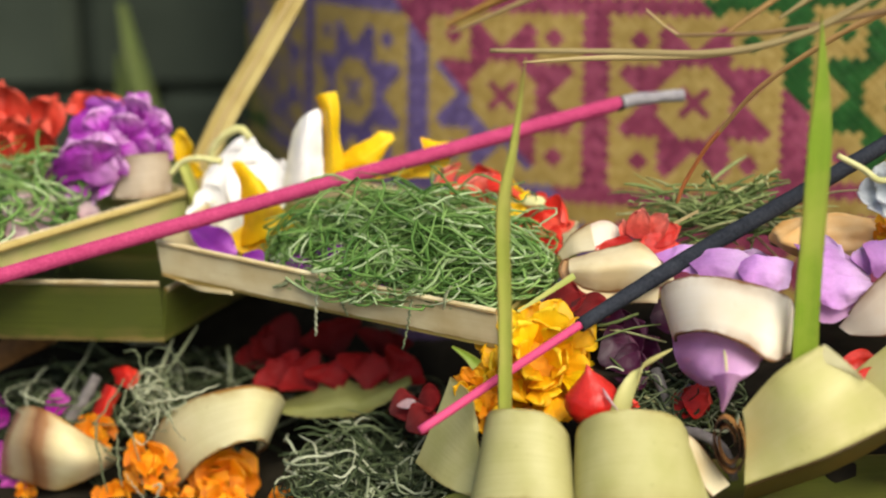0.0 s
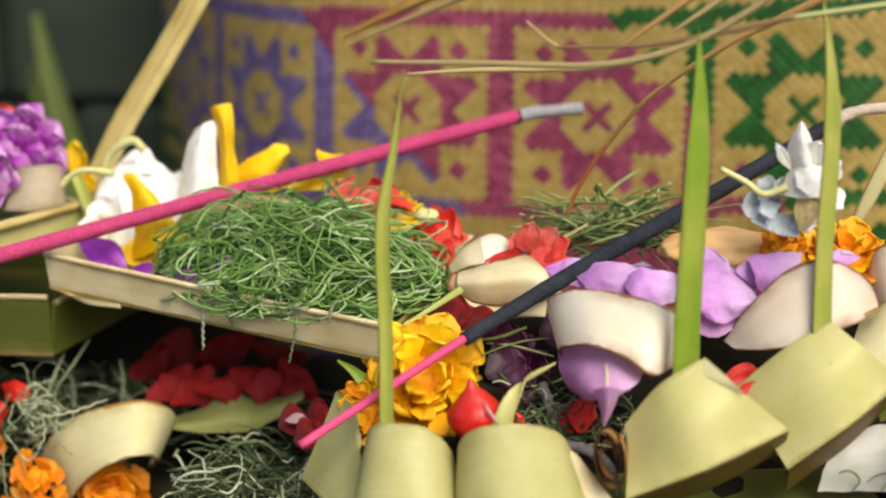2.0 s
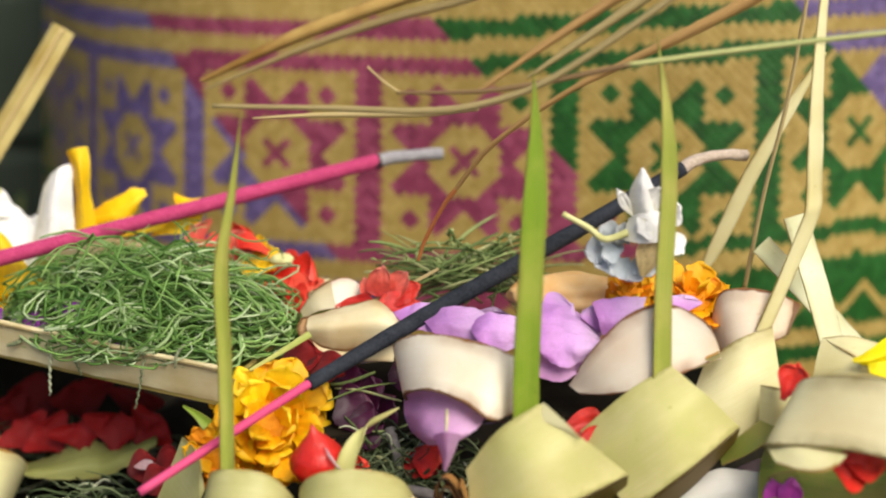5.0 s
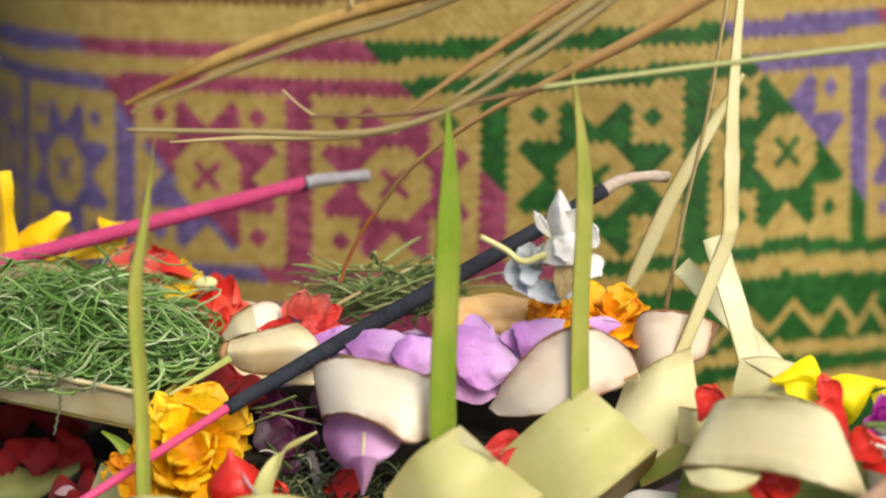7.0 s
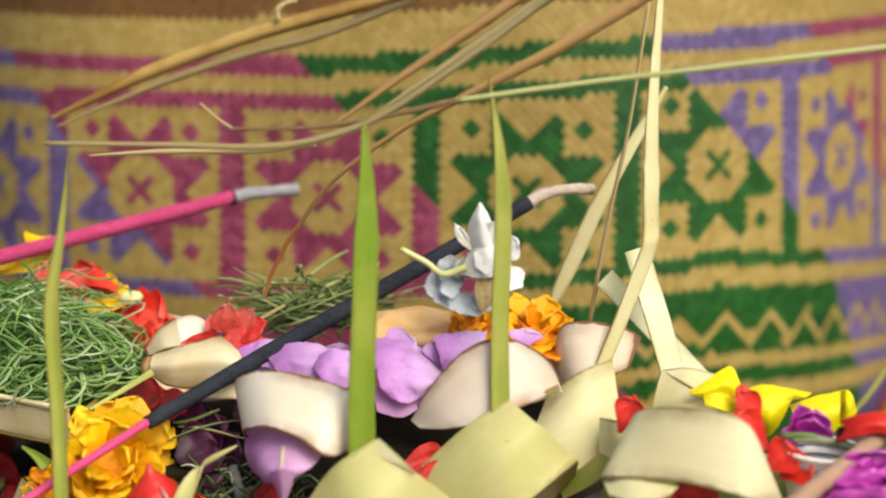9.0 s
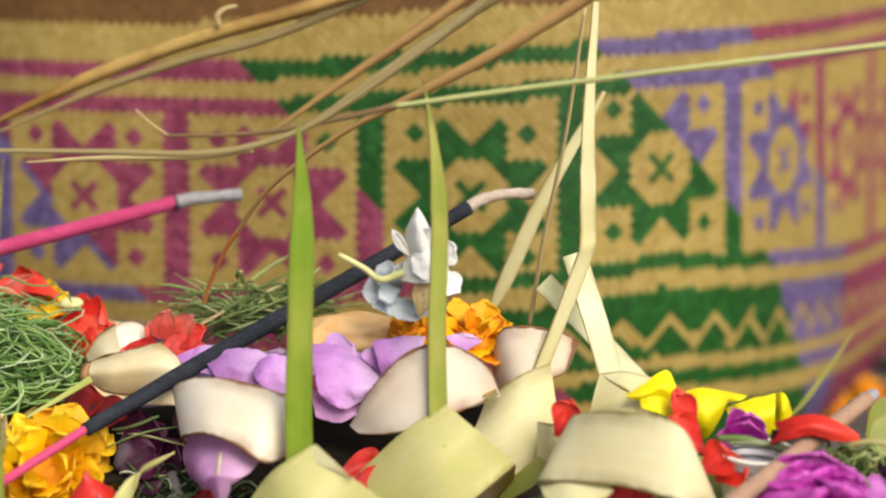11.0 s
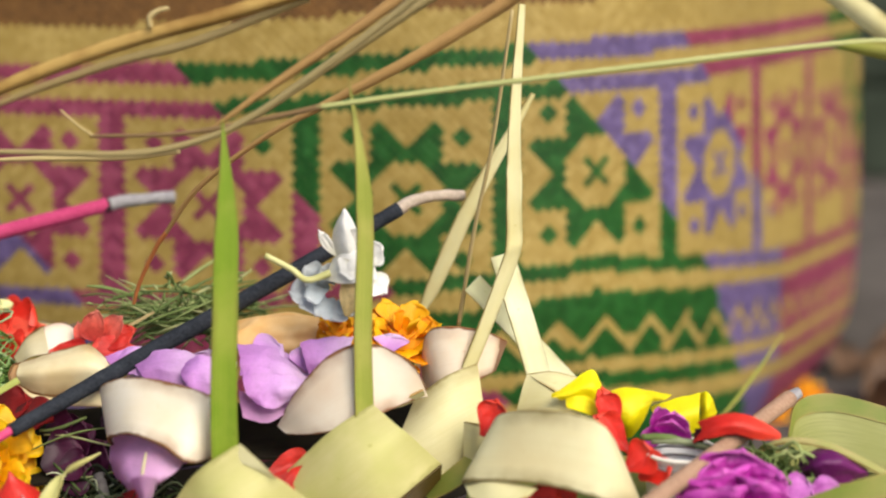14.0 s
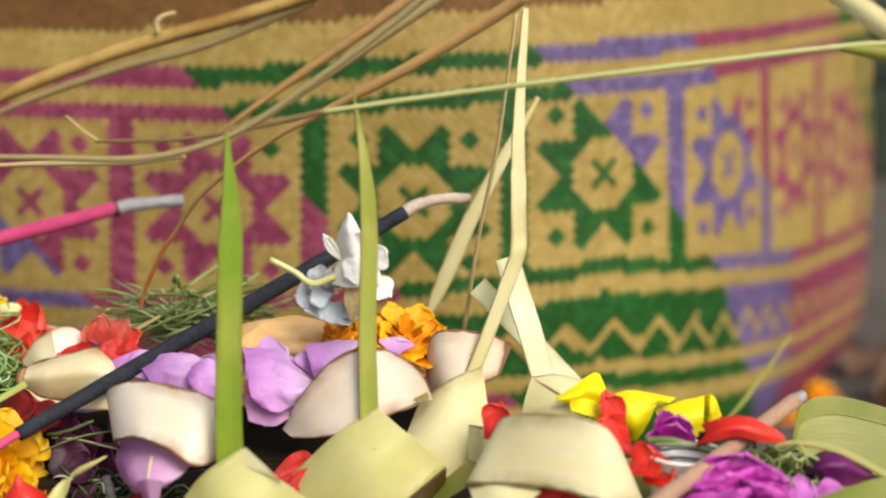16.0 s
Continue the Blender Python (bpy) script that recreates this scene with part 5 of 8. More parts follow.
solo("leaf_roll", loft([[(-0.2354, 0.0880, 0.0984), (-0.2321, 0.0820, 0.1013), (-0.2239, 0.0790, 0.1028), (-0.2184, 0.0820, 0.1025), (-0.2194, 0.0900, 0.0999)], [(-0.2429, 0.0900, 0.0829), (-0.2379, 0.0800, 0.0854), (-0.2265, 0.0750, 0.0865), (-0.2181, 0.0800, 0.0876), (-0.2190, 0.0880, 0.0861)]], 30, 8, straight=True), GREY_LEAF, "greyish-tan rolled leaf strip beside the purple blossom", "leaf strip")
for k, (b, t, w) in enumerate((((-0.2628, 0.0620, 0.0829), (-0.2734, 0.0640, 0.0898), .012), ((-0.2552, 0.0640, 0.0814), (-0.2646, 0.0680, 0.0867), .012), ((-0.2468, 0.0700, 0.0794), (-0.2455, 0.0740, 0.0852), .009), ((-0.2652, 0.0560, 0.0793), (-0.2535, 0.0520, 0.0783), .010), ((-0.2693, 0.0500, 0.0788), (-0.2614, 0.0520, 0.0824), .010))):
    solo("fallen_petal", petal(b, t, w, TO_EYE, cup=0.3, ruffle=0.08, seed=k + 80), PINK_PALE, "pale pink withered petal on the tray", "petal", "pale pink petals")

# white and amber flowers in the cream tray
fl = thing("white_blossom", "limp white petals with a curved pale stem", "flower", (-0.1889, 0.0820, 0.0703))
for k, (b, t, w) in enumerate((((-0.1962, 0.0720, 0.0709), (-0.1917, 0.1020, 0.1047), .027), ((-0.1876, 0.0760, 0.0720), (-0.1854, 0.0980, 0.0990), .022), ((-0.2005, 0.0780, 0.0757), (-0.2031, 0.0840, 0.0914), .012), ((-0.1819, 0.0800, 0.0752), (-0.1779, 0.0980, 0.0968), .014), ((-0.2040, 0.0740, 0.0725), (-0.2041, 0.0780, 0.0864), .012))):
    put(fl, WHITE, b, t, w, (0.15 * math.sin(k * 2.3), -0.9, 0.35), curl=0.06 * math.sin(k), cup=(-0.25, 0.3, 0.3, 0.3, 0.3)[k], ruffle=0.04, shape=0.62, seed=k + 90, nu=24, nv=19, crumple=0.025)
part("petal", loft([[(-0.1685, 0.0900, 0.1136), (-0.1651, 0.0870, 0.1160), (-0.1608, 0.0890, 0.1175)],
         [(-0.1713, 0.0880, 0.1085), (-0.1654, 0.0820, 0.1114), (-0.1603, 0.0860, 0.1127)],
         [(-0.1742, 0.0870, 0.0981), (-0.1666, 0.0800, 0.0997), (-0.1606, 0.0850, 0.1007)],
         [(-0.1759, 0.0860, 0.0860), (-0.1670, 0.0790, 0.0869), (-0.1598, 0.0840, 0.0878)]], 22, 26, 0.0003, 0.0006, 0.0004, 99, crinkle=0.0007), WHITE, fl)
part("stem", tube([(-0.2033, 0.0880, 0.0969), (-0.2016, 0.0880, 0.1029), (-0.1964, 0.0870, 0.1082), (-0.1910, 0.0870, 0.1103), (-0.1878, 0.0880, 0.1065)], [0.0014, 0.0016], 24, 8), BUD, fl, "curved pale stem")
fl = thing("amber_blossom", "bright amber-yellow petals standing among white ones", "flower", (-0.1555, 0.0900, 0.0900))
part("petal", loft([[(-0.1629, 0.0900, 0.1211), (-0.1587, 0.0870, 0.1233), (-0.1549, 0.0890, 0.1235)],
         [(-0.1613, 0.0880, 0.1177), (-0.1570, 0.0830, 0.1191), (-0.1537, 0.0870, 0.1191)],
         [(-0.1599, 0.0870, 0.1070), (-0.1562, 0.0820, 0.1085), (-0.1538, 0.0860, 0.1083)],
         [(-0.1611, 0.0870, 0.0905), (-0.1563, 0.0820, 0.0917), (-0.1520, 0.0860, 0.0920)]], 22, 26, 0.0003, 0.0006, 0.0004, 101, crinkle=0.0006), AMBER, fl)
for k, rows in enumerate((
        [[(-0.1539, 0.0890, 0.1011), (-0.1463, 0.0880, 0.1047), (-0.1388, 0.0880, 0.1089), (-0.1348, 0.0890, 0.1091)],
         [(-0.1544, 0.0850, 0.0977), (-0.1457, 0.0830, 0.1007), (-0.1383, 0.0830, 0.1045), (-0.1341, 0.0850, 0.1066)],
         [(-0.1554, 0.0860, 0.0928), (-0.1471, 0.0840, 0.0946), (-0.1407, 0.0840, 0.0980), (-0.1367, 0.0860, 0.1026)]],
        [[(-0.1454, 0.0840, 0.0958), (-0.1374, 0.0830, 0.0990), (-0.1298, 0.0840, 0.1005)],
         [(-0.1457, 0.0800, 0.0934), (-0.1370, 0.0790, 0.0941), (-0.1274, 0.0800, 0.0951)]],
        [[(-0.1248, 0.0880, 0.1068), (-0.1190, 0.0860, 0.1063), (-0.1116, 0.0880, 0.1051)],
         [(-0.1234, 0.0840, 0.1026), (-0.1179, 0.0810, 0.1032), (-0.1125, 0.0840, 0.1022)],
         [(-0.1250, 0.0840, 0.0946), (-0.1195, 0.0820, 0.0947), (-0.1143, 0.0840, 0.0955)]],
        [[(-0.1309, 0.0820, 0.0967), (-0.1258, 0.0810, 0.0995), (-0.1210, 0.0820, 0.0976)],
         [(-0.1315, 0.0790, 0.0928), (-0.1256, 0.0780, 0.0939), (-0.1196, 0.0790, 0.0937)]])):
    part("petal", loft(rows, 26, 18, 0.0003, 0.0004, 0.0010, k + 110, crinkle=0.0010), AMBER, fl)
fl = thing("amber_blossom", "drooping amber-yellow trumpet on a curled pale stem", "flower", (-0.1834, 0.0660, 0.0705))
part("petal", loft([[(-0.1906, 0.0690, 0.1017), (-0.1885, 0.0690, 0.1027), (-0.1865, 0.0690, 0.1021)],
         [(-0.1880, 0.0670, 0.0956), (-0.1827, 0.0640, 0.0979), (-0.1781, 0.0660, 0.0929)],
         [(-0.1862, 0.0640, 0.0863), (-0.1783, 0.0600, 0.0890), (-0.1717, 0.0630, 0.0858)],
         [(-0.1878, 0.0620, 0.0722), (-0.1791, 0.0570, 0.0762), (-0.1713, 0.0570, 0.0791), (-0.1648, 0.0600, 0.0821)]], 24, 30, 0.0003, 0.0006, 0.0012, 121, crinkle=0.0008), AMBER, fl)
put(fl, AMBER, (-0.1820, 0.0680, 0.0848), (-0.1859, 0.0600, 0.0691), .016, (0.2, -0.9, 0.3), cup=0.25, ruffle=0.10, shape=0.8, seed=122, nu=14)
part("stem", tube([(-0.2140, 0.0720, 0.0968), (-0.2104, 0.0720, 0.1005), (-0.2044, 0.0710, 0.1028), (-0.1945, 0.0700, 0.1018)], [0.0012, 0.0010, 0.0014], 24, 8), BUD, fl, "curled pale stem")
fl = thing("amber_blossom", "small amber petals behind the leaf tray", "flower", (-0.2161, 0.1000, 0.0854))
for k, (b, t, w) in enumerate((((-0.2160, 0.1000, 0.0865), (-0.2177, 0.1020, 0.1074), .009), ((-0.2144, 0.0980, 0.0870), (-0.2106, 0.0980, 0.0947), .009))):
    put(fl, AMBER, b, t, w, cup=0.4, ruffle=0.1, shape=0.75, seed=k + 130)
solo("palm_stub", ribbon([(-0.2074, 0.0820, 0.0757), (-0.2086, 0.0840, 0.0849), (-0.2139, 0.0880, 0.0980)], 0.0022, (1, 0.3, 0.1), 18, 5, 0.5), STEM_LEAF, "short yellow-green leaf stub at the tray corner", "leaf strip")
for k, (b, t, w) in enumerate((((-0.2047, 0.0580, 0.0811), (-0.1856, 0.0480, 0.0726), .011), ((-0.1736, 0.0440, 0.0738), (-0.1560, 0.0380, 0.0696), .009), ((-0.1552, 0.0360, 0.0782), (-0.1446, 0.0320, 0.0774), .006), ((-0.1421, 0.0300, 0.0691), (-0.1298, 0.0240, 0.0695), .007), ((-0.2019, 0.0540, 0.0759), (-0.1946, 0.0580, 0.0786), .008), ((-0.1670, 0.0400, 0.0719), (-0.1563, 0.0360, 0.0708), .009), ((-0.1495, 0.0340, 0.0694), (-0.1392, 0.0300, 0.0685), .008), ((-0.1830, 0.0460, 0.0738), (-0.1744, 0.0420, 0.0713), .008), ((-0.1371, 0.0280, 0.0674), (-0.1271, 0.0240, 0.0667), .007))):
    solo("fallen_petal", petal(b, t, w, TO_EYE, cup=0.3, ruffle=0.12, seed=k + 140), PURPLE, "purple petal under the shredded leaf", "petal", "purple petals in the tray")
for k, (b, t, w) in enumerate((((-0.1516, 0.0290, 0.0787), (-0.1430, 0.0280, 0.0802), 0.0065), ((-0.1360, 0.0210, 0.0699), (-0.1284, 0.0200, 0.0726), 0.0060), ((-0.1690, 0.0350, 0.0749), (-0.1576, 0.0340, 0.0721), 0.0080), ((-0.1433, 0.0260, 0.0734), (-0.1376, 0.0250, 0.0714), 0.0050))):
    solo("fallen_petal", petal(b, t, w, TO_EYE, cup=0.3, ruffle=0.12, seed=k + 720), PURPLE, "purple petal between shreds and tray wall", "petal", "purple petals in the tray")
fl = thing("red_blossom", "scarlet and yellow petals behind the green shreds", "flower", (-0.0914, 0.0660, 0.0794))
for k, (b, t, w, m) in enumerate((((-0.1019, 0.0740, 0.0877), (-0.1098, 0.0780, 0.0934), .012, RED), ((-0.1019, 0.0740, 0.0877), (-0.0948, 0.0760, 0.0959), .012, RED), ((-0.0914, 0.0660, 0.0794), (-0.0694, 0.0600, 0.0794), .016, RED), ((-0.0915, 0.0680, 0.0809), (-0.0745, 0.0680, 0.0826), .012, RED), ((-0.0933, 0.0640, 0.0799), (-0.0791, 0.0540, 0.0776), .014, RED), ((-0.0955, 0.0680, 0.0850), (-0.0854, 0.0680, 0.0902), .012, AMBER), ((-0.0932, 0.0640, 0.0881), (-0.0842, 0.0600, 0.0861), .010, AMBER), ((-0.0971, 0.0620, 0.0876), (-0.0900, 0.0580, 0.0825), .010, AMBER), ((-0.0997, 0.0720, 0.0861), (-0.1038, 0.0740, 0.0960), .010, CORAL), ((-0.1121, 0.0760, 0.0913), (-0.1161, 0.0760, 0.0976), .010, CORAL), ((-0.0929, 0.0560, 0.0780), (-0.0868, 0.0500, 0.0756), .012, RED), ((-0.0849, 0.0520, 0.0750), (-0.0712, 0.0460, 0.0768), .012, RED))):
    put(fl, m, b, t, w * 1.35, (0.1, -0.6, 0.7), curl=0.12, cup=0.3, ruffle=0.14, shape=0.75, seed=k + 150)
for k, rows in enumerate(([[(-0.0971, 0.0640, 0.0828), (-0.0892, 0.0660, 0.0846), (-0.0797, 0.0660, 0.0832), (-0.0681, 0.0640, 0.0811)],
         [(-0.0956, 0.0570, 0.0814), (-0.0875, 0.0550, 0.0826), (-0.0786, 0.0550, 0.0820), (-0.0691, 0.0570, 0.0812)],
         [(-0.0939, 0.0540, 0.0778), (-0.0872, 0.0520, 0.0779), (-0.0797, 0.0530, 0.0785), (-0.0722, 0.0540, 0.0800)]],
        [[(-0.0990, 0.0700, 0.0952), (-0.0947, 0.0710, 0.0967), (-0.0895, 0.0700, 0.0929), (-0.0846, 0.0680, 0.0885)],
         [(-0.0976, 0.0640, 0.0922), (-0.0932, 0.0630, 0.0920), (-0.0885, 0.0630, 0.0898), (-0.0845, 0.0640, 0.0860)]])):
    part("petal", loft(rows, 24, 16, 0.0003, 0.0003, 0.0012, k + 160, crinkle=0.0012), SCARLET, fl)
part("bud", blob((-0.0822, 0.0600, 0.0896), (0.0042, 0.0030, 0.0022), 0.2, 0.1, 3, 3), BUD, fl, "pale closed bud")
fl = thing("coral_blossom", "coral-red petals between cream loops", "flower", (-0.0486, 0.0340, 0.0803))
for k, (b, t, w, m) in enumerate((((-0.0476, 0.0310, 0.0846), (-0.0457, 0.0330, 0.0948), 0.0080, CORAL), ((-0.0445, 0.0310, 0.0846), (-0.0373, 0.0330, 0.0927), 0.0085, CORAL), ((-0.0489, 0.0290, 0.0841), (-0.0612, 0.0310, 0.0804), 0.0055, RED), ((-0.0435, 0.0300, 0.0842), (-0.0329, 0.0320, 0.0878), 0.0085, RED), ((-0.0501, 0.0320, 0.0844), (-0.0518, 0.0340, 0.0903), 0.0050, CORAL), ((-0.0452, 0.0280, 0.0832), (-0.0336, 0.0300, 0.0826), 0.0080, RED), ((-0.0469, 0.0270, 0.0835), (-0.0416, 0.0290, 0.0802), 0.0080, CORAL))):
    put(fl, m, b, t, w, (0.0, -0.75, 0.6), curl=0.04, cup=0.15, ruffle=0.05, shape=0.26, seed=k + 170, crumple=0.06)

# lilac petals, biscuit and white blossom in the cream-looped offering
fl = thing("lilac_blossom", "heap of soft lilac petals inside the cream loops", "flower", (0.0011, 0.0080, 0.0699))
for k, (b, t, w, face, c, sh, m) in enumerate((
        ((0.0048, 0.0060, 0.0843), (0.0152, 0.0100, 0.0882), 0.015, (0.1, -0.50, 0.85), 0.1, 0.65, LILAC),
        ((0.0232, 0.0040, 0.0810), (0.0214, 0.0080, 0.0887), 0.01, (0.1, -0.60, 0.75), 0.2, 0.7, LILAC),
        ((0.0486, 0.0030, 0.0861), (0.0495, 0.0080, 0.0924), 0.0112, (0.0, -0.70, 0.70), 0.15, 0.8, LILAC),
        ((-0.0218, 0.0260, 0.0736), (-0.0246, 0.0340, 0.0812), 0.012, (0.0, -0.50, 0.85), 0.12, 0.66, LILAC),
        ((-0.0091, 0.0220, 0.0730), (-0.0098, 0.0320, 0.0805), 0.013, (0.1, -0.50, 0.85), 0.12, 0.66, LILAC),
        ((-0.0346, 0.0240, 0.0751), (-0.0370, 0.0320, 0.0804), 0.011, (-0.1, -0.55, 0.8), 0.12, 0.66, LILAC))):
    put(fl, m, b, t, w, face, curl=0.08 * math.sin(k * 2.1), cup=c, ruffle=0.045, shape=sh, seed=k + 190, nu=22, nv=19, crumple=0.022)
for k, (m, rows) in enumerate((
        (LILAC, [[(-0.0419, 0.0230, 0.0812), (-0.0342, 0.0230, 0.0846), (-0.0258, 0.0230, 0.0835)],
         [(-0.0396, 0.0170, 0.0811), (-0.0327, 0.0170, 0.0822), (-0.0252, 0.0170, 0.0815)],
         [(-0.0373, 0.0150, 0.0787), (-0.0312, 0.0150, 0.0776), (-0.0244, 0.0150, 0.0772)]]),
        (LILAC, [[(-0.0327, 0.0170, 0.0811), (-0.0241, 0.0170, 0.0852), (-0.0155, 0.0170, 0.0841), (-0.0115, 0.0170, 0.0819)],
         [(-0.0295, 0.0110, 0.0799), (-0.0231, 0.0110, 0.0818), (-0.0157, 0.0110, 0.0814), (-0.0114, 0.0110, 0.0803)],
         [(-0.0259, 0.0090, 0.0761), (-0.0217, 0.0090, 0.0742), (-0.0153, 0.0090, 0.0750), (-0.0114, 0.0090, 0.0772)]]),
        (LILAC, [[(-0.0171, 0.0120, 0.0815), (-0.0114, 0.0120, 0.0841), (-0.0054, 0.0120, 0.0844), (0.0007, 0.0120, 0.0826)],
         [(-0.0159, 0.0060, 0.0800), (-0.0109, 0.0060, 0.0811), (-0.0053, 0.0060, 0.0807), (0.0003, 0.0060, 0.0796)],
         [(-0.0141, 0.0040, 0.0769), (-0.0102, 0.0040, 0.0747), (-0.0050, 0.0040, 0.0747), (-0.0004, 0.0040, 0.0766)]]),
        (LILAC_DEEP, [[(-0.0351, 0.0130, 0.0760), (-0.0261, 0.0130, 0.0775), (-0.0172, 0.0130, 0.0760)],
         [(-0.0336, 0.0070, 0.0760), (-0.0258, 0.0070, 0.0763), (-0.0170, 0.0070, 0.0752)],
         [(-0.0321, 0.0050, 0.0740), (-0.0257, 0.0050, 0.0733), (-0.0180, 0.0050, 0.0733)]]),
        (LILAC, [[(0.0011, 0.0100, 0.0887), (0.0090, 0.0100, 0.0881), (0.0178, 0.0090, 0.0848), (0.0243, 0.0070, 0.0801)],
         [(0.0020, 0.0010, 0.0867), (0.0096, 0.0010, 0.0861), (0.0175, 0.0010, 0.0838), (0.0241, 0.0010, 0.0804)],
         [(0.0024, -0.0020, 0.0823), (0.0100, -0.0020, 0.0822), (0.0172, -0.0020, 0.0811), (0.0237, 0.0000, 0.0786)]]),
        (LILAC, [[(0.0028, -0.0010, 0.0842), (0.0100, -0.0010, 0.0837), (0.0176, -0.0010, 0.0822), (0.0245, -0.0010, 0.0789)],
         [(0.0041, -0.0070, 0.0795), (0.0102, -0.0070, 0.0794), (0.0170, -0.0070, 0.0790), (0.0235, -0.0050, 0.0776)],
         [(0.0074, -0.0070, 0.0745), (0.0112, -0.0080, 0.0737), (0.0156, -0.0070, 0.0742), (0.0204, -0.0050, 0.0754)]]),
        (LILAC_DEEP, [[(0.0023, -0.0020, 0.0776), (0.0094, -0.0020, 0.0757), (0.0172, -0.0020, 0.0756), (0.0215, -0.0020, 0.0756)],
         [(0.0034, -0.0050, 0.0704), (0.0089, -0.0050, 0.0680), (0.0137, -0.0050, 0.0690), (0.0189, -0.0050, 0.0726)]]),
        (LILAC, [[(0.0213, 0.0050, 0.0904), (0.0259, 0.0060, 0.0914), (0.0315, 0.0060, 0.0920), (0.0371, 0.0050, 0.0915)],
         [(0.0225, 0.0000, 0.0867), (0.0268, -0.0010, 0.0861), (0.0318, -0.0010, 0.0874), (0.0367, 0.0000, 0.0878)],
         [(0.0238, -0.0010, 0.0818), (0.0273, -0.0010, 0.0795), (0.0318, -0.0010, 0.0817), (0.0360, -0.0010, 0.0841)]]))):
    part("petal", loft(rows, 26, 20, 0.0003, 0.0003, 0.0010, k + 215, crinkle=0.0011), m, fl)
fl = thing("lilac_blossom", "hanging lilac blossom with a pale throat under a cream loop", "flower", (-0.0239, -0.0150, 0.0556))
part("petal", loft([[(-0.0377, 0.0040, 0.0638), (-0.0299, -0.0080, 0.0683), (-0.0214, -0.0180, 0.0693), (-0.0119, -0.0240, 0.0638)],
         [(-0.0371, -0.0040, 0.0614), (-0.0297, -0.0170, 0.0652), (-0.0217, -0.0260, 0.0660), (-0.0130, -0.0280, 0.0633)],
         [(-0.0366, -0.0100, 0.0585), (-0.0299, -0.0260, 0.0624), (-0.0219, -0.0330, 0.0633), (-0.0141, -0.0310, 0.0627)],
         [(-0.0345, -0.0150, 0.0551), (-0.0294, -0.0300, 0.0590), (-0.0226, -0.0360, 0.0606), (-0.0160, -0.0330, 0.0613)],
         [(-0.0307, -0.0200, 0.0536), (-0.0277, -0.0290, 0.0561), (-0.0230, -0.0340, 0.0583), (-0.0192, -0.0330, 0.0593)]], 34, 24, 0.0003, 0.0004, 0.0005, 221, crinkle=0.0004), LILAC_DEEP, fl)
part("throat", loft([[(-0.0271, -0.0350, 0.0616), (-0.0234, -0.0390, 0.0641), (-0.0194, -0.0360, 0.0624)],
         [(-0.0254, -0.0340, 0.0556), (-0.0231, -0.0370, 0.0568), (-0.0205, -0.0340, 0.0564)],
         [(-0.0241, -0.0330, 0.0500), (-0.0238, -0.0330, 0.0496), (-0.0235, -0.0330, 0.0500)]], 14, 14, 0.0003, 0.0006), LILAC_DEEP, fl, "drawn-out lilac throat with a pale tip")
part("vein", tube([(-0.0234, -0.0275, 0.0667), (-0.0233, -0.0335, 0.0654), (-0.0234, -0.0385, 0.0629)], [0.0003, 0.0004, 0.0002], 12, 6), BUD, fl, "yellow-green vein")
solo("biscuit", blob((0.0157, 0.0240, 0.0873), (0.0215, 0.010, 0.0072), 0.05, 0.16, 2, 4), BISCUIT, "golden-brown baked biscuit among the petals", "biscuit")
fl = thing("white_blossom", "white waxy blossom over pale blue-grey florets", "flower", (0.0331, 0.0120, 0.0972))
for k, rows in enumerate((
        [[(0.0346, 0.0040, 0.1318), (0.0353, 0.0040, 0.1326), (0.0361, 0.0040, 0.1314)],
         [(0.0317, 0.0040, 0.1269), (0.0348, 0.0010, 0.1285), (0.0384, 0.0040, 0.1269)],
         [(0.0312, 0.0040, 0.1220), (0.0353, 0.0000, 0.1235), (0.0393, 0.0040, 0.1216)],
         [(0.0330, 0.0040, 0.1170), (0.0363, 0.0010, 0.1181), (0.0396, 0.0040, 0.1170)]],
        [[(0.0313, 0.0040, 0.1174), (0.0367, 0.0020, 0.1199), (0.0433, 0.0040, 0.1188)],
         [(0.0295, 0.0010, 0.1142), (0.0362, -0.0020, 0.1159), (0.0439, 0.0010, 0.1149)],
         [(0.0281, 0.0000, 0.1116), (0.0362, -0.0030, 0.1113), (0.0445, 0.0000, 0.1116)]])):
    part("petal", loft(rows, 22, 18, 0.0003, 0.0003, 0.0006, k + 228, crinkle=0.0006), WHITE, fl)
for k, (b, t, w) in enumerate((((0.0322, 0.0020, 0.1185), (0.0268, 0.0000, 0.1270), 0.0032), ((0.0368, 0.0040, 0.1174), (0.0398, 0.0020, 0.1280), 0.0065), ((0.0407, 0.0030, 0.1169), (0.0467, 0.0010, 0.1215), 0.0090), ((0.0412, 0.0020, 0.1132), (0.0472, 0.0000, 0.1070), 0.0085), ((0.0379, -0.0010, 0.1166), (0.0331, -0.0030, 0.1144), 0.0080))):
    put(fl, WHITE, b, t, w, (0.1 * math.sin(k * 2), -0.9, 0.4), curl=0.06, cup=0.15, ruffle=0.04, shape=0.6, seed=k + 230, crumple=0.05)
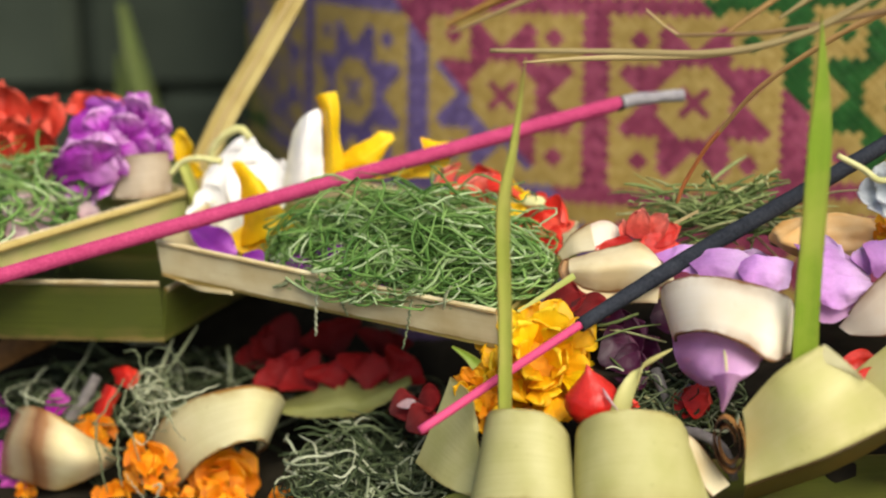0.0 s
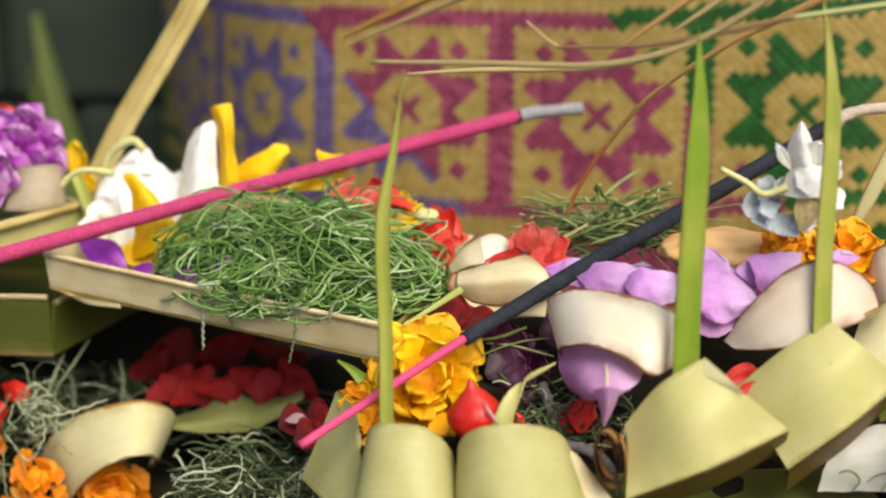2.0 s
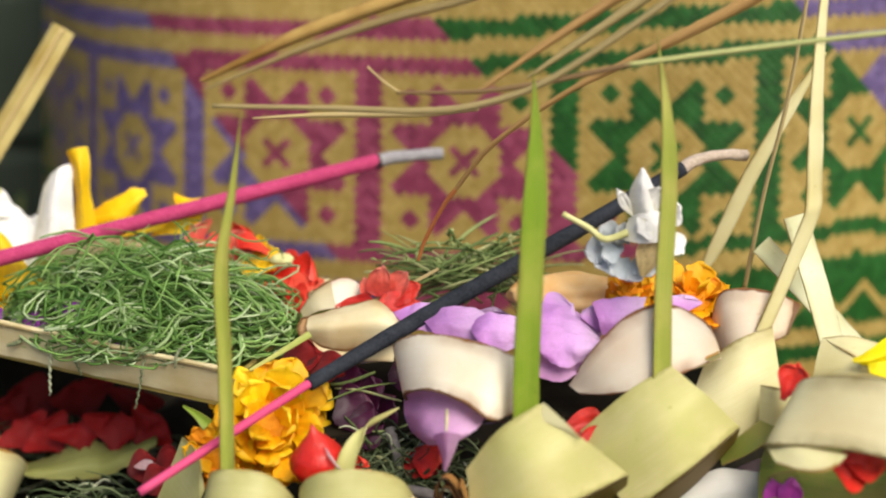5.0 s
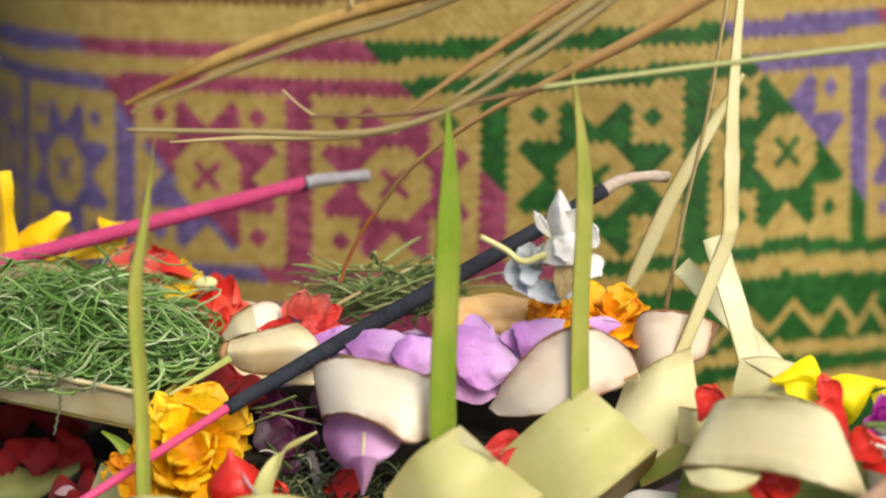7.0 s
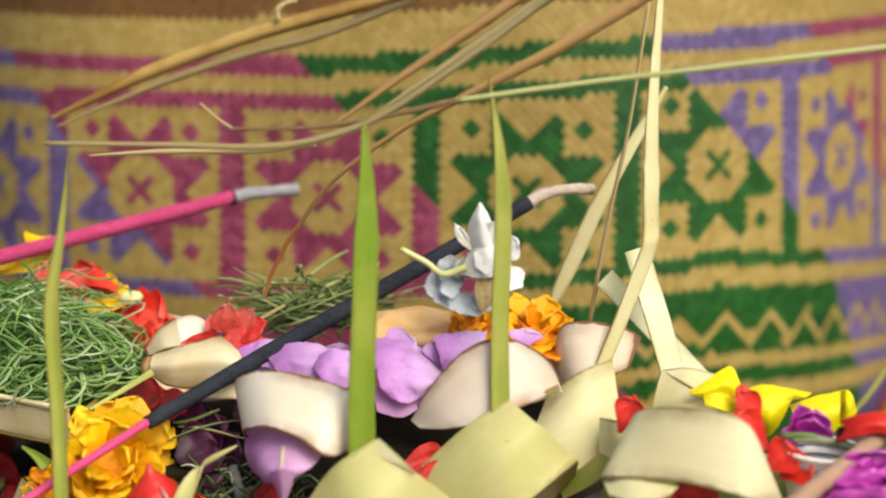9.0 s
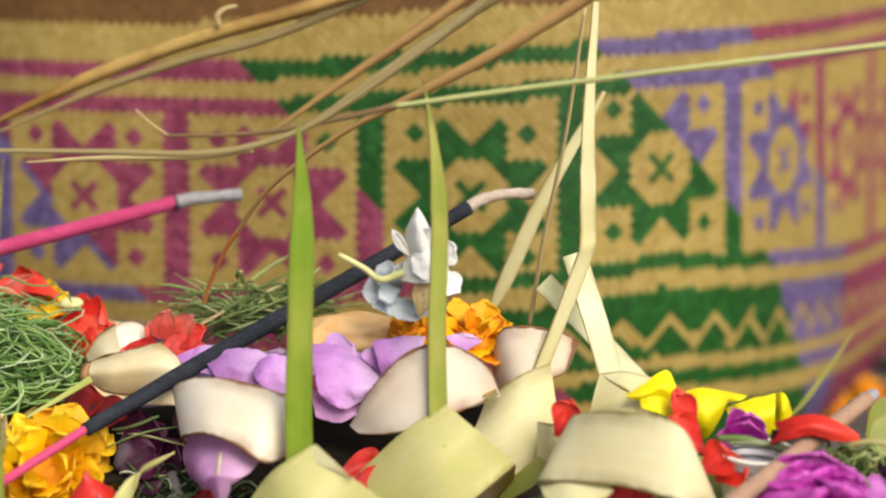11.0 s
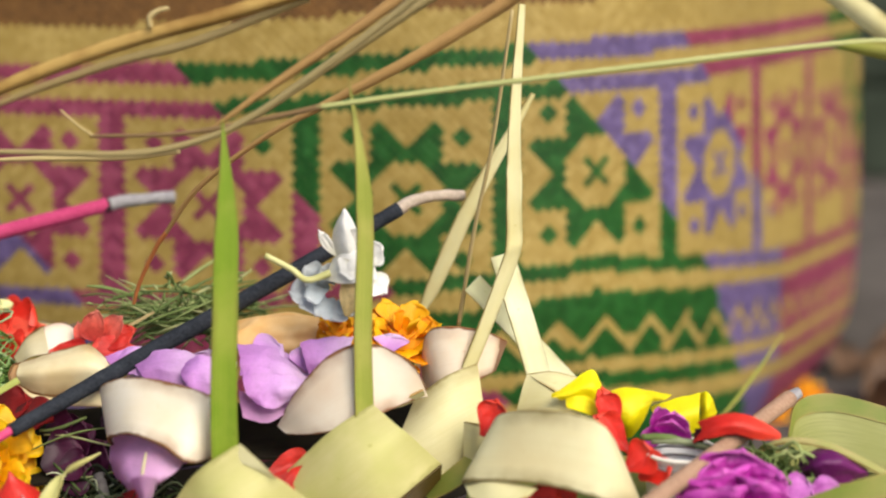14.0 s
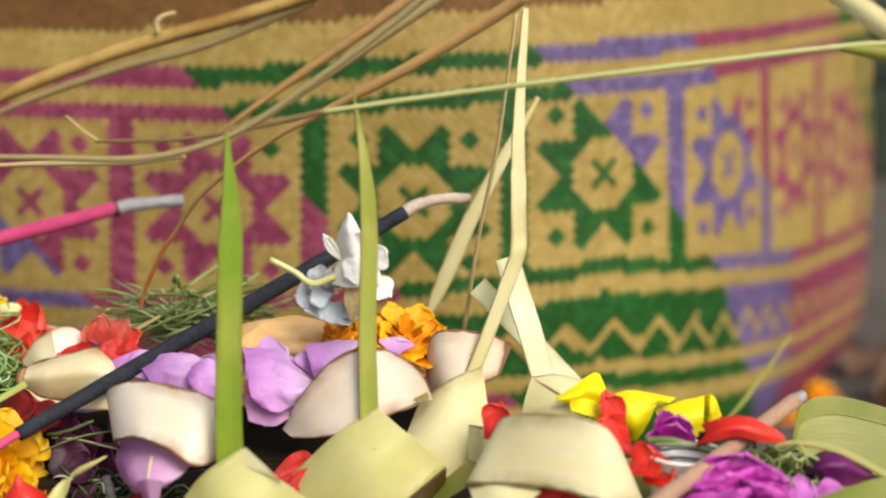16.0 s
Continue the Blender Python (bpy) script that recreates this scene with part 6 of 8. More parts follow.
for k, (b, t, w) in enumerate((((0.0301, 0.0060, 0.1073), (0.0219, 0.0020, 0.1154), 0.0085), ((0.0283, 0.0060, 0.1061), (0.0175, 0.0020, 0.1076), 0.0085), ((0.0290, 0.0050, 0.1051), (0.0209, 0.0010, 0.1029), 0.0080), ((0.0317, 0.0040, 0.1046), (0.0254, 0.0000, 0.1007), 0.0085), ((0.0338, 0.0040, 0.1046), (0.0306, 0.0000, 0.0985), 0.0085), ((0.0355, 0.0040, 0.1060), (0.0375, 0.0000, 0.0999), 0.0085), ((0.0318, 0.0060, 0.1088), (0.0271, 0.0020, 0.1150), 0.0070), ((0.0350, 0.0060, 0.1034), (0.0348, 0.0020, 0.0987), 0.0080), ((0.0296, 0.0020, 0.1080), (0.0229, -0.0020, 0.1061), 0.0060))):
    put(fl, PALE_BLUE, b, t, w, (0.15 * math.sin(k * 2.4), -0.85, 0.45), curl=0.05, cup=0.12, ruffle=0.07, shape=0.72, seed=k + 240, label="pale blue-grey petal", crumple=0.06)
part("stem", tube([(0.0108, -0.0010, 0.1196), (0.0185, -0.0020, 0.1156), (0.0235, -0.0030, 0.1123), (0.0304, -0.0020, 0.1142)], [0.0009, 0.0010, 0.0012], 20, 8), BUD, fl, "pale green stem")
put(fl, BRACT, (0.0352, -0.0020, 0.1005), (0.0384, 0.0000, 0.1130), .0075, cup=0.3, name="bract", label="tan withered bract", seed=250)
marigold((0.0530, 0.0240, 0.0841), 0.0162, (0.1, -0.30, 0.95), (ORANGE, DEEP_ORANGE, ORANGE), 46, "bright orange marigold behind a cream loop", 31, 0.50, 1.15)
marigold((0.0330, 0.0170, 0.0893), 0.0095, (-0.2, -0.5, 0.8), (DEEP_ORANGE, ORANGE), 30, "small orange marigold beside the biscuit", 32)
marigold((-0.0792, 0.0025, 0.0488), 0.0205, (0.1, -0.80, 0.55), (ORANGE, AMBER, ORANGE), 64, "ruffled golden marigold behind the folded strips", 33, 0.75, 1.05)
marigold((-0.0946, -0.0040, 0.0417), 0.0105, (-0.2, -0.85, 0.3), (ORANGE, DEEP_ORANGE), 34, "small drooping golden marigold beside the blade", 34)
fl = thing("red_bud", "glossy red bud with a highlight laid on as a pale streak", "flower", (-0.0624, -0.0220, 0.0416))
part("bud", tube([(-0.0612, -0.0236, 0.0415), (-0.0613, -0.0238, 0.0432), (-0.0615, -0.0240, 0.0460), (-0.0618, -0.0240, 0.0490), (-0.0621, -0.0240, 0.0520), (-0.0626, -0.0240, 0.0550), (-0.0631, -0.0240, 0.0578), (-0.0635, -0.0240, 0.0604)], [0.0012, 0.0052, 0.0078, 0.0083, 0.0072, 0.0046, 0.0018, 0.0003], 36, 20, rough=0.10), GLOSSY_RED, fl)
# thin pale tube that stands in for the bud's highlight
part("streak", tube([(-0.0589, -0.0302, 0.0555), (-0.0574, -0.0318, 0.0533), (-0.0559, -0.0318, 0.0509), (-0.0543, -0.0305, 0.0486)], [0.0002, 0.0005, 0.0004, 0.0002], 20, 6, rough=0.4), PINK_PALE, fl, "highlight modelled as a pale pink streak")
# the darkest reds and violets here carry the gap's shade in their colour
for k, (b, t, w, m) in enumerate((((-0.0545, -0.0120, 0.0386), (-0.0476, -0.0120, 0.0434), .012, RED), ((-0.0368, -0.0040, 0.0432), (-0.0282, -0.0080, 0.0393), .013, RED), ((-0.0351, -0.0080, 0.0373), (-0.0261, -0.0020, 0.0426), .010, SHADED_RED), ((-0.0598, 0.0040, 0.0513), (-0.0472, 0.0080, 0.0548), .018, SHADED_VIOLET), ((-0.0562, 0.0020, 0.0483), (-0.0436, 0.0040, 0.0496), .016, SHADED_VIOLET), ((-0.0780, 0.0160, 0.0662), (-0.0634, 0.0160, 0.0692), .012, SHADED_RED), ((-0.0689, 0.0140, 0.0670), (-0.0562, 0.0100, 0.0646), .012, SHADED_RED), ((-0.0187, -0.0120, 0.0577), (-0.0097, -0.0060, 0.0630), .010, PURPLE), ((-0.0298, 0.0020, 0.0600), (-0.0177, 0.0000, 0.0608), .016, SHADED_VIOLET),
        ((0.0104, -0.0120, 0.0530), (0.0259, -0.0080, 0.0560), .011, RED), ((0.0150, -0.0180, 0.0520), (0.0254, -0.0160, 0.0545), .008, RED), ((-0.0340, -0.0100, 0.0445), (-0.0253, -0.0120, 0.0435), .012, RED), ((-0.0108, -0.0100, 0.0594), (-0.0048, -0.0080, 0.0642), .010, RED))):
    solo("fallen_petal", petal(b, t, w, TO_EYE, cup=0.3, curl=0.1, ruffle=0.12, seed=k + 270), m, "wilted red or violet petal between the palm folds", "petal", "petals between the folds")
for pts in ((((-0.0419, 0.0020, 0.0494)), ((-0.0394, -0.0040, 0.0432)), ((-0.0382, -0.0080, 0.0334))), (((-0.0364, -0.0160, 0.0364)), ((-0.0290, -0.0200, 0.0367)), ((-0.0220, -0.0240, 0.0330)), ((-0.0189, -0.0260, 0.0247))), (((-0.0367, -0.0040, 0.0394)), ((-0.0323, -0.0020, 0.0444)), ((-0.0288, -0.0020, 0.0445)))):
    solo("twig", tube(pts, [0.0019, 0.0015], 20, 8, rough=0.3), TWIG, "grey withered twig between the palm folds", "twig", "twigs")

strands("dried_stalks", [[tuple(Vector(a).lerp(Vector(b), f) + Vector((0, 0, 0.0015 * math.sin(3 * f + k)))) for f in np.linspace(0, 1, 9)] for k, (a, b) in enumerate((((-0.0634, 0.0060, 0.0563), (-0.0401, 0.0080, 0.0625)), ((-0.0598, 0.0100, 0.0588), (-0.0384, 0.0060, 0.0585)), ((-0.0562, 0.0040, 0.0514), (-0.0439, -0.0040, 0.0450)), ((-0.0473, 0.0000, 0.0492), (-0.0348, 0.0040, 0.0517)), ((-0.0616, 0.0120, 0.0619), (-0.0471, 0.0140, 0.0633)), ((-0.0332, -0.0060, 0.0327), (-0.0191, -0.0020, 0.0427)), ((-0.0456, -0.0040, 0.0431), (-0.0282, -0.0100, 0.0325)), ((-0.0313, 0.0000, 0.0437), (-0.0244, -0.0060, 0.0328))))], 0.0006, [OLIVE_GRASS], "few dried olive stalks in the shade between folds", "dried stalks", 5)

# dim violet petals filling the gap, shade included in their colour
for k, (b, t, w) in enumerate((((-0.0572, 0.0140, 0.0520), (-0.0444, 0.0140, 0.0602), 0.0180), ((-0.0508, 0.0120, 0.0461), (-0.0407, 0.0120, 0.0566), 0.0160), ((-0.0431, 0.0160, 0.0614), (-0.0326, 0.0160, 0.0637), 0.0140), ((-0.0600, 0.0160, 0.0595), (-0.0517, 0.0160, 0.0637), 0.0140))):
    solo("fallen_petal", petal(b, t, w, TO_EYE, cup=0.3, curl=0.1, ruffle=0.12, seed=k + 740), SHADED_VIOLET, "wilted violet petal between the palm folds, its shade put into the colour", "petal", "petals between the folds")
strands("dried_shreds", mound_lines((-0.0400, -0.0010, 0.0360), (0.024, 0.012, 0.010), 150, 24, (0.010, 0.026), 0.004, 1.0, 0.3), 0.00042, [DRY_GRASS], "few withered grey-green shreds between the folds", "dried leaf", 4)
solo("leaf_scrap", ribbon([(-0.0980, -0.0040, 0.0523), (-0.1017, -0.0020, 0.0549), (-0.1063, 0.0000, 0.0572)], 0.0022, (0.5, 0.4, 0.8), 14, 5, 0.4, 0.0005, lambda f: 1 - 0.8 * f), BLADE_LEAF, "small bright green leaf scrap beside the marigold", "leaf scrap")
solo("fallen_petal", petal((-0.1270, 0.0180, 0.0297), (-0.1200, 0.0170, 0.0312), .0035, TO_EYE, cup=0.3, seed=327), PINK_PALE, "narrow pale pink petal among red ones", "petal")
# ---- nest of withered shreds with rolled strips ----
rl = thing("palm_leaf_offering", "withered offering with rolled cream palm strips on dry shreds", "offering", (-0.2061, 0.0360, -0.0095))
rows = [[(-0.2219, 0.0640, -0.0087), (-0.2224, 0.0500, -0.0027), (-0.2140, 0.0390, 0.0142), (-0.2011, 0.0330, 0.0247), (-0.1878, 0.0290, 0.0302), (-0.1777, 0.0290, 0.0318), (-0.1710, 0.0340, 0.0275), (-0.1714, 0.0460, 0.0188), (-0.1791, 0.0600, 0.0109)],
                   [(-0.2180, 0.0600, -0.0300), (-0.2131, 0.0460, -0.0177), (-0.2069, 0.0360, -0.0076), (-0.1980, 0.0290, 0.0032), (-0.1874, 0.0250, 0.0108), (-0.1794, 0.0250, 0.0134), (-0.1763, 0.0300, 0.0111), (-0.1774, 0.0400, 0.0048), (-0.1834, 0.0500, -0.0022)]]
lp = part("loop", loft(rows, 44, 12, straight=True), STRAW_LEAF, rl, "rolled cream strip round an orange marigold")
for row in (rows[0], rows[-1]):
    part("browned_edge", tube(row, [0.00038], 50, 6, rough=0.3), EDGE_BROWN, lp)
part("loop", loft([[(-0.2749, 0.0600, 0.0080), (-0.2695, 0.0480, 0.0142), (-0.2596, 0.0360, 0.0201), (-0.2503, 0.0300, 0.0198), (-0.2417, 0.0300, 0.0131), (-0.2353, 0.0360, 0.0051), (-0.2351, 0.0480, -0.0047)],
                   [(-0.2797, 0.0580, -0.0038), (-0.2743, 0.0440, 0.0030), (-0.2607, 0.0290, 0.0089), (-0.2487, 0.0220, 0.0085), (-0.2390, 0.0230, 0.0065), (-0.2350, 0.0330, 0.0016), (-0.2349, 0.0480, -0.0052)],
                   [(-0.2831, 0.0580, -0.0156), (-0.2779, 0.0460, -0.0105), (-0.2637, 0.0340, -0.0080), (-0.2516, 0.0280, -0.0081), (-0.2430, 0.0290, -0.0053), (-0.2377, 0.0360, -0.0044), (-0.2352, 0.0480, -0.0056)]], 40, 14), SCORCHED_ROLL, rl, "rolled cream strip with a scorched end")
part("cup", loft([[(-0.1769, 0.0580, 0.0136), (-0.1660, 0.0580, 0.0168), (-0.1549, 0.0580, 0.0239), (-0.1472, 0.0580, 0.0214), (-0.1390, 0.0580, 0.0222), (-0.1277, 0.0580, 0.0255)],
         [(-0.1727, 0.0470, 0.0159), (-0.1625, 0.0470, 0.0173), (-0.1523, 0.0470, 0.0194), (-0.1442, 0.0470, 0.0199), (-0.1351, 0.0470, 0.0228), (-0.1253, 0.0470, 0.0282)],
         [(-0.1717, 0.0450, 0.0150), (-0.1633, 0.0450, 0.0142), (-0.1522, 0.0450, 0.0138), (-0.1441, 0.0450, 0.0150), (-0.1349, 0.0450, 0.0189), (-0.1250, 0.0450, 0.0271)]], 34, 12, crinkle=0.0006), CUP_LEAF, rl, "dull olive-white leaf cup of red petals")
# front row in the lit garnet, the rows behind in the shade-darkened red
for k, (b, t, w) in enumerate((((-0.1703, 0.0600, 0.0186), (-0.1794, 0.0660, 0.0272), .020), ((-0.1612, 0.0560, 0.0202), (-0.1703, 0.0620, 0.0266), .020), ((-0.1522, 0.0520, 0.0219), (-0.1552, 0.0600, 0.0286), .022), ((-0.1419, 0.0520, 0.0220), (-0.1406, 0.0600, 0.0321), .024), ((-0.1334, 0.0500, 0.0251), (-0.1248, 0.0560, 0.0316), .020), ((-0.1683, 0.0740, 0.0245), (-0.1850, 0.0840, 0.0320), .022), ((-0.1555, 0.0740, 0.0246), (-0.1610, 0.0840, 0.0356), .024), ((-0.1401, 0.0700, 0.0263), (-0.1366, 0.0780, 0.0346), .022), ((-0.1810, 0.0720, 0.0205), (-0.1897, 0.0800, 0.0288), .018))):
    solo("fallen_petal", petal(b, t, w, TO_EYE, cup=0.35, curl=0.15, ruffle=0.16, shape=0.72, seed=k + 300), GARNET if k < 5 else SHADED_RED, "deep red crumpled petal under the tray, shade in its colour at the back", "petal", "red petals under the tray")
# shade beside the incense foot is in the petal colour
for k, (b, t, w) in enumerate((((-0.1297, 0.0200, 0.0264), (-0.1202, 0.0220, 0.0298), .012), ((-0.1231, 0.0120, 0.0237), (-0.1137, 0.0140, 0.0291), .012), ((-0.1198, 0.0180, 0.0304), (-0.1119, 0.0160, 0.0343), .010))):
    solo("fallen_petal", petal(b, t, w, TO_EYE, cup=0.3, ruffle=0.12, seed=k + 320), SHADED_RED, "deep red petal near the incense foot, shade in its colour", "petal", "red petals under the tray")
solo("fallen_petal", loft([[(-0.2365, 0.0480, 0.0244), (-0.2324, 0.0440, 0.0243), (-0.2311, 0.0470, 0.0209)],
         [(-0.2398, 0.0450, 0.0185), (-0.2345, 0.0400, 0.0189), (-0.2330, 0.0440, 0.0160)],
         [(-0.2420, 0.0430, 0.0126), (-0.2376, 0.0390, 0.0125), (-0.2353, 0.0420, 0.0115)]], 18, 14, 0.0003, 0.0004, 0.0004, 331, crinkle=0.0006), RED, "rolled red petal on the dry shreds", "petal")
solo("fallen_petal", loft([[(-0.2360, 0.0540, 0.0280), (-0.2298, 0.0520, 0.0297), (-0.2249, 0.0530, 0.0266)],
         [(-0.2340, 0.0510, 0.0259), (-0.2279, 0.0480, 0.0276), (-0.2246, 0.0500, 0.0242)],
         [(-0.2335, 0.0500, 0.0232), (-0.2287, 0.0480, 0.0228), (-0.2258, 0.0490, 0.0211)]], 18, 12, 0.0003, 0.0003, 0.0006, 332, crinkle=0.0008), RED, "red petal on the dry shreds", "petal")
solo("fallen_petal", petal((-0.2609, 0.0500, 0.0134), (-0.2518, 0.0520, 0.0165), .010, TO_EYE, cup=0.4, ruffle=0.1, seed=333), MAGENTA, "magenta petal on the dry shreds", "petal")
solo("twig", tube([(-0.2506, 0.0440, 0.0115), (-0.2450, 0.0480, 0.0188), (-0.2410, 0.0520, 0.0261)], [0.0024, 0.0020], 16, 8, rough=0.25), TWIG, "grey withered twig on the dry shreds", "twig", "twigs")
for k, (c, r, ax, n, lab) in enumerate((((-0.1936, 0.0410, -0.0079), 0.0118, (0.2, -0.9, 0.25), 24, "orange marigold inside a rolled cream strip"), ((-0.2162, 0.0280, 0.0027), 0.0098, (0.0, -0.8, 0.4), 18, "withered orange marigold under dry tendrils"), ((-0.2387, 0.0400, 0.0084), 0.0075, (0.0, -0.8, 0.4), 14, "small orange marigold beside a rolled strip"), ((-0.2278, 0.0280, -0.0117), 0.0090, (0.0, -0.8, 0.5), 16, "small orange marigold under dry tendrils"), ((-0.2110, 0.0300, -0.0134), 0.0080, (0.1, -0.8, 0.5), 14, "small orange marigold under dry tendrils"), ((-0.1896, 0.0260, -0.0114), 0.0090, (0.0, -0.8, 0.5), 14, "small orange marigold on dry shreds"), ((-0.1694, 0.0260, -0.0101), 0.0050, (0.0, -0.8, 0.5), 12, "small orange marigold on dry shreds"), ((-0.2661, 0.0360, -0.0152), 0.0050, (0.0, -0.8, 0.5), 12, "small orange marigold under a rolled strip"))):
    marigold(c, r, ax, (BURNT_ORANGE, DEEP_ORANGE), n + 2, lab, 35 + k, 0.8, 1.6 if k else 2.1)
for k, (b, t, w) in enumerate((((-0.2766, 0.0460, -0.0132), (-0.2815, 0.0500, 0.0007), .014), ((-0.2714, 0.0400, -0.0217), (-0.2754, 0.0420, -0.0114), .014), ((-0.2808, 0.0580, 0.0155), (-0.2835, 0.0560, 0.0027), .012))):
    solo("fallen_petal", petal(b, t, w, TO_EYE, cup=0.3, ruffle=0.1, seed=k + 340), MAGENTA, "magenta petal beside a rolled strip", "petal", "magenta petals")
k0 = (-0.2157, 0.0340, 0.0275)
lines = mound_lines((k0[0], k0[1], k0[2] - 0.005), (0.005, 0.004, 0.007), 34, 51, (0.012, 0.03), 0.002, 3.5, 0.3)
rs = np.random.RandomState(52)
for pts in ((((-0.2236, 0.0300, 0.0333)), ((-0.2294, 0.0260, 0.0245)), ((-0.2333, 0.0240, 0.0181)), ((-0.2324, 0.0220, 0.0071)), ((-0.2308, 0.0220, -0.0062))),
            (((-0.2221, 0.0320, 0.0315)), ((-0.2197, 0.0280, 0.0272)), ((-0.2249, 0.0250, 0.0208)), ((-0.2202, 0.0230, 0.0147)), ((-0.2187, 0.0220, 0.0069)), ((-0.2181, 0.0220, -0.0003)), ((-0.2167, 0.0220, -0.0087))),
            (((-0.2250, 0.0250, 0.0203)), ((-0.2176, 0.0230, 0.0118)), ((-0.2120, 0.0240, 0.0184)), ((-0.2120, 0.0280, 0.0229))),
            (((-0.2108, 0.0280, 0.0251)), ((-0.2075, 0.0240, 0.0225)), ((-0.2044, 0.0220, 0.0175)), ((-0.2014, 0.0220, 0.0140))),
            (((-0.2179, 0.0360, 0.0335)), ((-0.2172, 0.0380, 0.0395)), ((-0.2115, 0.0360, 0.0430)), ((-0.2052, 0.0340, 0.0390)), ((-0.2023, 0.0340, 0.0340)), ((-0.2035, 0.0360, 0.0265))),
            (((-0.2202, 0.0380, 0.0318)), ((-0.2211, 0.0400, 0.0375)), ((-0.2230, 0.0400, 0.0404)), ((-0.2273, 0.0420, 0.0388))),
            (((-0.2148, 0.0260, 0.0262)), ((-0.2030, 0.0280, 0.0275)), ((-0.1910, 0.0320, 0.0309))),
            (((-0.2261, 0.0240, 0.0153)), ((-0.2258, 0.0220, 0.0034)), ((-0.2250, 0.0220, -0.0039))),
            (((-0.2238, 0.0220, 0.0015)), ((-0.2197, 0.0200, -0.0035)), ((-0.2157, 0.0200, -0.0088))),
            (((-0.2086, 0.0320, 0.0288)), ((-0.2023, 0.0300, 0.0250)), ((-0.2080, 0.0280, 0.0224)), ((-0.2065, 0.0260, 0.0186))),
            (((-0.2238, 0.0320, 0.0286)), ((-0.2254, 0.0300, 0.0230)), ((-0.2232, 0.0300, 0.0205)), ((-0.2261, 0.0300, 0.0196))),
            (((-0.2143, 0.0220, -0.0037)), ((-0.2106, 0.0200, -0.0018)), ((-0.2130, 0.0200, -0.0076)))):
    ln = np.array([tuple(q) for q in crv(pts, 64)])
    ln[:, 0] += 0.00022 * np.sin(np.arange(64) * 0.45 + rs.uniform(0, 6))
    ln[:, 2] += 0.0002 * np.sin(np.arange(64) * 0.57 + rs.uniform(0, 6))
    lines.append([tuple(q) for q in ln])
strands("withered_tendrils", lines, 0.00032, [FERN], "knot of withered curly tendrils over the rolled strips", "dried tendrils", 5, beads=0.3)
strands("dried_stalks", [[(-0.2197, 0.0500, 0.0217), (-0.2170, 0.0560, 0.0304), (-0.2141, 0.0600, 0.0377)], [(-0.2185, 0.0520, 0.0231), (-0.2110, 0.0580, 0.0333), (-0.2051, 0.0620, 0.0422)], [(-0.1950, 0.0620, 0.0174), (-0.1948, 0.0660, 0.0248), (-0.1966, 0.0700, 0.0318)]], 0.0007, [FERN], "stiff withered stalks above the tendrils", "dried stalks", 5)

# ---- right-hand offering with yellow, red and magenta petals ----
rt = thing("palm_leaf_offering", "offering of broad folded palm strip with yellow, red and magenta petals", "offering", (0.12, -0.03, 0.02))
rows = [[(0.0834, -0.0140, 0.0646), (0.0792, -0.0260, 0.0746), (0.0828, -0.0340, 0.0796), (0.0933, -0.0420, 0.0824), (0.1049, -0.0460, 0.0808), (0.1109, -0.0420, 0.0738), (0.1153, -0.0260, 0.0638)],
                   [(0.0790, -0.0160, 0.0591), (0.0724, -0.0320, 0.0675), (0.0780, -0.0420, 0.0725), (0.0916, -0.0500, 0.0744), (0.1064, -0.0530, 0.0722), (0.1142, -0.0460, 0.0658), (0.1190, -0.0300, 0.0563)],
                   [(0.0779, -0.0200, 0.0501), (0.0689, -0.0340, 0.0584), (0.0765, -0.0420, 0.0619), (0.0918, -0.0500, 0.0633), (0.1081, -0.0540, 0.0598), (0.1187, -0.0480, 0.0537), (0.1232, -0.0320, 0.0455)]]
lp = part("loop", loft(rows, 36, 12, straight=True), LOOP_GREY, rt, "broad pale strip folded into a loop")
for row in (rows[0], rows[-1]):
    part("browned_edge", tube(row, [0.00038], 50, 6, rough=0.3), EDGE_DULL, lp)
part("loop_inside", loft([[(0.0694, -0.0335, 0.0578), (0.0760, -0.0405, 0.0611), (0.0825, -0.0440, 0.0612), (0.0890, -0.0470, 0.0608)], [(0.0704, -0.0430, 0.0566), (0.0760, -0.0525, 0.0580), (0.0812, -0.0550, 0.0592), (0.0850, -0.0530, 0.0604)]], 18, 6), STRAW_LEAF, rt, "peach inner side of the loop")
part("loop_inside", loft([[(0.0930, 0.0030, 0.0793), (0.0996, -0.0010, 0.0813), (0.1068, -0.0050, 0.0802)], [(0.0932, 0.0015, 0.0790), (0.0980, -0.0065, 0.0777), (0.1031, -0.0120, 0.0750)]], 16, 6), STRAW_LEAF, rt, "yellowish inner side of a folded strip")
part("fold", loft([[(0.0921, 0.0040, 0.0794), (0.0997, 0.0000, 0.0812), (0.1089, -0.0040, 0.0797)], [(0.0901, 0.0000, 0.0755), (0.0981, -0.0060, 0.0772), (0.1072, -0.0100, 0.0765)], [(0.0877, -0.0060, 0.0692), (0.0954, -0.0140, 0.0717), (0.1056, -0.0160, 0.0704)]], 18, 10), PALE_STRIP, rt)
part("plate", loft([[(0.065, -0.050, 0.040), (0.13, -0.060, 0.036), (0.23, -0.055, 0.040)], [(0.07, -0.02, 0.046), (0.13, -0.025, 0.044), (0.23, -0.02, 0.048)], [(0.08, 0.01, 0.052), (0.14, 0.01, 0.050), (0.23, 0.01, 0.054)]], 16, 10, thick=0.0012), TRAY_GREEN, rt)
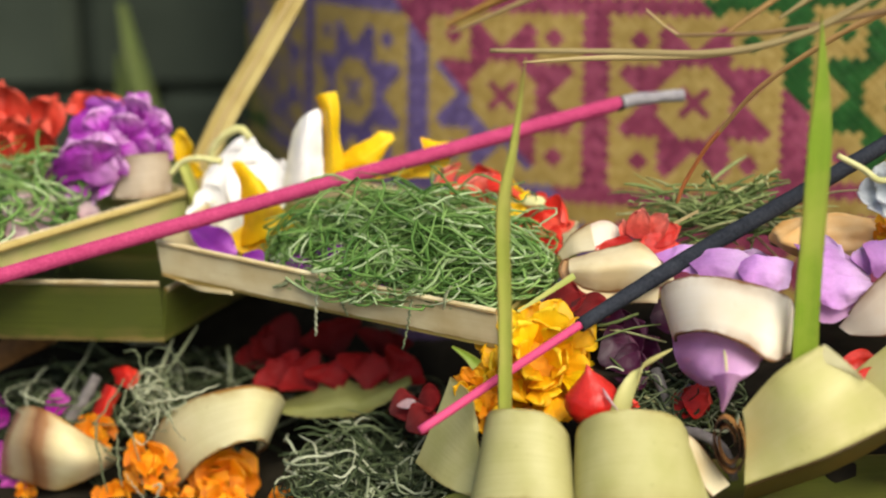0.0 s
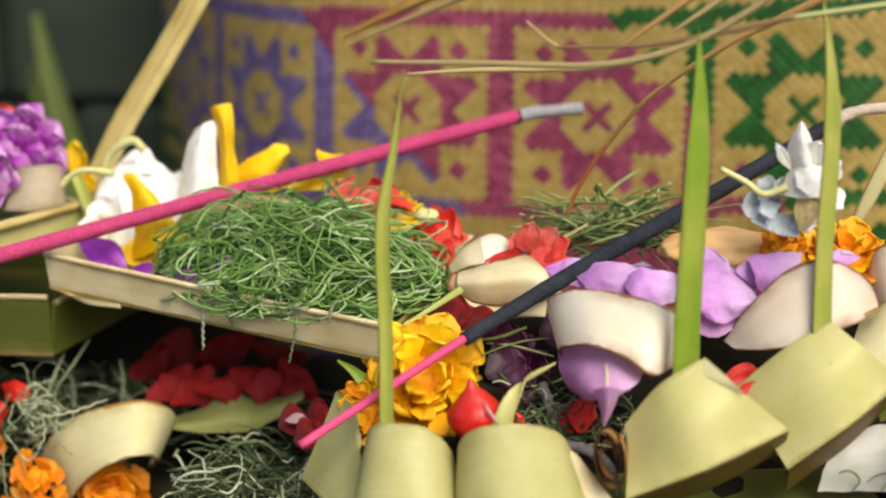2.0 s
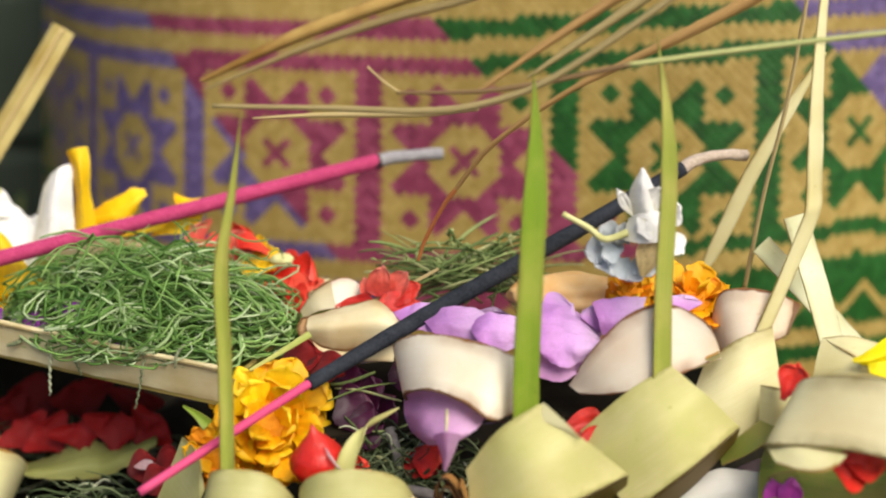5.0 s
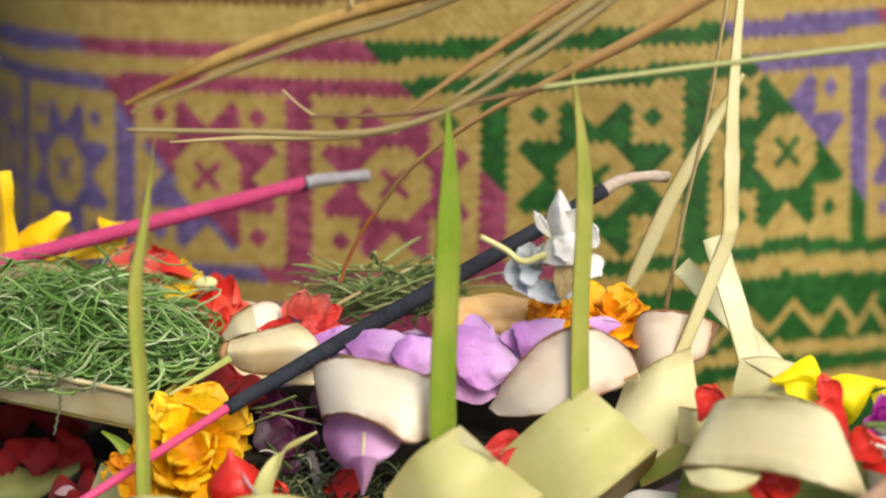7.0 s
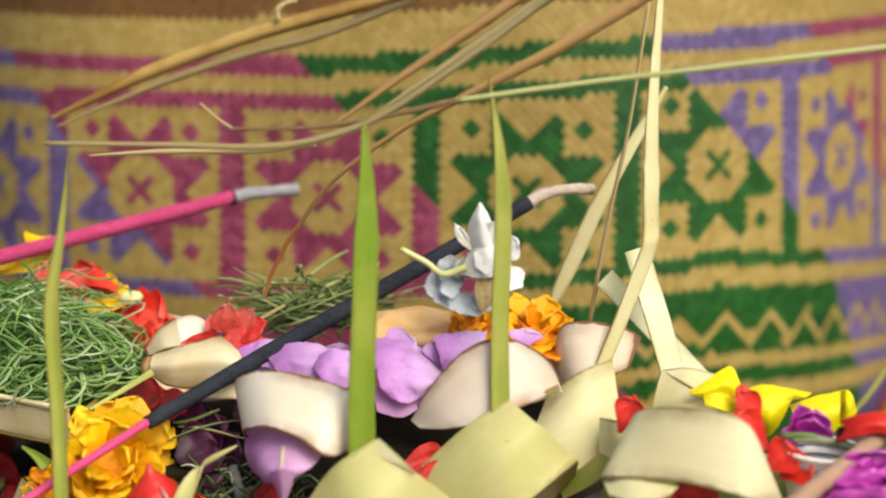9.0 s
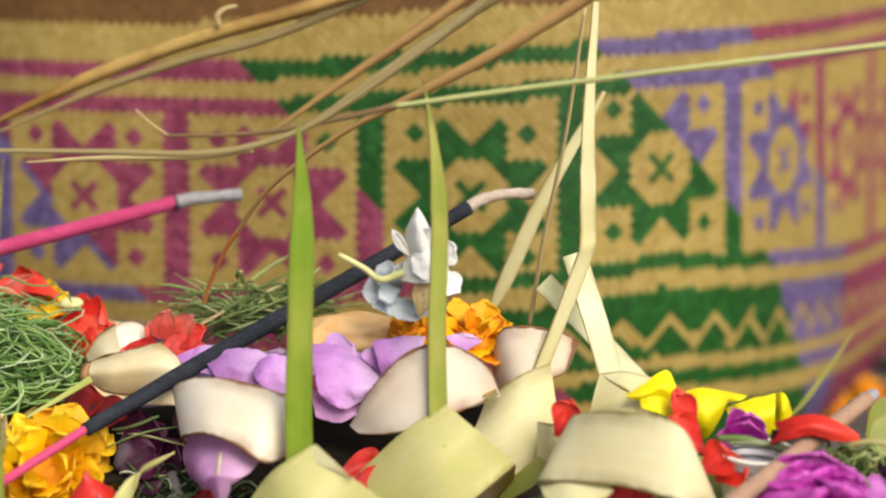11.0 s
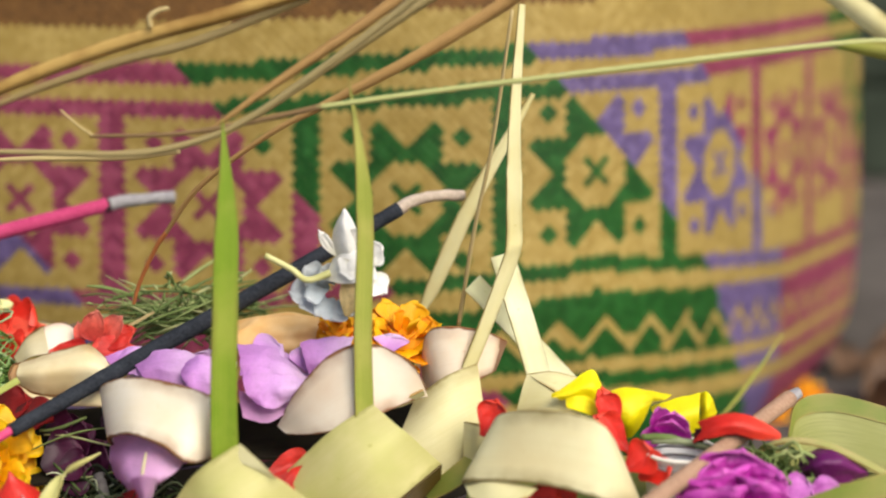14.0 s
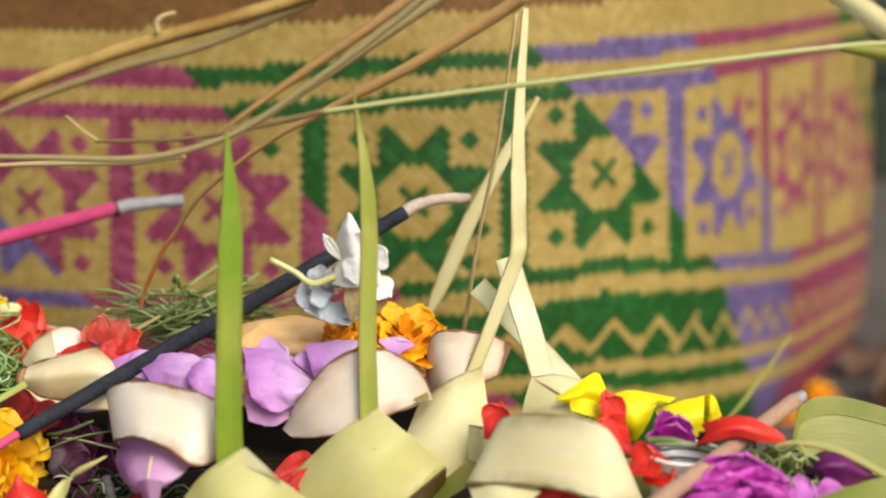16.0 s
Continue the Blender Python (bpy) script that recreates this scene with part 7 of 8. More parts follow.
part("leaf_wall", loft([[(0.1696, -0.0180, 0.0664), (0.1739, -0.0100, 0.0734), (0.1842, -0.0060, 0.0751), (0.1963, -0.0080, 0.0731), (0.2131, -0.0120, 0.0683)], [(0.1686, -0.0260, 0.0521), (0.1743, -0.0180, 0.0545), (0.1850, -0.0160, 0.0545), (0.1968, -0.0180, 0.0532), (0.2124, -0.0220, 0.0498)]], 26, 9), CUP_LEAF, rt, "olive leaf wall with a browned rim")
part("rim_band", loft([[(0.1694, -0.0188, 0.0668), (0.1738, -0.0108, 0.0738), (0.1842, -0.0068, 0.0755), (0.1963, -0.0088, 0.0735), (0.2131, -0.0128, 0.0687)], [(0.1692, -0.0207, 0.0632), (0.1740, -0.0128, 0.0690), (0.1844, -0.0092, 0.0702), (0.1964, -0.0112, 0.0684), (0.2129, -0.0152, 0.0640)]], 26, 5, 0.0003), TRAY_GREEN, rt, "green doubled rim with a brown edge")
part("leaf_rim", loft([[(0.1575, -0.0280, 0.0642), (0.1652, -0.0300, 0.0686), (0.1783, -0.0320, 0.0675), (0.1945, -0.0360, 0.0599), (0.2044, -0.0380, 0.0543)], [(0.1569, -0.0300, 0.0640), (0.1644, -0.0330, 0.0683), (0.1771, -0.0360, 0.0670), (0.1926, -0.0400, 0.0596), (0.2030, -0.0420, 0.0537)]], 26, 6), PALE_GREEN_LEAF, rt, "pale folded leaf edge")
part("leaf_wall", loft([[(0.1556, -0.0550, 0.0557), (0.1689, -0.0580, 0.0626), (0.1844, -0.0580, 0.0676), (0.1999, -0.0560, 0.0696)], [(0.1543, -0.0600, 0.0536), (0.1688, -0.0640, 0.0599), (0.1845, -0.0640, 0.0629), (0.1980, -0.0620, 0.0635)]], 22, 8), TRAY_GREEN, rt)
fl = thing("yellow_blossom", "bright lemon-yellow petals over the folded strip", "flower", (0.1171, -0.0140, 0.0704))
for k, rows in enumerate((
        [[(0.0971, -0.0140, 0.0785), (0.1032, -0.0120, 0.0812), (0.1083, -0.0100, 0.0841), (0.1107, -0.0100, 0.0841), (0.1123, -0.0120, 0.0803)],
         [(0.0970, -0.0170, 0.0789), (0.1026, -0.0160, 0.0799), (0.1069, -0.0160, 0.0816), (0.1095, -0.0160, 0.0816), (0.1118, -0.0150, 0.0798)],
         [(0.0998, -0.0150, 0.0775), (0.1032, -0.0150, 0.0782), (0.1066, -0.0150, 0.0781), (0.1094, -0.0150, 0.0774), (0.1117, -0.0140, 0.0759)]],
        [[(0.1010, -0.0160, 0.0780), (0.1042, -0.0170, 0.0788), (0.1087, -0.0160, 0.0777), (0.1110, -0.0160, 0.0759)],
         [(0.1011, -0.0200, 0.0762), (0.1042, -0.0200, 0.0751), (0.1077, -0.0200, 0.0738), (0.1106, -0.0190, 0.0729)]],
        [[(0.1158, -0.0120, 0.0788), (0.1208, -0.0110, 0.0794), (0.1277, -0.0120, 0.0783), (0.1339, -0.0150, 0.0777)],
         [(0.1146, -0.0170, 0.0763), (0.1202, -0.0170, 0.0768), (0.1262, -0.0150, 0.0771), (0.1321, -0.0160, 0.0775)],
         [(0.1158, -0.0170, 0.0715), (0.1203, -0.0190, 0.0717), (0.1247, -0.0170, 0.0749), (0.1287, -0.0160, 0.0770)],
         [(0.1183, -0.0140, 0.0657), (0.1213, -0.0150, 0.0649), (0.1236, -0.0150, 0.0671), (0.1261, -0.0140, 0.0710)]],
        [[(0.1278, -0.0120, 0.0733), (0.1333, -0.0110, 0.0745), (0.1391, -0.0100, 0.0757), (0.1440, -0.0100, 0.0771)],
         [(0.1287, -0.0170, 0.0713), (0.1339, -0.0170, 0.0715), (0.1382, -0.0170, 0.0724), (0.1424, -0.0160, 0.0733)],
         [(0.1340, -0.0140, 0.0655), (0.1372, -0.0150, 0.0650), (0.1401, -0.0150, 0.0657), (0.1431, -0.0140, 0.0672)]],
        [[(0.1438, -0.0090, 0.0766), (0.1455, -0.0110, 0.0778), (0.1470, -0.0120, 0.0762), (0.1494, -0.0090, 0.0705)],
         [(0.1427, -0.0140, 0.0726), (0.1438, -0.0170, 0.0743), (0.1456, -0.0170, 0.0739), (0.1484, -0.0120, 0.0704)],
         [(0.1432, -0.0130, 0.0668), (0.1442, -0.0150, 0.0678), (0.1456, -0.0150, 0.0689), (0.1474, -0.0130, 0.0697)]])):
    part("petal", loft(rows, 24, 16, 0.0003, 0.0006, 0.0006, k + 400, crinkle=0.0004), YELLOW, fl)
for k, (b, t, w, face) in enumerate((((0.1167, -0.0220, 0.0668), (0.1103, -0.0180, 0.0818), .009, (0.4, -0.9, 0.2)), ((0.1195, -0.0260, 0.0637), (0.1076, -0.0240, 0.0748), .011, (0.4, -0.8, 0.5)), ((0.1168, -0.0320, 0.0606), (0.1259, -0.0320, 0.0661), .012, TO_EYE), ((0.1207, -0.0340, 0.0587), (0.1302, -0.0360, 0.0636), .011, TO_EYE), ((0.0753, -0.0220, 0.0684), (0.0803, -0.0180, 0.0784), .009, TO_EYE), ((0.0880, -0.0400, 0.0580), (0.1010, -0.0430, 0.0560), .014, TO_EYE), ((0.0860, -0.0420, 0.0560), (0.0960, -0.0440, 0.0530), .014, TO_EYE))):
    solo("fallen_petal", petal(b, t, w, face, cup=0.4, curl=0.1, ruffle=0.05, shape=0.7, seed=k + 420), RED, "glossy scarlet petal on the offering", "petal", "scarlet petals")
tg = thing("fallen_petal", "thick scarlet petal rolled like a tongue over the incense stick", "petal", (0.1506, -0.0340, 0.0678), "scarlet petals")
part("petal", loft([[(0.1388, -0.0300, 0.0741), (0.1435, -0.0310, 0.0761), (0.1496, -0.0320, 0.0772), (0.1559, -0.0330, 0.0756), (0.1622, -0.0340, 0.0720)],
         [(0.1389, -0.0340, 0.0730), (0.1434, -0.0360, 0.0752), (0.1487, -0.0370, 0.0761), (0.1552, -0.0370, 0.0741), (0.1623, -0.0345, 0.0714)],
         [(0.1364, -0.0340, 0.0692), (0.1410, -0.0355, 0.0713), (0.1473, -0.0365, 0.0731), (0.1538, -0.0365, 0.0716), (0.1618, -0.0345, 0.0704)]], 30, 18, 0.0006, 0.0004, 0.0003, 450, crinkle=0.0004), RED, tg)
# same petal seen from below, its shade painted by the darker red
part("underside", loft([[(0.1365, -0.0335, 0.0691), (0.1411, -0.0350, 0.0711), (0.1475, -0.0360, 0.0727), (0.1539, -0.0360, 0.0712)],
         [(0.1381, -0.0290, 0.0721), (0.1433, -0.0300, 0.0720), (0.1495, -0.0310, 0.0718), (0.1550, -0.0320, 0.0705)]], 20, 8, 0.0004, crinkle=0.0003), SHADED_RED, tg)
fl = thing("violet_blossom", "small magenta-violet blossom among scarlet petals", "flower", (0.1313, -0.0220, 0.0666))
for k, (b, t, w) in enumerate((((0.1305, -0.0220, 0.0666), (0.1275, -0.0220, 0.0773), .007), ((0.1313, -0.0220, 0.0666), (0.1331, -0.0240, 0.0767), .010), ((0.1311, -0.0230, 0.0664), (0.1372, -0.0240, 0.0725), .009), ((0.1294, -0.0230, 0.0664), (0.1226, -0.0240, 0.0692), .007), ((0.1304, -0.0260, 0.0689), (0.1315, -0.0280, 0.0748), .010))):
    put(fl, MAGENTA, b, t, w, (0.0, -0.9, 0.4), cup=0.4, curl=0.1, ruffle=0.05, shape=0.6, seed=k + 440)
solo("twig", tube([(0.1224, -0.0280, 0.0693), (0.1296, -0.0300, 0.0699), (0.1370, -0.0310, 0.0679), (0.1461, -0.0320, 0.0663)], [0.0011, 0.0009], 20, 7, rough=0.2), OLIVE_GRASS, "thin olive stalk across the petals", "twig", "twigs")
solo("twig", tube([(0.1250, -0.0290, 0.0684), (0.1330, -0.0312, 0.0690), (0.1400, -0.0318, 0.0678), (0.1470, -0.0325, 0.0640)], [0.0009, 0.0011, 0.0006], 20, 7, rough=0.25), FERN, "pale olive stalk twisted beside another", "twig", "twigs")
cup = thing("plastic_cup", "small clear white plastic cup half hidden by petals", "cup", (0.1342, -0.0280, 0.0553))
c0 = Vector((0.1342, -0.0280, 0.0575))
prof = [(0.0086, -0.014), (0.0098, -0.004), (0.0108, 0.0065), (0.0114, 0.0070), (0.0112, 0.0078), (0.0104, 0.0076), (0.0094, -0.004), (0.0082, -0.0136)]
bm = bmesh.new()
rings = [[bm.verts.new(c0 + Vector((r * math.cos(2 * math.pi * k / 40), r * math.sin(2 * math.pi * k / 40), z))) for k in range(40)] for r, z in prof]
for a, b in zip(rings, rings[1:]):
    for k in range(40):
        bm.faces.new((a[k], a[(k + 1) % 40], b[(k + 1) % 40], b[k])).smooth = True
bm.faces.new(rings[-1])
cup_body = part("body", bm, FOIL, cup)
part("rim", tube([c0 + Vector((0.0112 * math.cos(a), 0.0112 * math.sin(a), 0.0078)) for a in [2 * math.pi * k / 24 for k in range(25)]], [0.0006], 60, 7, cap=False), WHITE_PAPER, cup_body, "rolled white rim")
for r, z in ((0.0107, 0.0046), (0.0104, 0.0024), (0.0101, 0.0002), (0.0101, 0.0056), (0.0097, 0.0030), (0.0094, 0.0006)):
    part("ridge", tube([c0 + Vector((r * math.cos(a), r * math.sin(a), z)) for a in [2 * math.pi * k / 24 for k in range(25)]], [0.00035], 60, 6, cap=False), ASH, cup_body)
fl = thing("magenta_blossom", "large crinkled magenta blossom", "flower", (0.1427, -0.0500, 0.0523))
for k, (b, t, w, c) in enumerate((((0.1448, -0.0460, 0.0567), (0.1478, -0.0460, 0.0717), .022, 0.2), ((0.1426, -0.0480, 0.0575), (0.1376, -0.0480, 0.0687), .020, -0.3), ((0.1438, -0.0500, 0.0574), (0.1545, -0.0480, 0.0675), .020, -0.3), ((0.1411, -0.0480, 0.0558), (0.1301, -0.0460, 0.0628), .022, -0.35), ((0.1449, -0.0520, 0.0573), (0.1596, -0.0520, 0.0638), .020, -0.3), ((0.1420, -0.0540, 0.0565), (0.1402, -0.0560, 0.0682), .022, -0.4), ((0.1472, -0.0560, 0.0555), (0.1502, -0.0580, 0.0666), .020, -0.4), ((0.1374, -0.0500, 0.0533), (0.1338, -0.0500, 0.0622), .020, -0.4), ((0.1420, -0.0580, 0.0530), (0.1415, -0.0610, 0.0655), .024, -0.4), ((0.1359, -0.0500, 0.0499), (0.1304, -0.0480, 0.0577), .020, -0.3), ((0.1493, -0.0580, 0.0528), (0.1577, -0.0580, 0.0603), .020, -0.3))):
    put(fl, MAGENTA, b, t, w, (0.05 * math.sin(k), -0.7, 0.75), cup=c, curl=0.10 * math.sin(k * 2.3), ruffle=0.12, shape=0.75, seed=k + 460, nu=26, nv=23, crumple=0.15)
fl = thing("violet_blossom", "dark violet petals in the green leaf", "flower", (0.1753, -0.0380, 0.0583))
for k, rows in enumerate(([[(0.1679, -0.0360, 0.0625), (0.1710, -0.0340, 0.0656), (0.1772, -0.0330, 0.0669), (0.1829, -0.0340, 0.0654), (0.1885, -0.0360, 0.0604)],
                           [(0.1668, -0.0410, 0.0626), (0.1697, -0.0430, 0.0657), (0.1750, -0.0430, 0.0666), (0.1807, -0.0420, 0.0648), (0.1877, -0.0390, 0.0604)],
                           [(0.1682, -0.0380, 0.0597), (0.1718, -0.0410, 0.0601), (0.1769, -0.0410, 0.0593), (0.1823, -0.0400, 0.0588), (0.1883, -0.0380, 0.0590)]],
                          [[(0.1694, -0.0340, 0.0585), (0.1740, -0.0340, 0.0577), (0.1800, -0.0340, 0.0573)], [(0.1704, -0.0380, 0.0565), (0.1738, -0.0390, 0.0558), (0.1792, -0.0380, 0.0560)]])):
    part("petal", loft(rows, 24, 16, 0.0003, 0.0003, 0.0012, k + 480, crinkle=0.0010), PLUM, fl)
for k, (b, t, w) in enumerate((((0.1596, -0.0460, 0.0573), (0.1694, -0.0460, 0.0600), .010), ((0.1679, -0.0460, 0.0571), (0.1777, -0.0460, 0.0595), .009))):
    solo("fallen_petal", petal(b, t, w, TO_EYE, cup=0.3, ruffle=0.08, seed=k + 490), PINK_LILAC, "lilac-pink petal beside the magenta blossom", "petal", "lilac petals")
g0 = (0.1593, -0.0340, 0.0633)
strands("shredded_pandan", mound_lines((g0[0], g0[1], g0[2] - 0.008), (0.012, 0.010, 0.010), 50, 61, (0.01, 0.025), 0.004, 1.4, 0.4), 0.0005, [OLIVE_GRASS], "small tuft of olive shredded leaf among petals", "shredded leaf", 4)

# white wrapper and leaf cup low between the offerings
wr = thing("leaf_wrapper", "white glossy leaf wrapper under the folds", "leaf wrapper", (0.0560, -0.0180, 0.0114))
part("leaf", loft([[(0.0495, -0.0120, 0.0373), (0.0577, -0.0130, 0.0425), (0.0670, -0.0130, 0.0428), (0.0750, -0.0120, 0.0397)],
         [(0.0449, -0.0160, 0.0326), (0.0552, -0.0190, 0.0371), (0.0661, -0.0190, 0.0378), (0.0757, -0.0160, 0.0343)],
         [(0.0419, -0.0160, 0.0228), (0.0548, -0.0200, 0.0247), (0.0666, -0.0200, 0.0249), (0.0769, -0.0160, 0.0223)]], 30, 16, crinkle=0.0007), WRAP_LEAF, wr)
part("folded_edge", loft([[(0.0650, -0.0100, 0.0420), (0.0712, -0.0100, 0.0452), (0.0785, -0.0100, 0.0460)],
         [(0.0670, -0.0115, 0.0417), (0.0725, -0.0115, 0.0406), (0.0770, -0.0115, 0.0396)]], 16, 6), PINK_PALE, wr, "pinkish folded edge")
strands("withered_tendrils", [[tuple(q) for q in crv(c, 24)] for c in ([(0.0467, -0.0225, 0.0314), (0.0493, -0.0225, 0.0322), (0.0517, -0.0225, 0.0311), (0.0529, -0.0225, 0.0286), (0.0510, -0.0225, 0.0258)], [(0.0552, -0.0225, 0.0286), (0.0578, -0.0225, 0.0308), (0.0633, -0.0225, 0.0320), (0.0667, -0.0225, 0.0311), (0.0694, -0.0225, 0.0331), (0.0717, -0.0225, 0.0328)], [(0.0594, -0.0225, 0.0259), (0.0625, -0.0225, 0.0305), (0.0659, -0.0225, 0.0298), (0.0681, -0.0225, 0.0269)])], 0.00032, [OLIVE_GRASS], "thin olive tendrils curled over the white leaf wrapper", "dried tendrils", 5)
lc = thing("leaf_cup", "small green leaf cup holding a violet petal", "leaf cup", (0.0805, -0.0240, 0.0314))
part("wall", loft([[(0.0715, -0.0220, 0.0395), (0.0726, -0.0260, 0.0465), (0.0791, -0.0260, 0.0483)], [(0.0718, -0.0260, 0.0322), (0.0757, -0.0300, 0.0357), (0.0841, -0.0280, 0.0386)], [(0.0739, -0.0260, 0.0231), (0.0796, -0.0300, 0.0250), (0.0866, -0.0280, 0.0260)]], 16, 8), TRAY_GREEN, lc)
put(lc, VIOLET, (0.0752, -0.0340, 0.0339), (0.0707, -0.0345, 0.0485), .0075, cup=0.2, ruffle=0.06, shape=0.75, seed=500)
put(lc, VIOLET, (0.0751, -0.0345, 0.0341), (0.0767, -0.0350, 0.0491), .0070, cup=0.2, ruffle=0.06, shape=0.75, seed=501)

# ---- dry straws reaching in from above ----
bn = thing("dry_grass_bunch", "loose bunch of dry straws and split leaf arching over the offerings", "dry grass", (-0.0336, 0.0370, 0.0967))
part("husk", ribbon([(-0.1155, 0.1020, 0.1455), (-0.0783, 0.1000, 0.1623), (-0.0415, 0.0980, 0.1755), (-0.0053, 0.0960, 0.1856), (0.0343, 0.0940, 0.1974)], 0.0030, (0.25, -0.5, 0.85), 40, 6, 0.7, 0.0005, lambda f: 0.35 + 0.75 * min(1, f * 4)), DRY_LEAF, bn, "split dry tan leaf")
part("husk", ribbon([(-0.1140, 0.1040, 0.1424), (-0.0789, 0.1030, 0.1569), (-0.0459, 0.1020, 0.1682), (-0.0175, 0.1010, 0.1757), (0.0227, 0.0990, 0.1913)], 0.0016, (0.25, -0.5, 0.85), 40, 5, 0.5, 0.0004, lambda f: 0.3 + 0.9 * min(1, f * 3)), STRAW_PALE, bn)
for pts, r, m in (
        ((((-0.0926, -0.0080, 0.1528)), ((-0.0588, -0.0080, 0.1523)), ((-0.0306, -0.0100, 0.1519)), ((-0.0141, -0.0120, 0.1542)), ((0.0038, -0.0140, 0.1607)), ((0.0246, -0.0160, 0.1744)), ((0.0472, -0.0180, 0.1912)), ((0.0585, -0.0200, 0.2006))), [0.0007, 0.0011, 0.0011, 0.0013], STRAW_OLIVE),
        ((((-0.0839, 0.0120, 0.1461)), ((-0.0632, 0.0120, 0.1472)), ((-0.0320, 0.0100, 0.1480)), ((-0.0148, 0.0080, 0.1502))), [0.0003, 0.0010, 0.0009], STRAW_PALE),
        ((((-0.0153, 0.0900, 0.1433)), ((0.0027, 0.0900, 0.1564)), ((0.0225, 0.0890, 0.1700)), ((0.0429, 0.0880, 0.1838)), ((0.0593, 0.0880, 0.1958))), [0.0006, 0.0018, 0.0026], STRAW),
        ((((0.0020, 0.0800, 0.1500)), ((0.0115, 0.0800, 0.1565)), ((0.0299, 0.0800, 0.1693)), ((0.0563, 0.0790, 0.1874)), ((0.0736, 0.0780, 0.1992))), [0.0005, 0.0017, 0.0025], STRAW_OLIVE),
        ((((-0.0342, 0.0370, 0.0953)), ((-0.0318, 0.0350, 0.1029)), ((-0.0257, 0.0300, 0.1153)), ((-0.0218, 0.0272, 0.1212))), [0.0006, 0.0008], STRAW_RED),
        ((((-0.0257, 0.0300, 0.1153)), ((-0.0218, 0.0272, 0.1212)), ((-0.0099, 0.0180, 0.1376)), ((0.0108, 0.0080, 0.1544)), ((0.0299, 0.0020, 0.1653)), ((0.0515, -0.0040, 0.1772)), ((0.0730, -0.0100, 0.1903)), ((0.0863, -0.0140, 0.1996))), [0.0006, 0.0008, 0.0010, 0.0019, 0.0021], STRAW),
        ((((-0.0470, -0.0080, 0.1645)), ((-0.0420, -0.0090, 0.1602)), ((-0.0377, -0.0100, 0.1574))), [0.0003, 0.0004], STRAW_PALE),
        ((((-0.0384, -0.0100, 0.1572)), ((-0.0141, -0.0120, 0.1580)), ((0.0054, -0.0140, 0.1612)), ((0.0282, -0.0160, 0.1664))), [0.0005, 0.0008, 0.0009], STRAW_DARK),
        ((((0.0271, -0.0160, 0.1662)), ((0.0660, -0.0180, 0.1717)), ((0.1232, -0.0220, 0.1790)), ((0.1780, -0.0220, 0.1852)), ((0.2011, -0.0220, 0.1858))), [0.0008, 0.0009, 0.0010], STRAW_GREEN),
        ((((-0.0262, 0.0950, 0.1881)), ((-0.0302, 0.0950, 0.1871)), ((-0.0330, 0.0950, 0.1847)), ((-0.0327, 0.0950, 0.1815))), [0.0008, 0.0011, 0.0010], STRAW_PALE)):
    part("straw", tube(pts, r, 60, 7, rough=0.12), m, bn)
part("leaf_tip", ribbon([(0.1745, -0.0225, 0.1849), (0.1878, -0.0225, 0.1832), (0.2079, -0.0225, 0.1803)], 0.0030, (0.1, -0.4, 0.9), 20, 5, 0.4, 0.0005, lambda f: 0.2 + 0.8 * min(1, 1.6 * f)), STEM_LEAF, bn)
part("leaf_tip", ribbon([(0.2054, 0.1000, 0.2000), (0.2206, 0.1000, 0.1899), (0.2383, 0.1000, 0.1776)], 0.0045, (0.6, -0.2, 0.7), 20, 5, 0.4, 0.0005), PALE_STRIP, bn, "pale bleached leaf")
pr = thing("palm_rib", "broad tan palm rib leaning against the basket", "palm strip", (-0.2165, 0.1100, 0.0830))
line = [(-0.2165, 0.1100, 0.0830), (-0.2033, 0.1180, 0.1103), (-0.1877, 0.1240, 0.1357), (-0.1721, 0.1300, 0.1619)]
part("blade", ribbon(line, 0.0046, (1, 0.4, 0.4), 30, 5, 0.3, 0.0014), RIB_LEAF, pr)
part("midrib", tube([(x, y - 0.0012, z) for x, y, z in line], [0.0010, 0.0008], 30, 7, rough=0.15), STRAW_PALE, pr, "raised pale midrib")
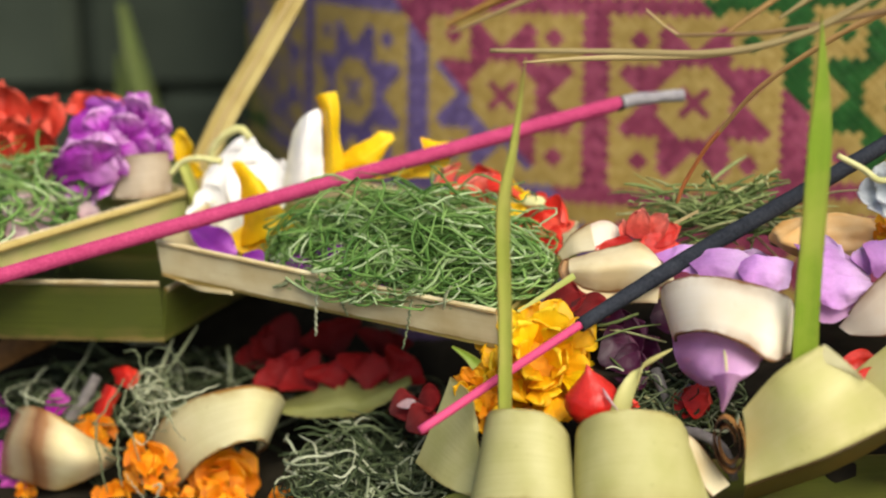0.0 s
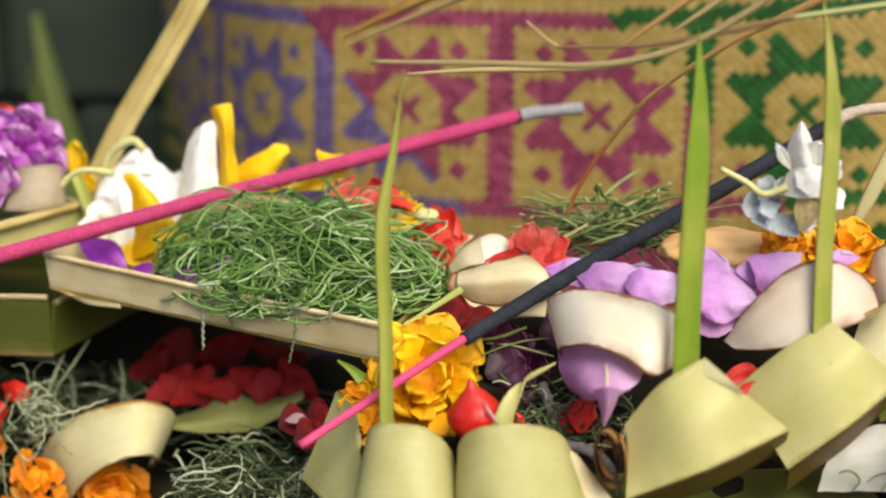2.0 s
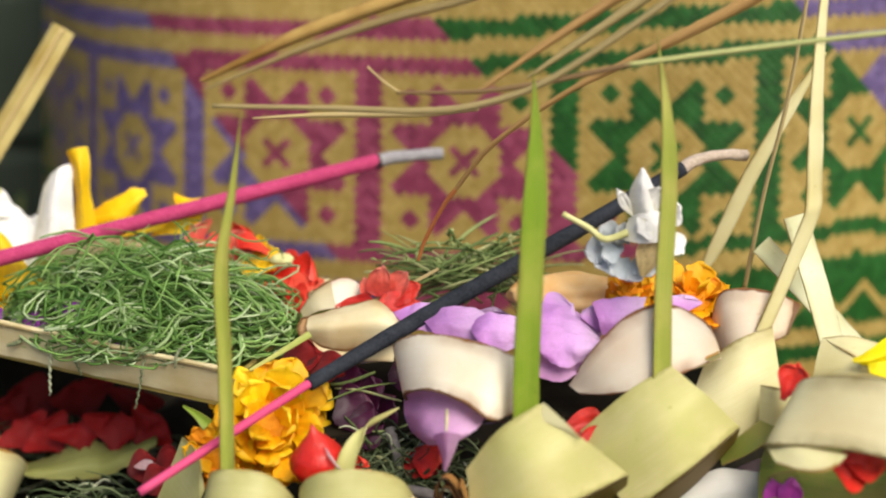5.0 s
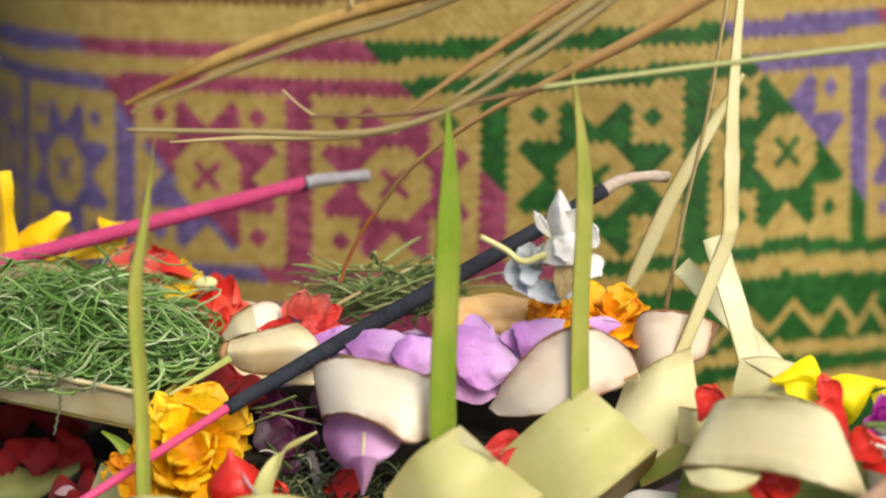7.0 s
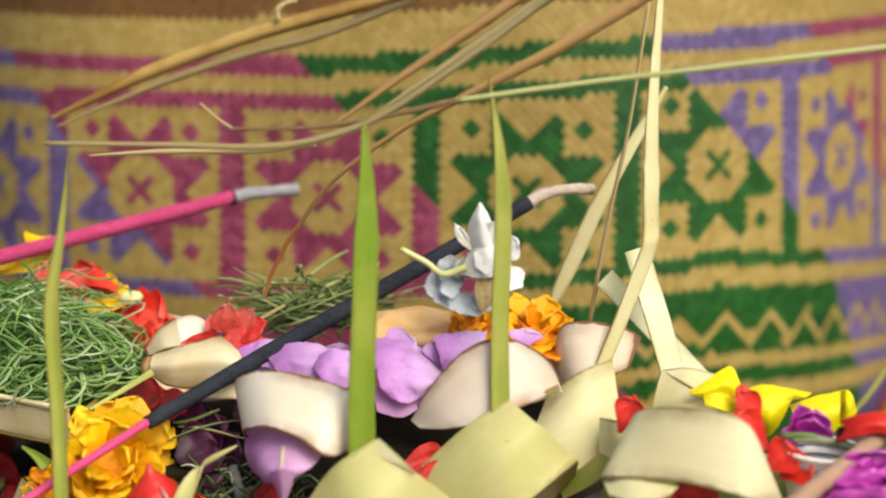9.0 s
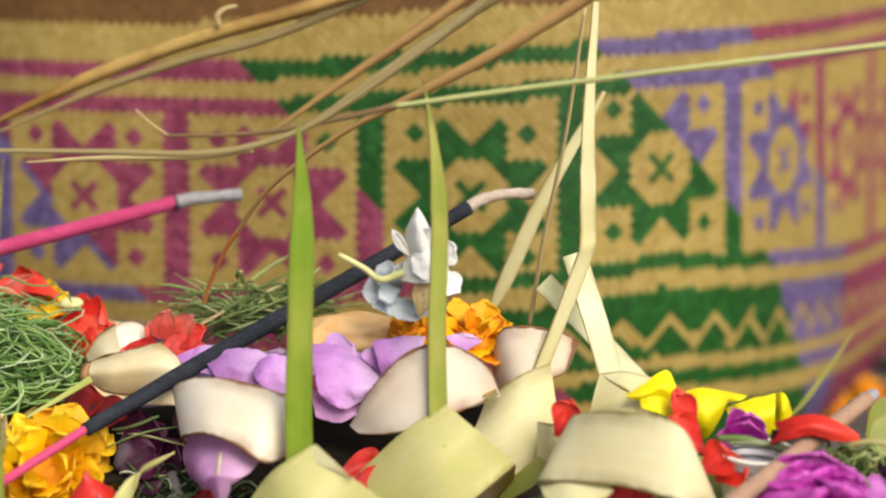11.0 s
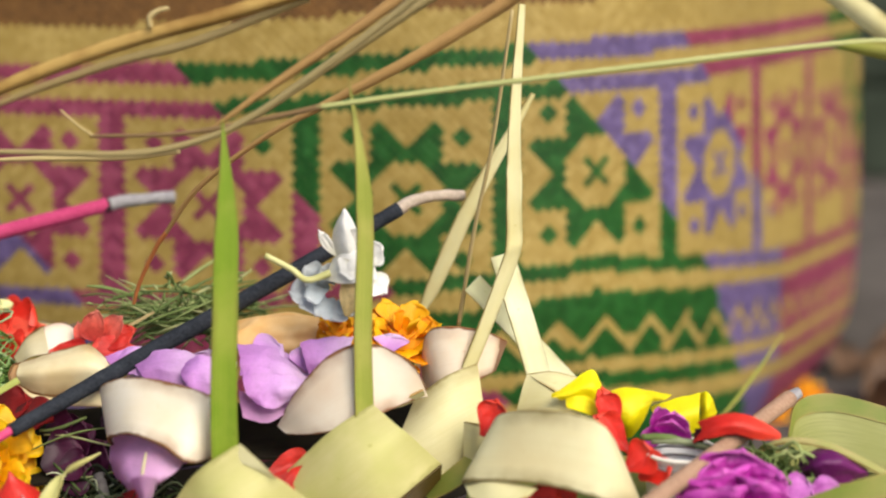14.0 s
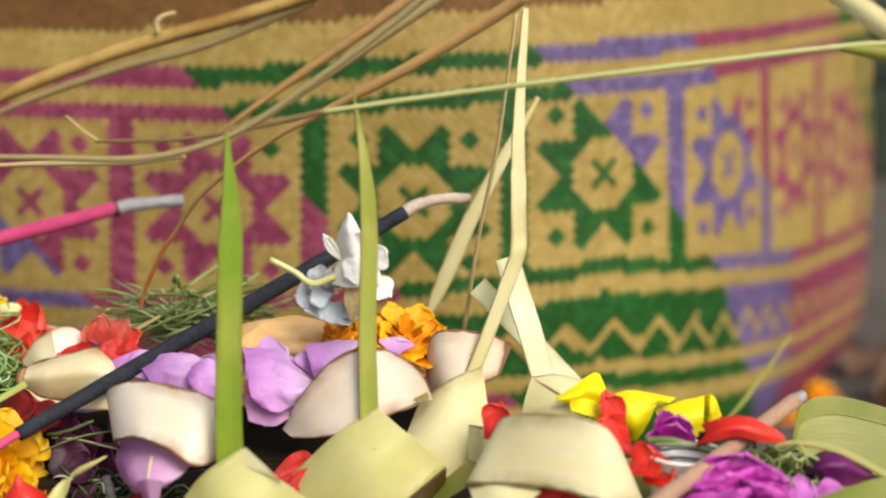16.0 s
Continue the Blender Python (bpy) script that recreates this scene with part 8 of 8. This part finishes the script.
# blurred plants in front of the dark wall
DARK_GREEN = leaf_mat("dull_green_leaf", "68783e", "50622e", "626c3c", "", 0.15)
pl = thing("spiky_plant", "dull green spiky leaves in front of the mossy wall", "plant", (-0.3147, 0.3600, 0.0322))
for pts, half in (([(-0.2965, 0.3600, -0.0047), (-0.2995, 0.3600, 0.0342), (-0.3055, 0.3600, 0.0692), (-0.3116, 0.3600, 0.1003), (-0.3153, 0.3600, 0.1248)], 0.0085), ([(-0.3126, 0.3700, -0.0076), (-0.3177, 0.3700, 0.0319), (-0.3211, 0.3700, 0.0705), (-0.3220, 0.3700, 0.0957)], 0.0060), ([(-0.2687, 0.3650, -0.0059), (-0.2685, 0.3650, 0.0235), (-0.2637, 0.3650, 0.0492)], 0.0045)):
    part("leaf", ribbon(pts, half, (1, 0.2, 0), 24, 5, 0.4, 0.0008, lambda f: 1 - 0.75 * f ** 1.6), DARK_GREEN, pl)
# on the paving beside the basket
g = (0.2660, 0.3300, -0.0486)
for k, dx in enumerate((0.0, 0.026)):
    marigold((g[0] + dx, g[1] + 0.02 * k, FLOOR + 0.005), 0.0110, (0.1, -0.5, 0.8), (DEEP_ORANGE, ORANGE), 30, "orange marigold head lying on the paving", 70 + k)
rl2 = random.Random(17)
for k in range(11):
    b = Vector((g[0] + 0.035 + 0.016 * k * rl2.uniform(0.5, 1.0), g[1] + rl2.uniform(-0.02, 0.09), FLOOR + 0.003))
    a = rl2.uniform(-1.2, 1.6)
    solo("fallen_leaf", petal(b, b + Vector((0.042 * math.cos(a), 0.02 * math.sin(a), rl2.uniform(0.008, 0.030))), rl2.uniform(0.018, 0.034), (rl2.uniform(-0.4, 0.4), -0.6, 0.8), cup=0.4, ruffle=0.1, seed=k + 520), LITTER_LEAF if k % 4 else DRY_LEAF, "dry brown leaf curled on the paving", "leaf", "leaves on the paving")
solo("grass_blade", ribbon([(0.1595, 0.0600, 0.0369), (0.1772, 0.0750, 0.0456), (0.2022, 0.1000, 0.0654)], 0.0030, (0.7, 0.3, 0.5), 24, 5, 0.4, 0.0005, lambda f: 1 - 0.9 * f), STEM_LEAF, "thin green blade leaning before the basket", "grass blade")
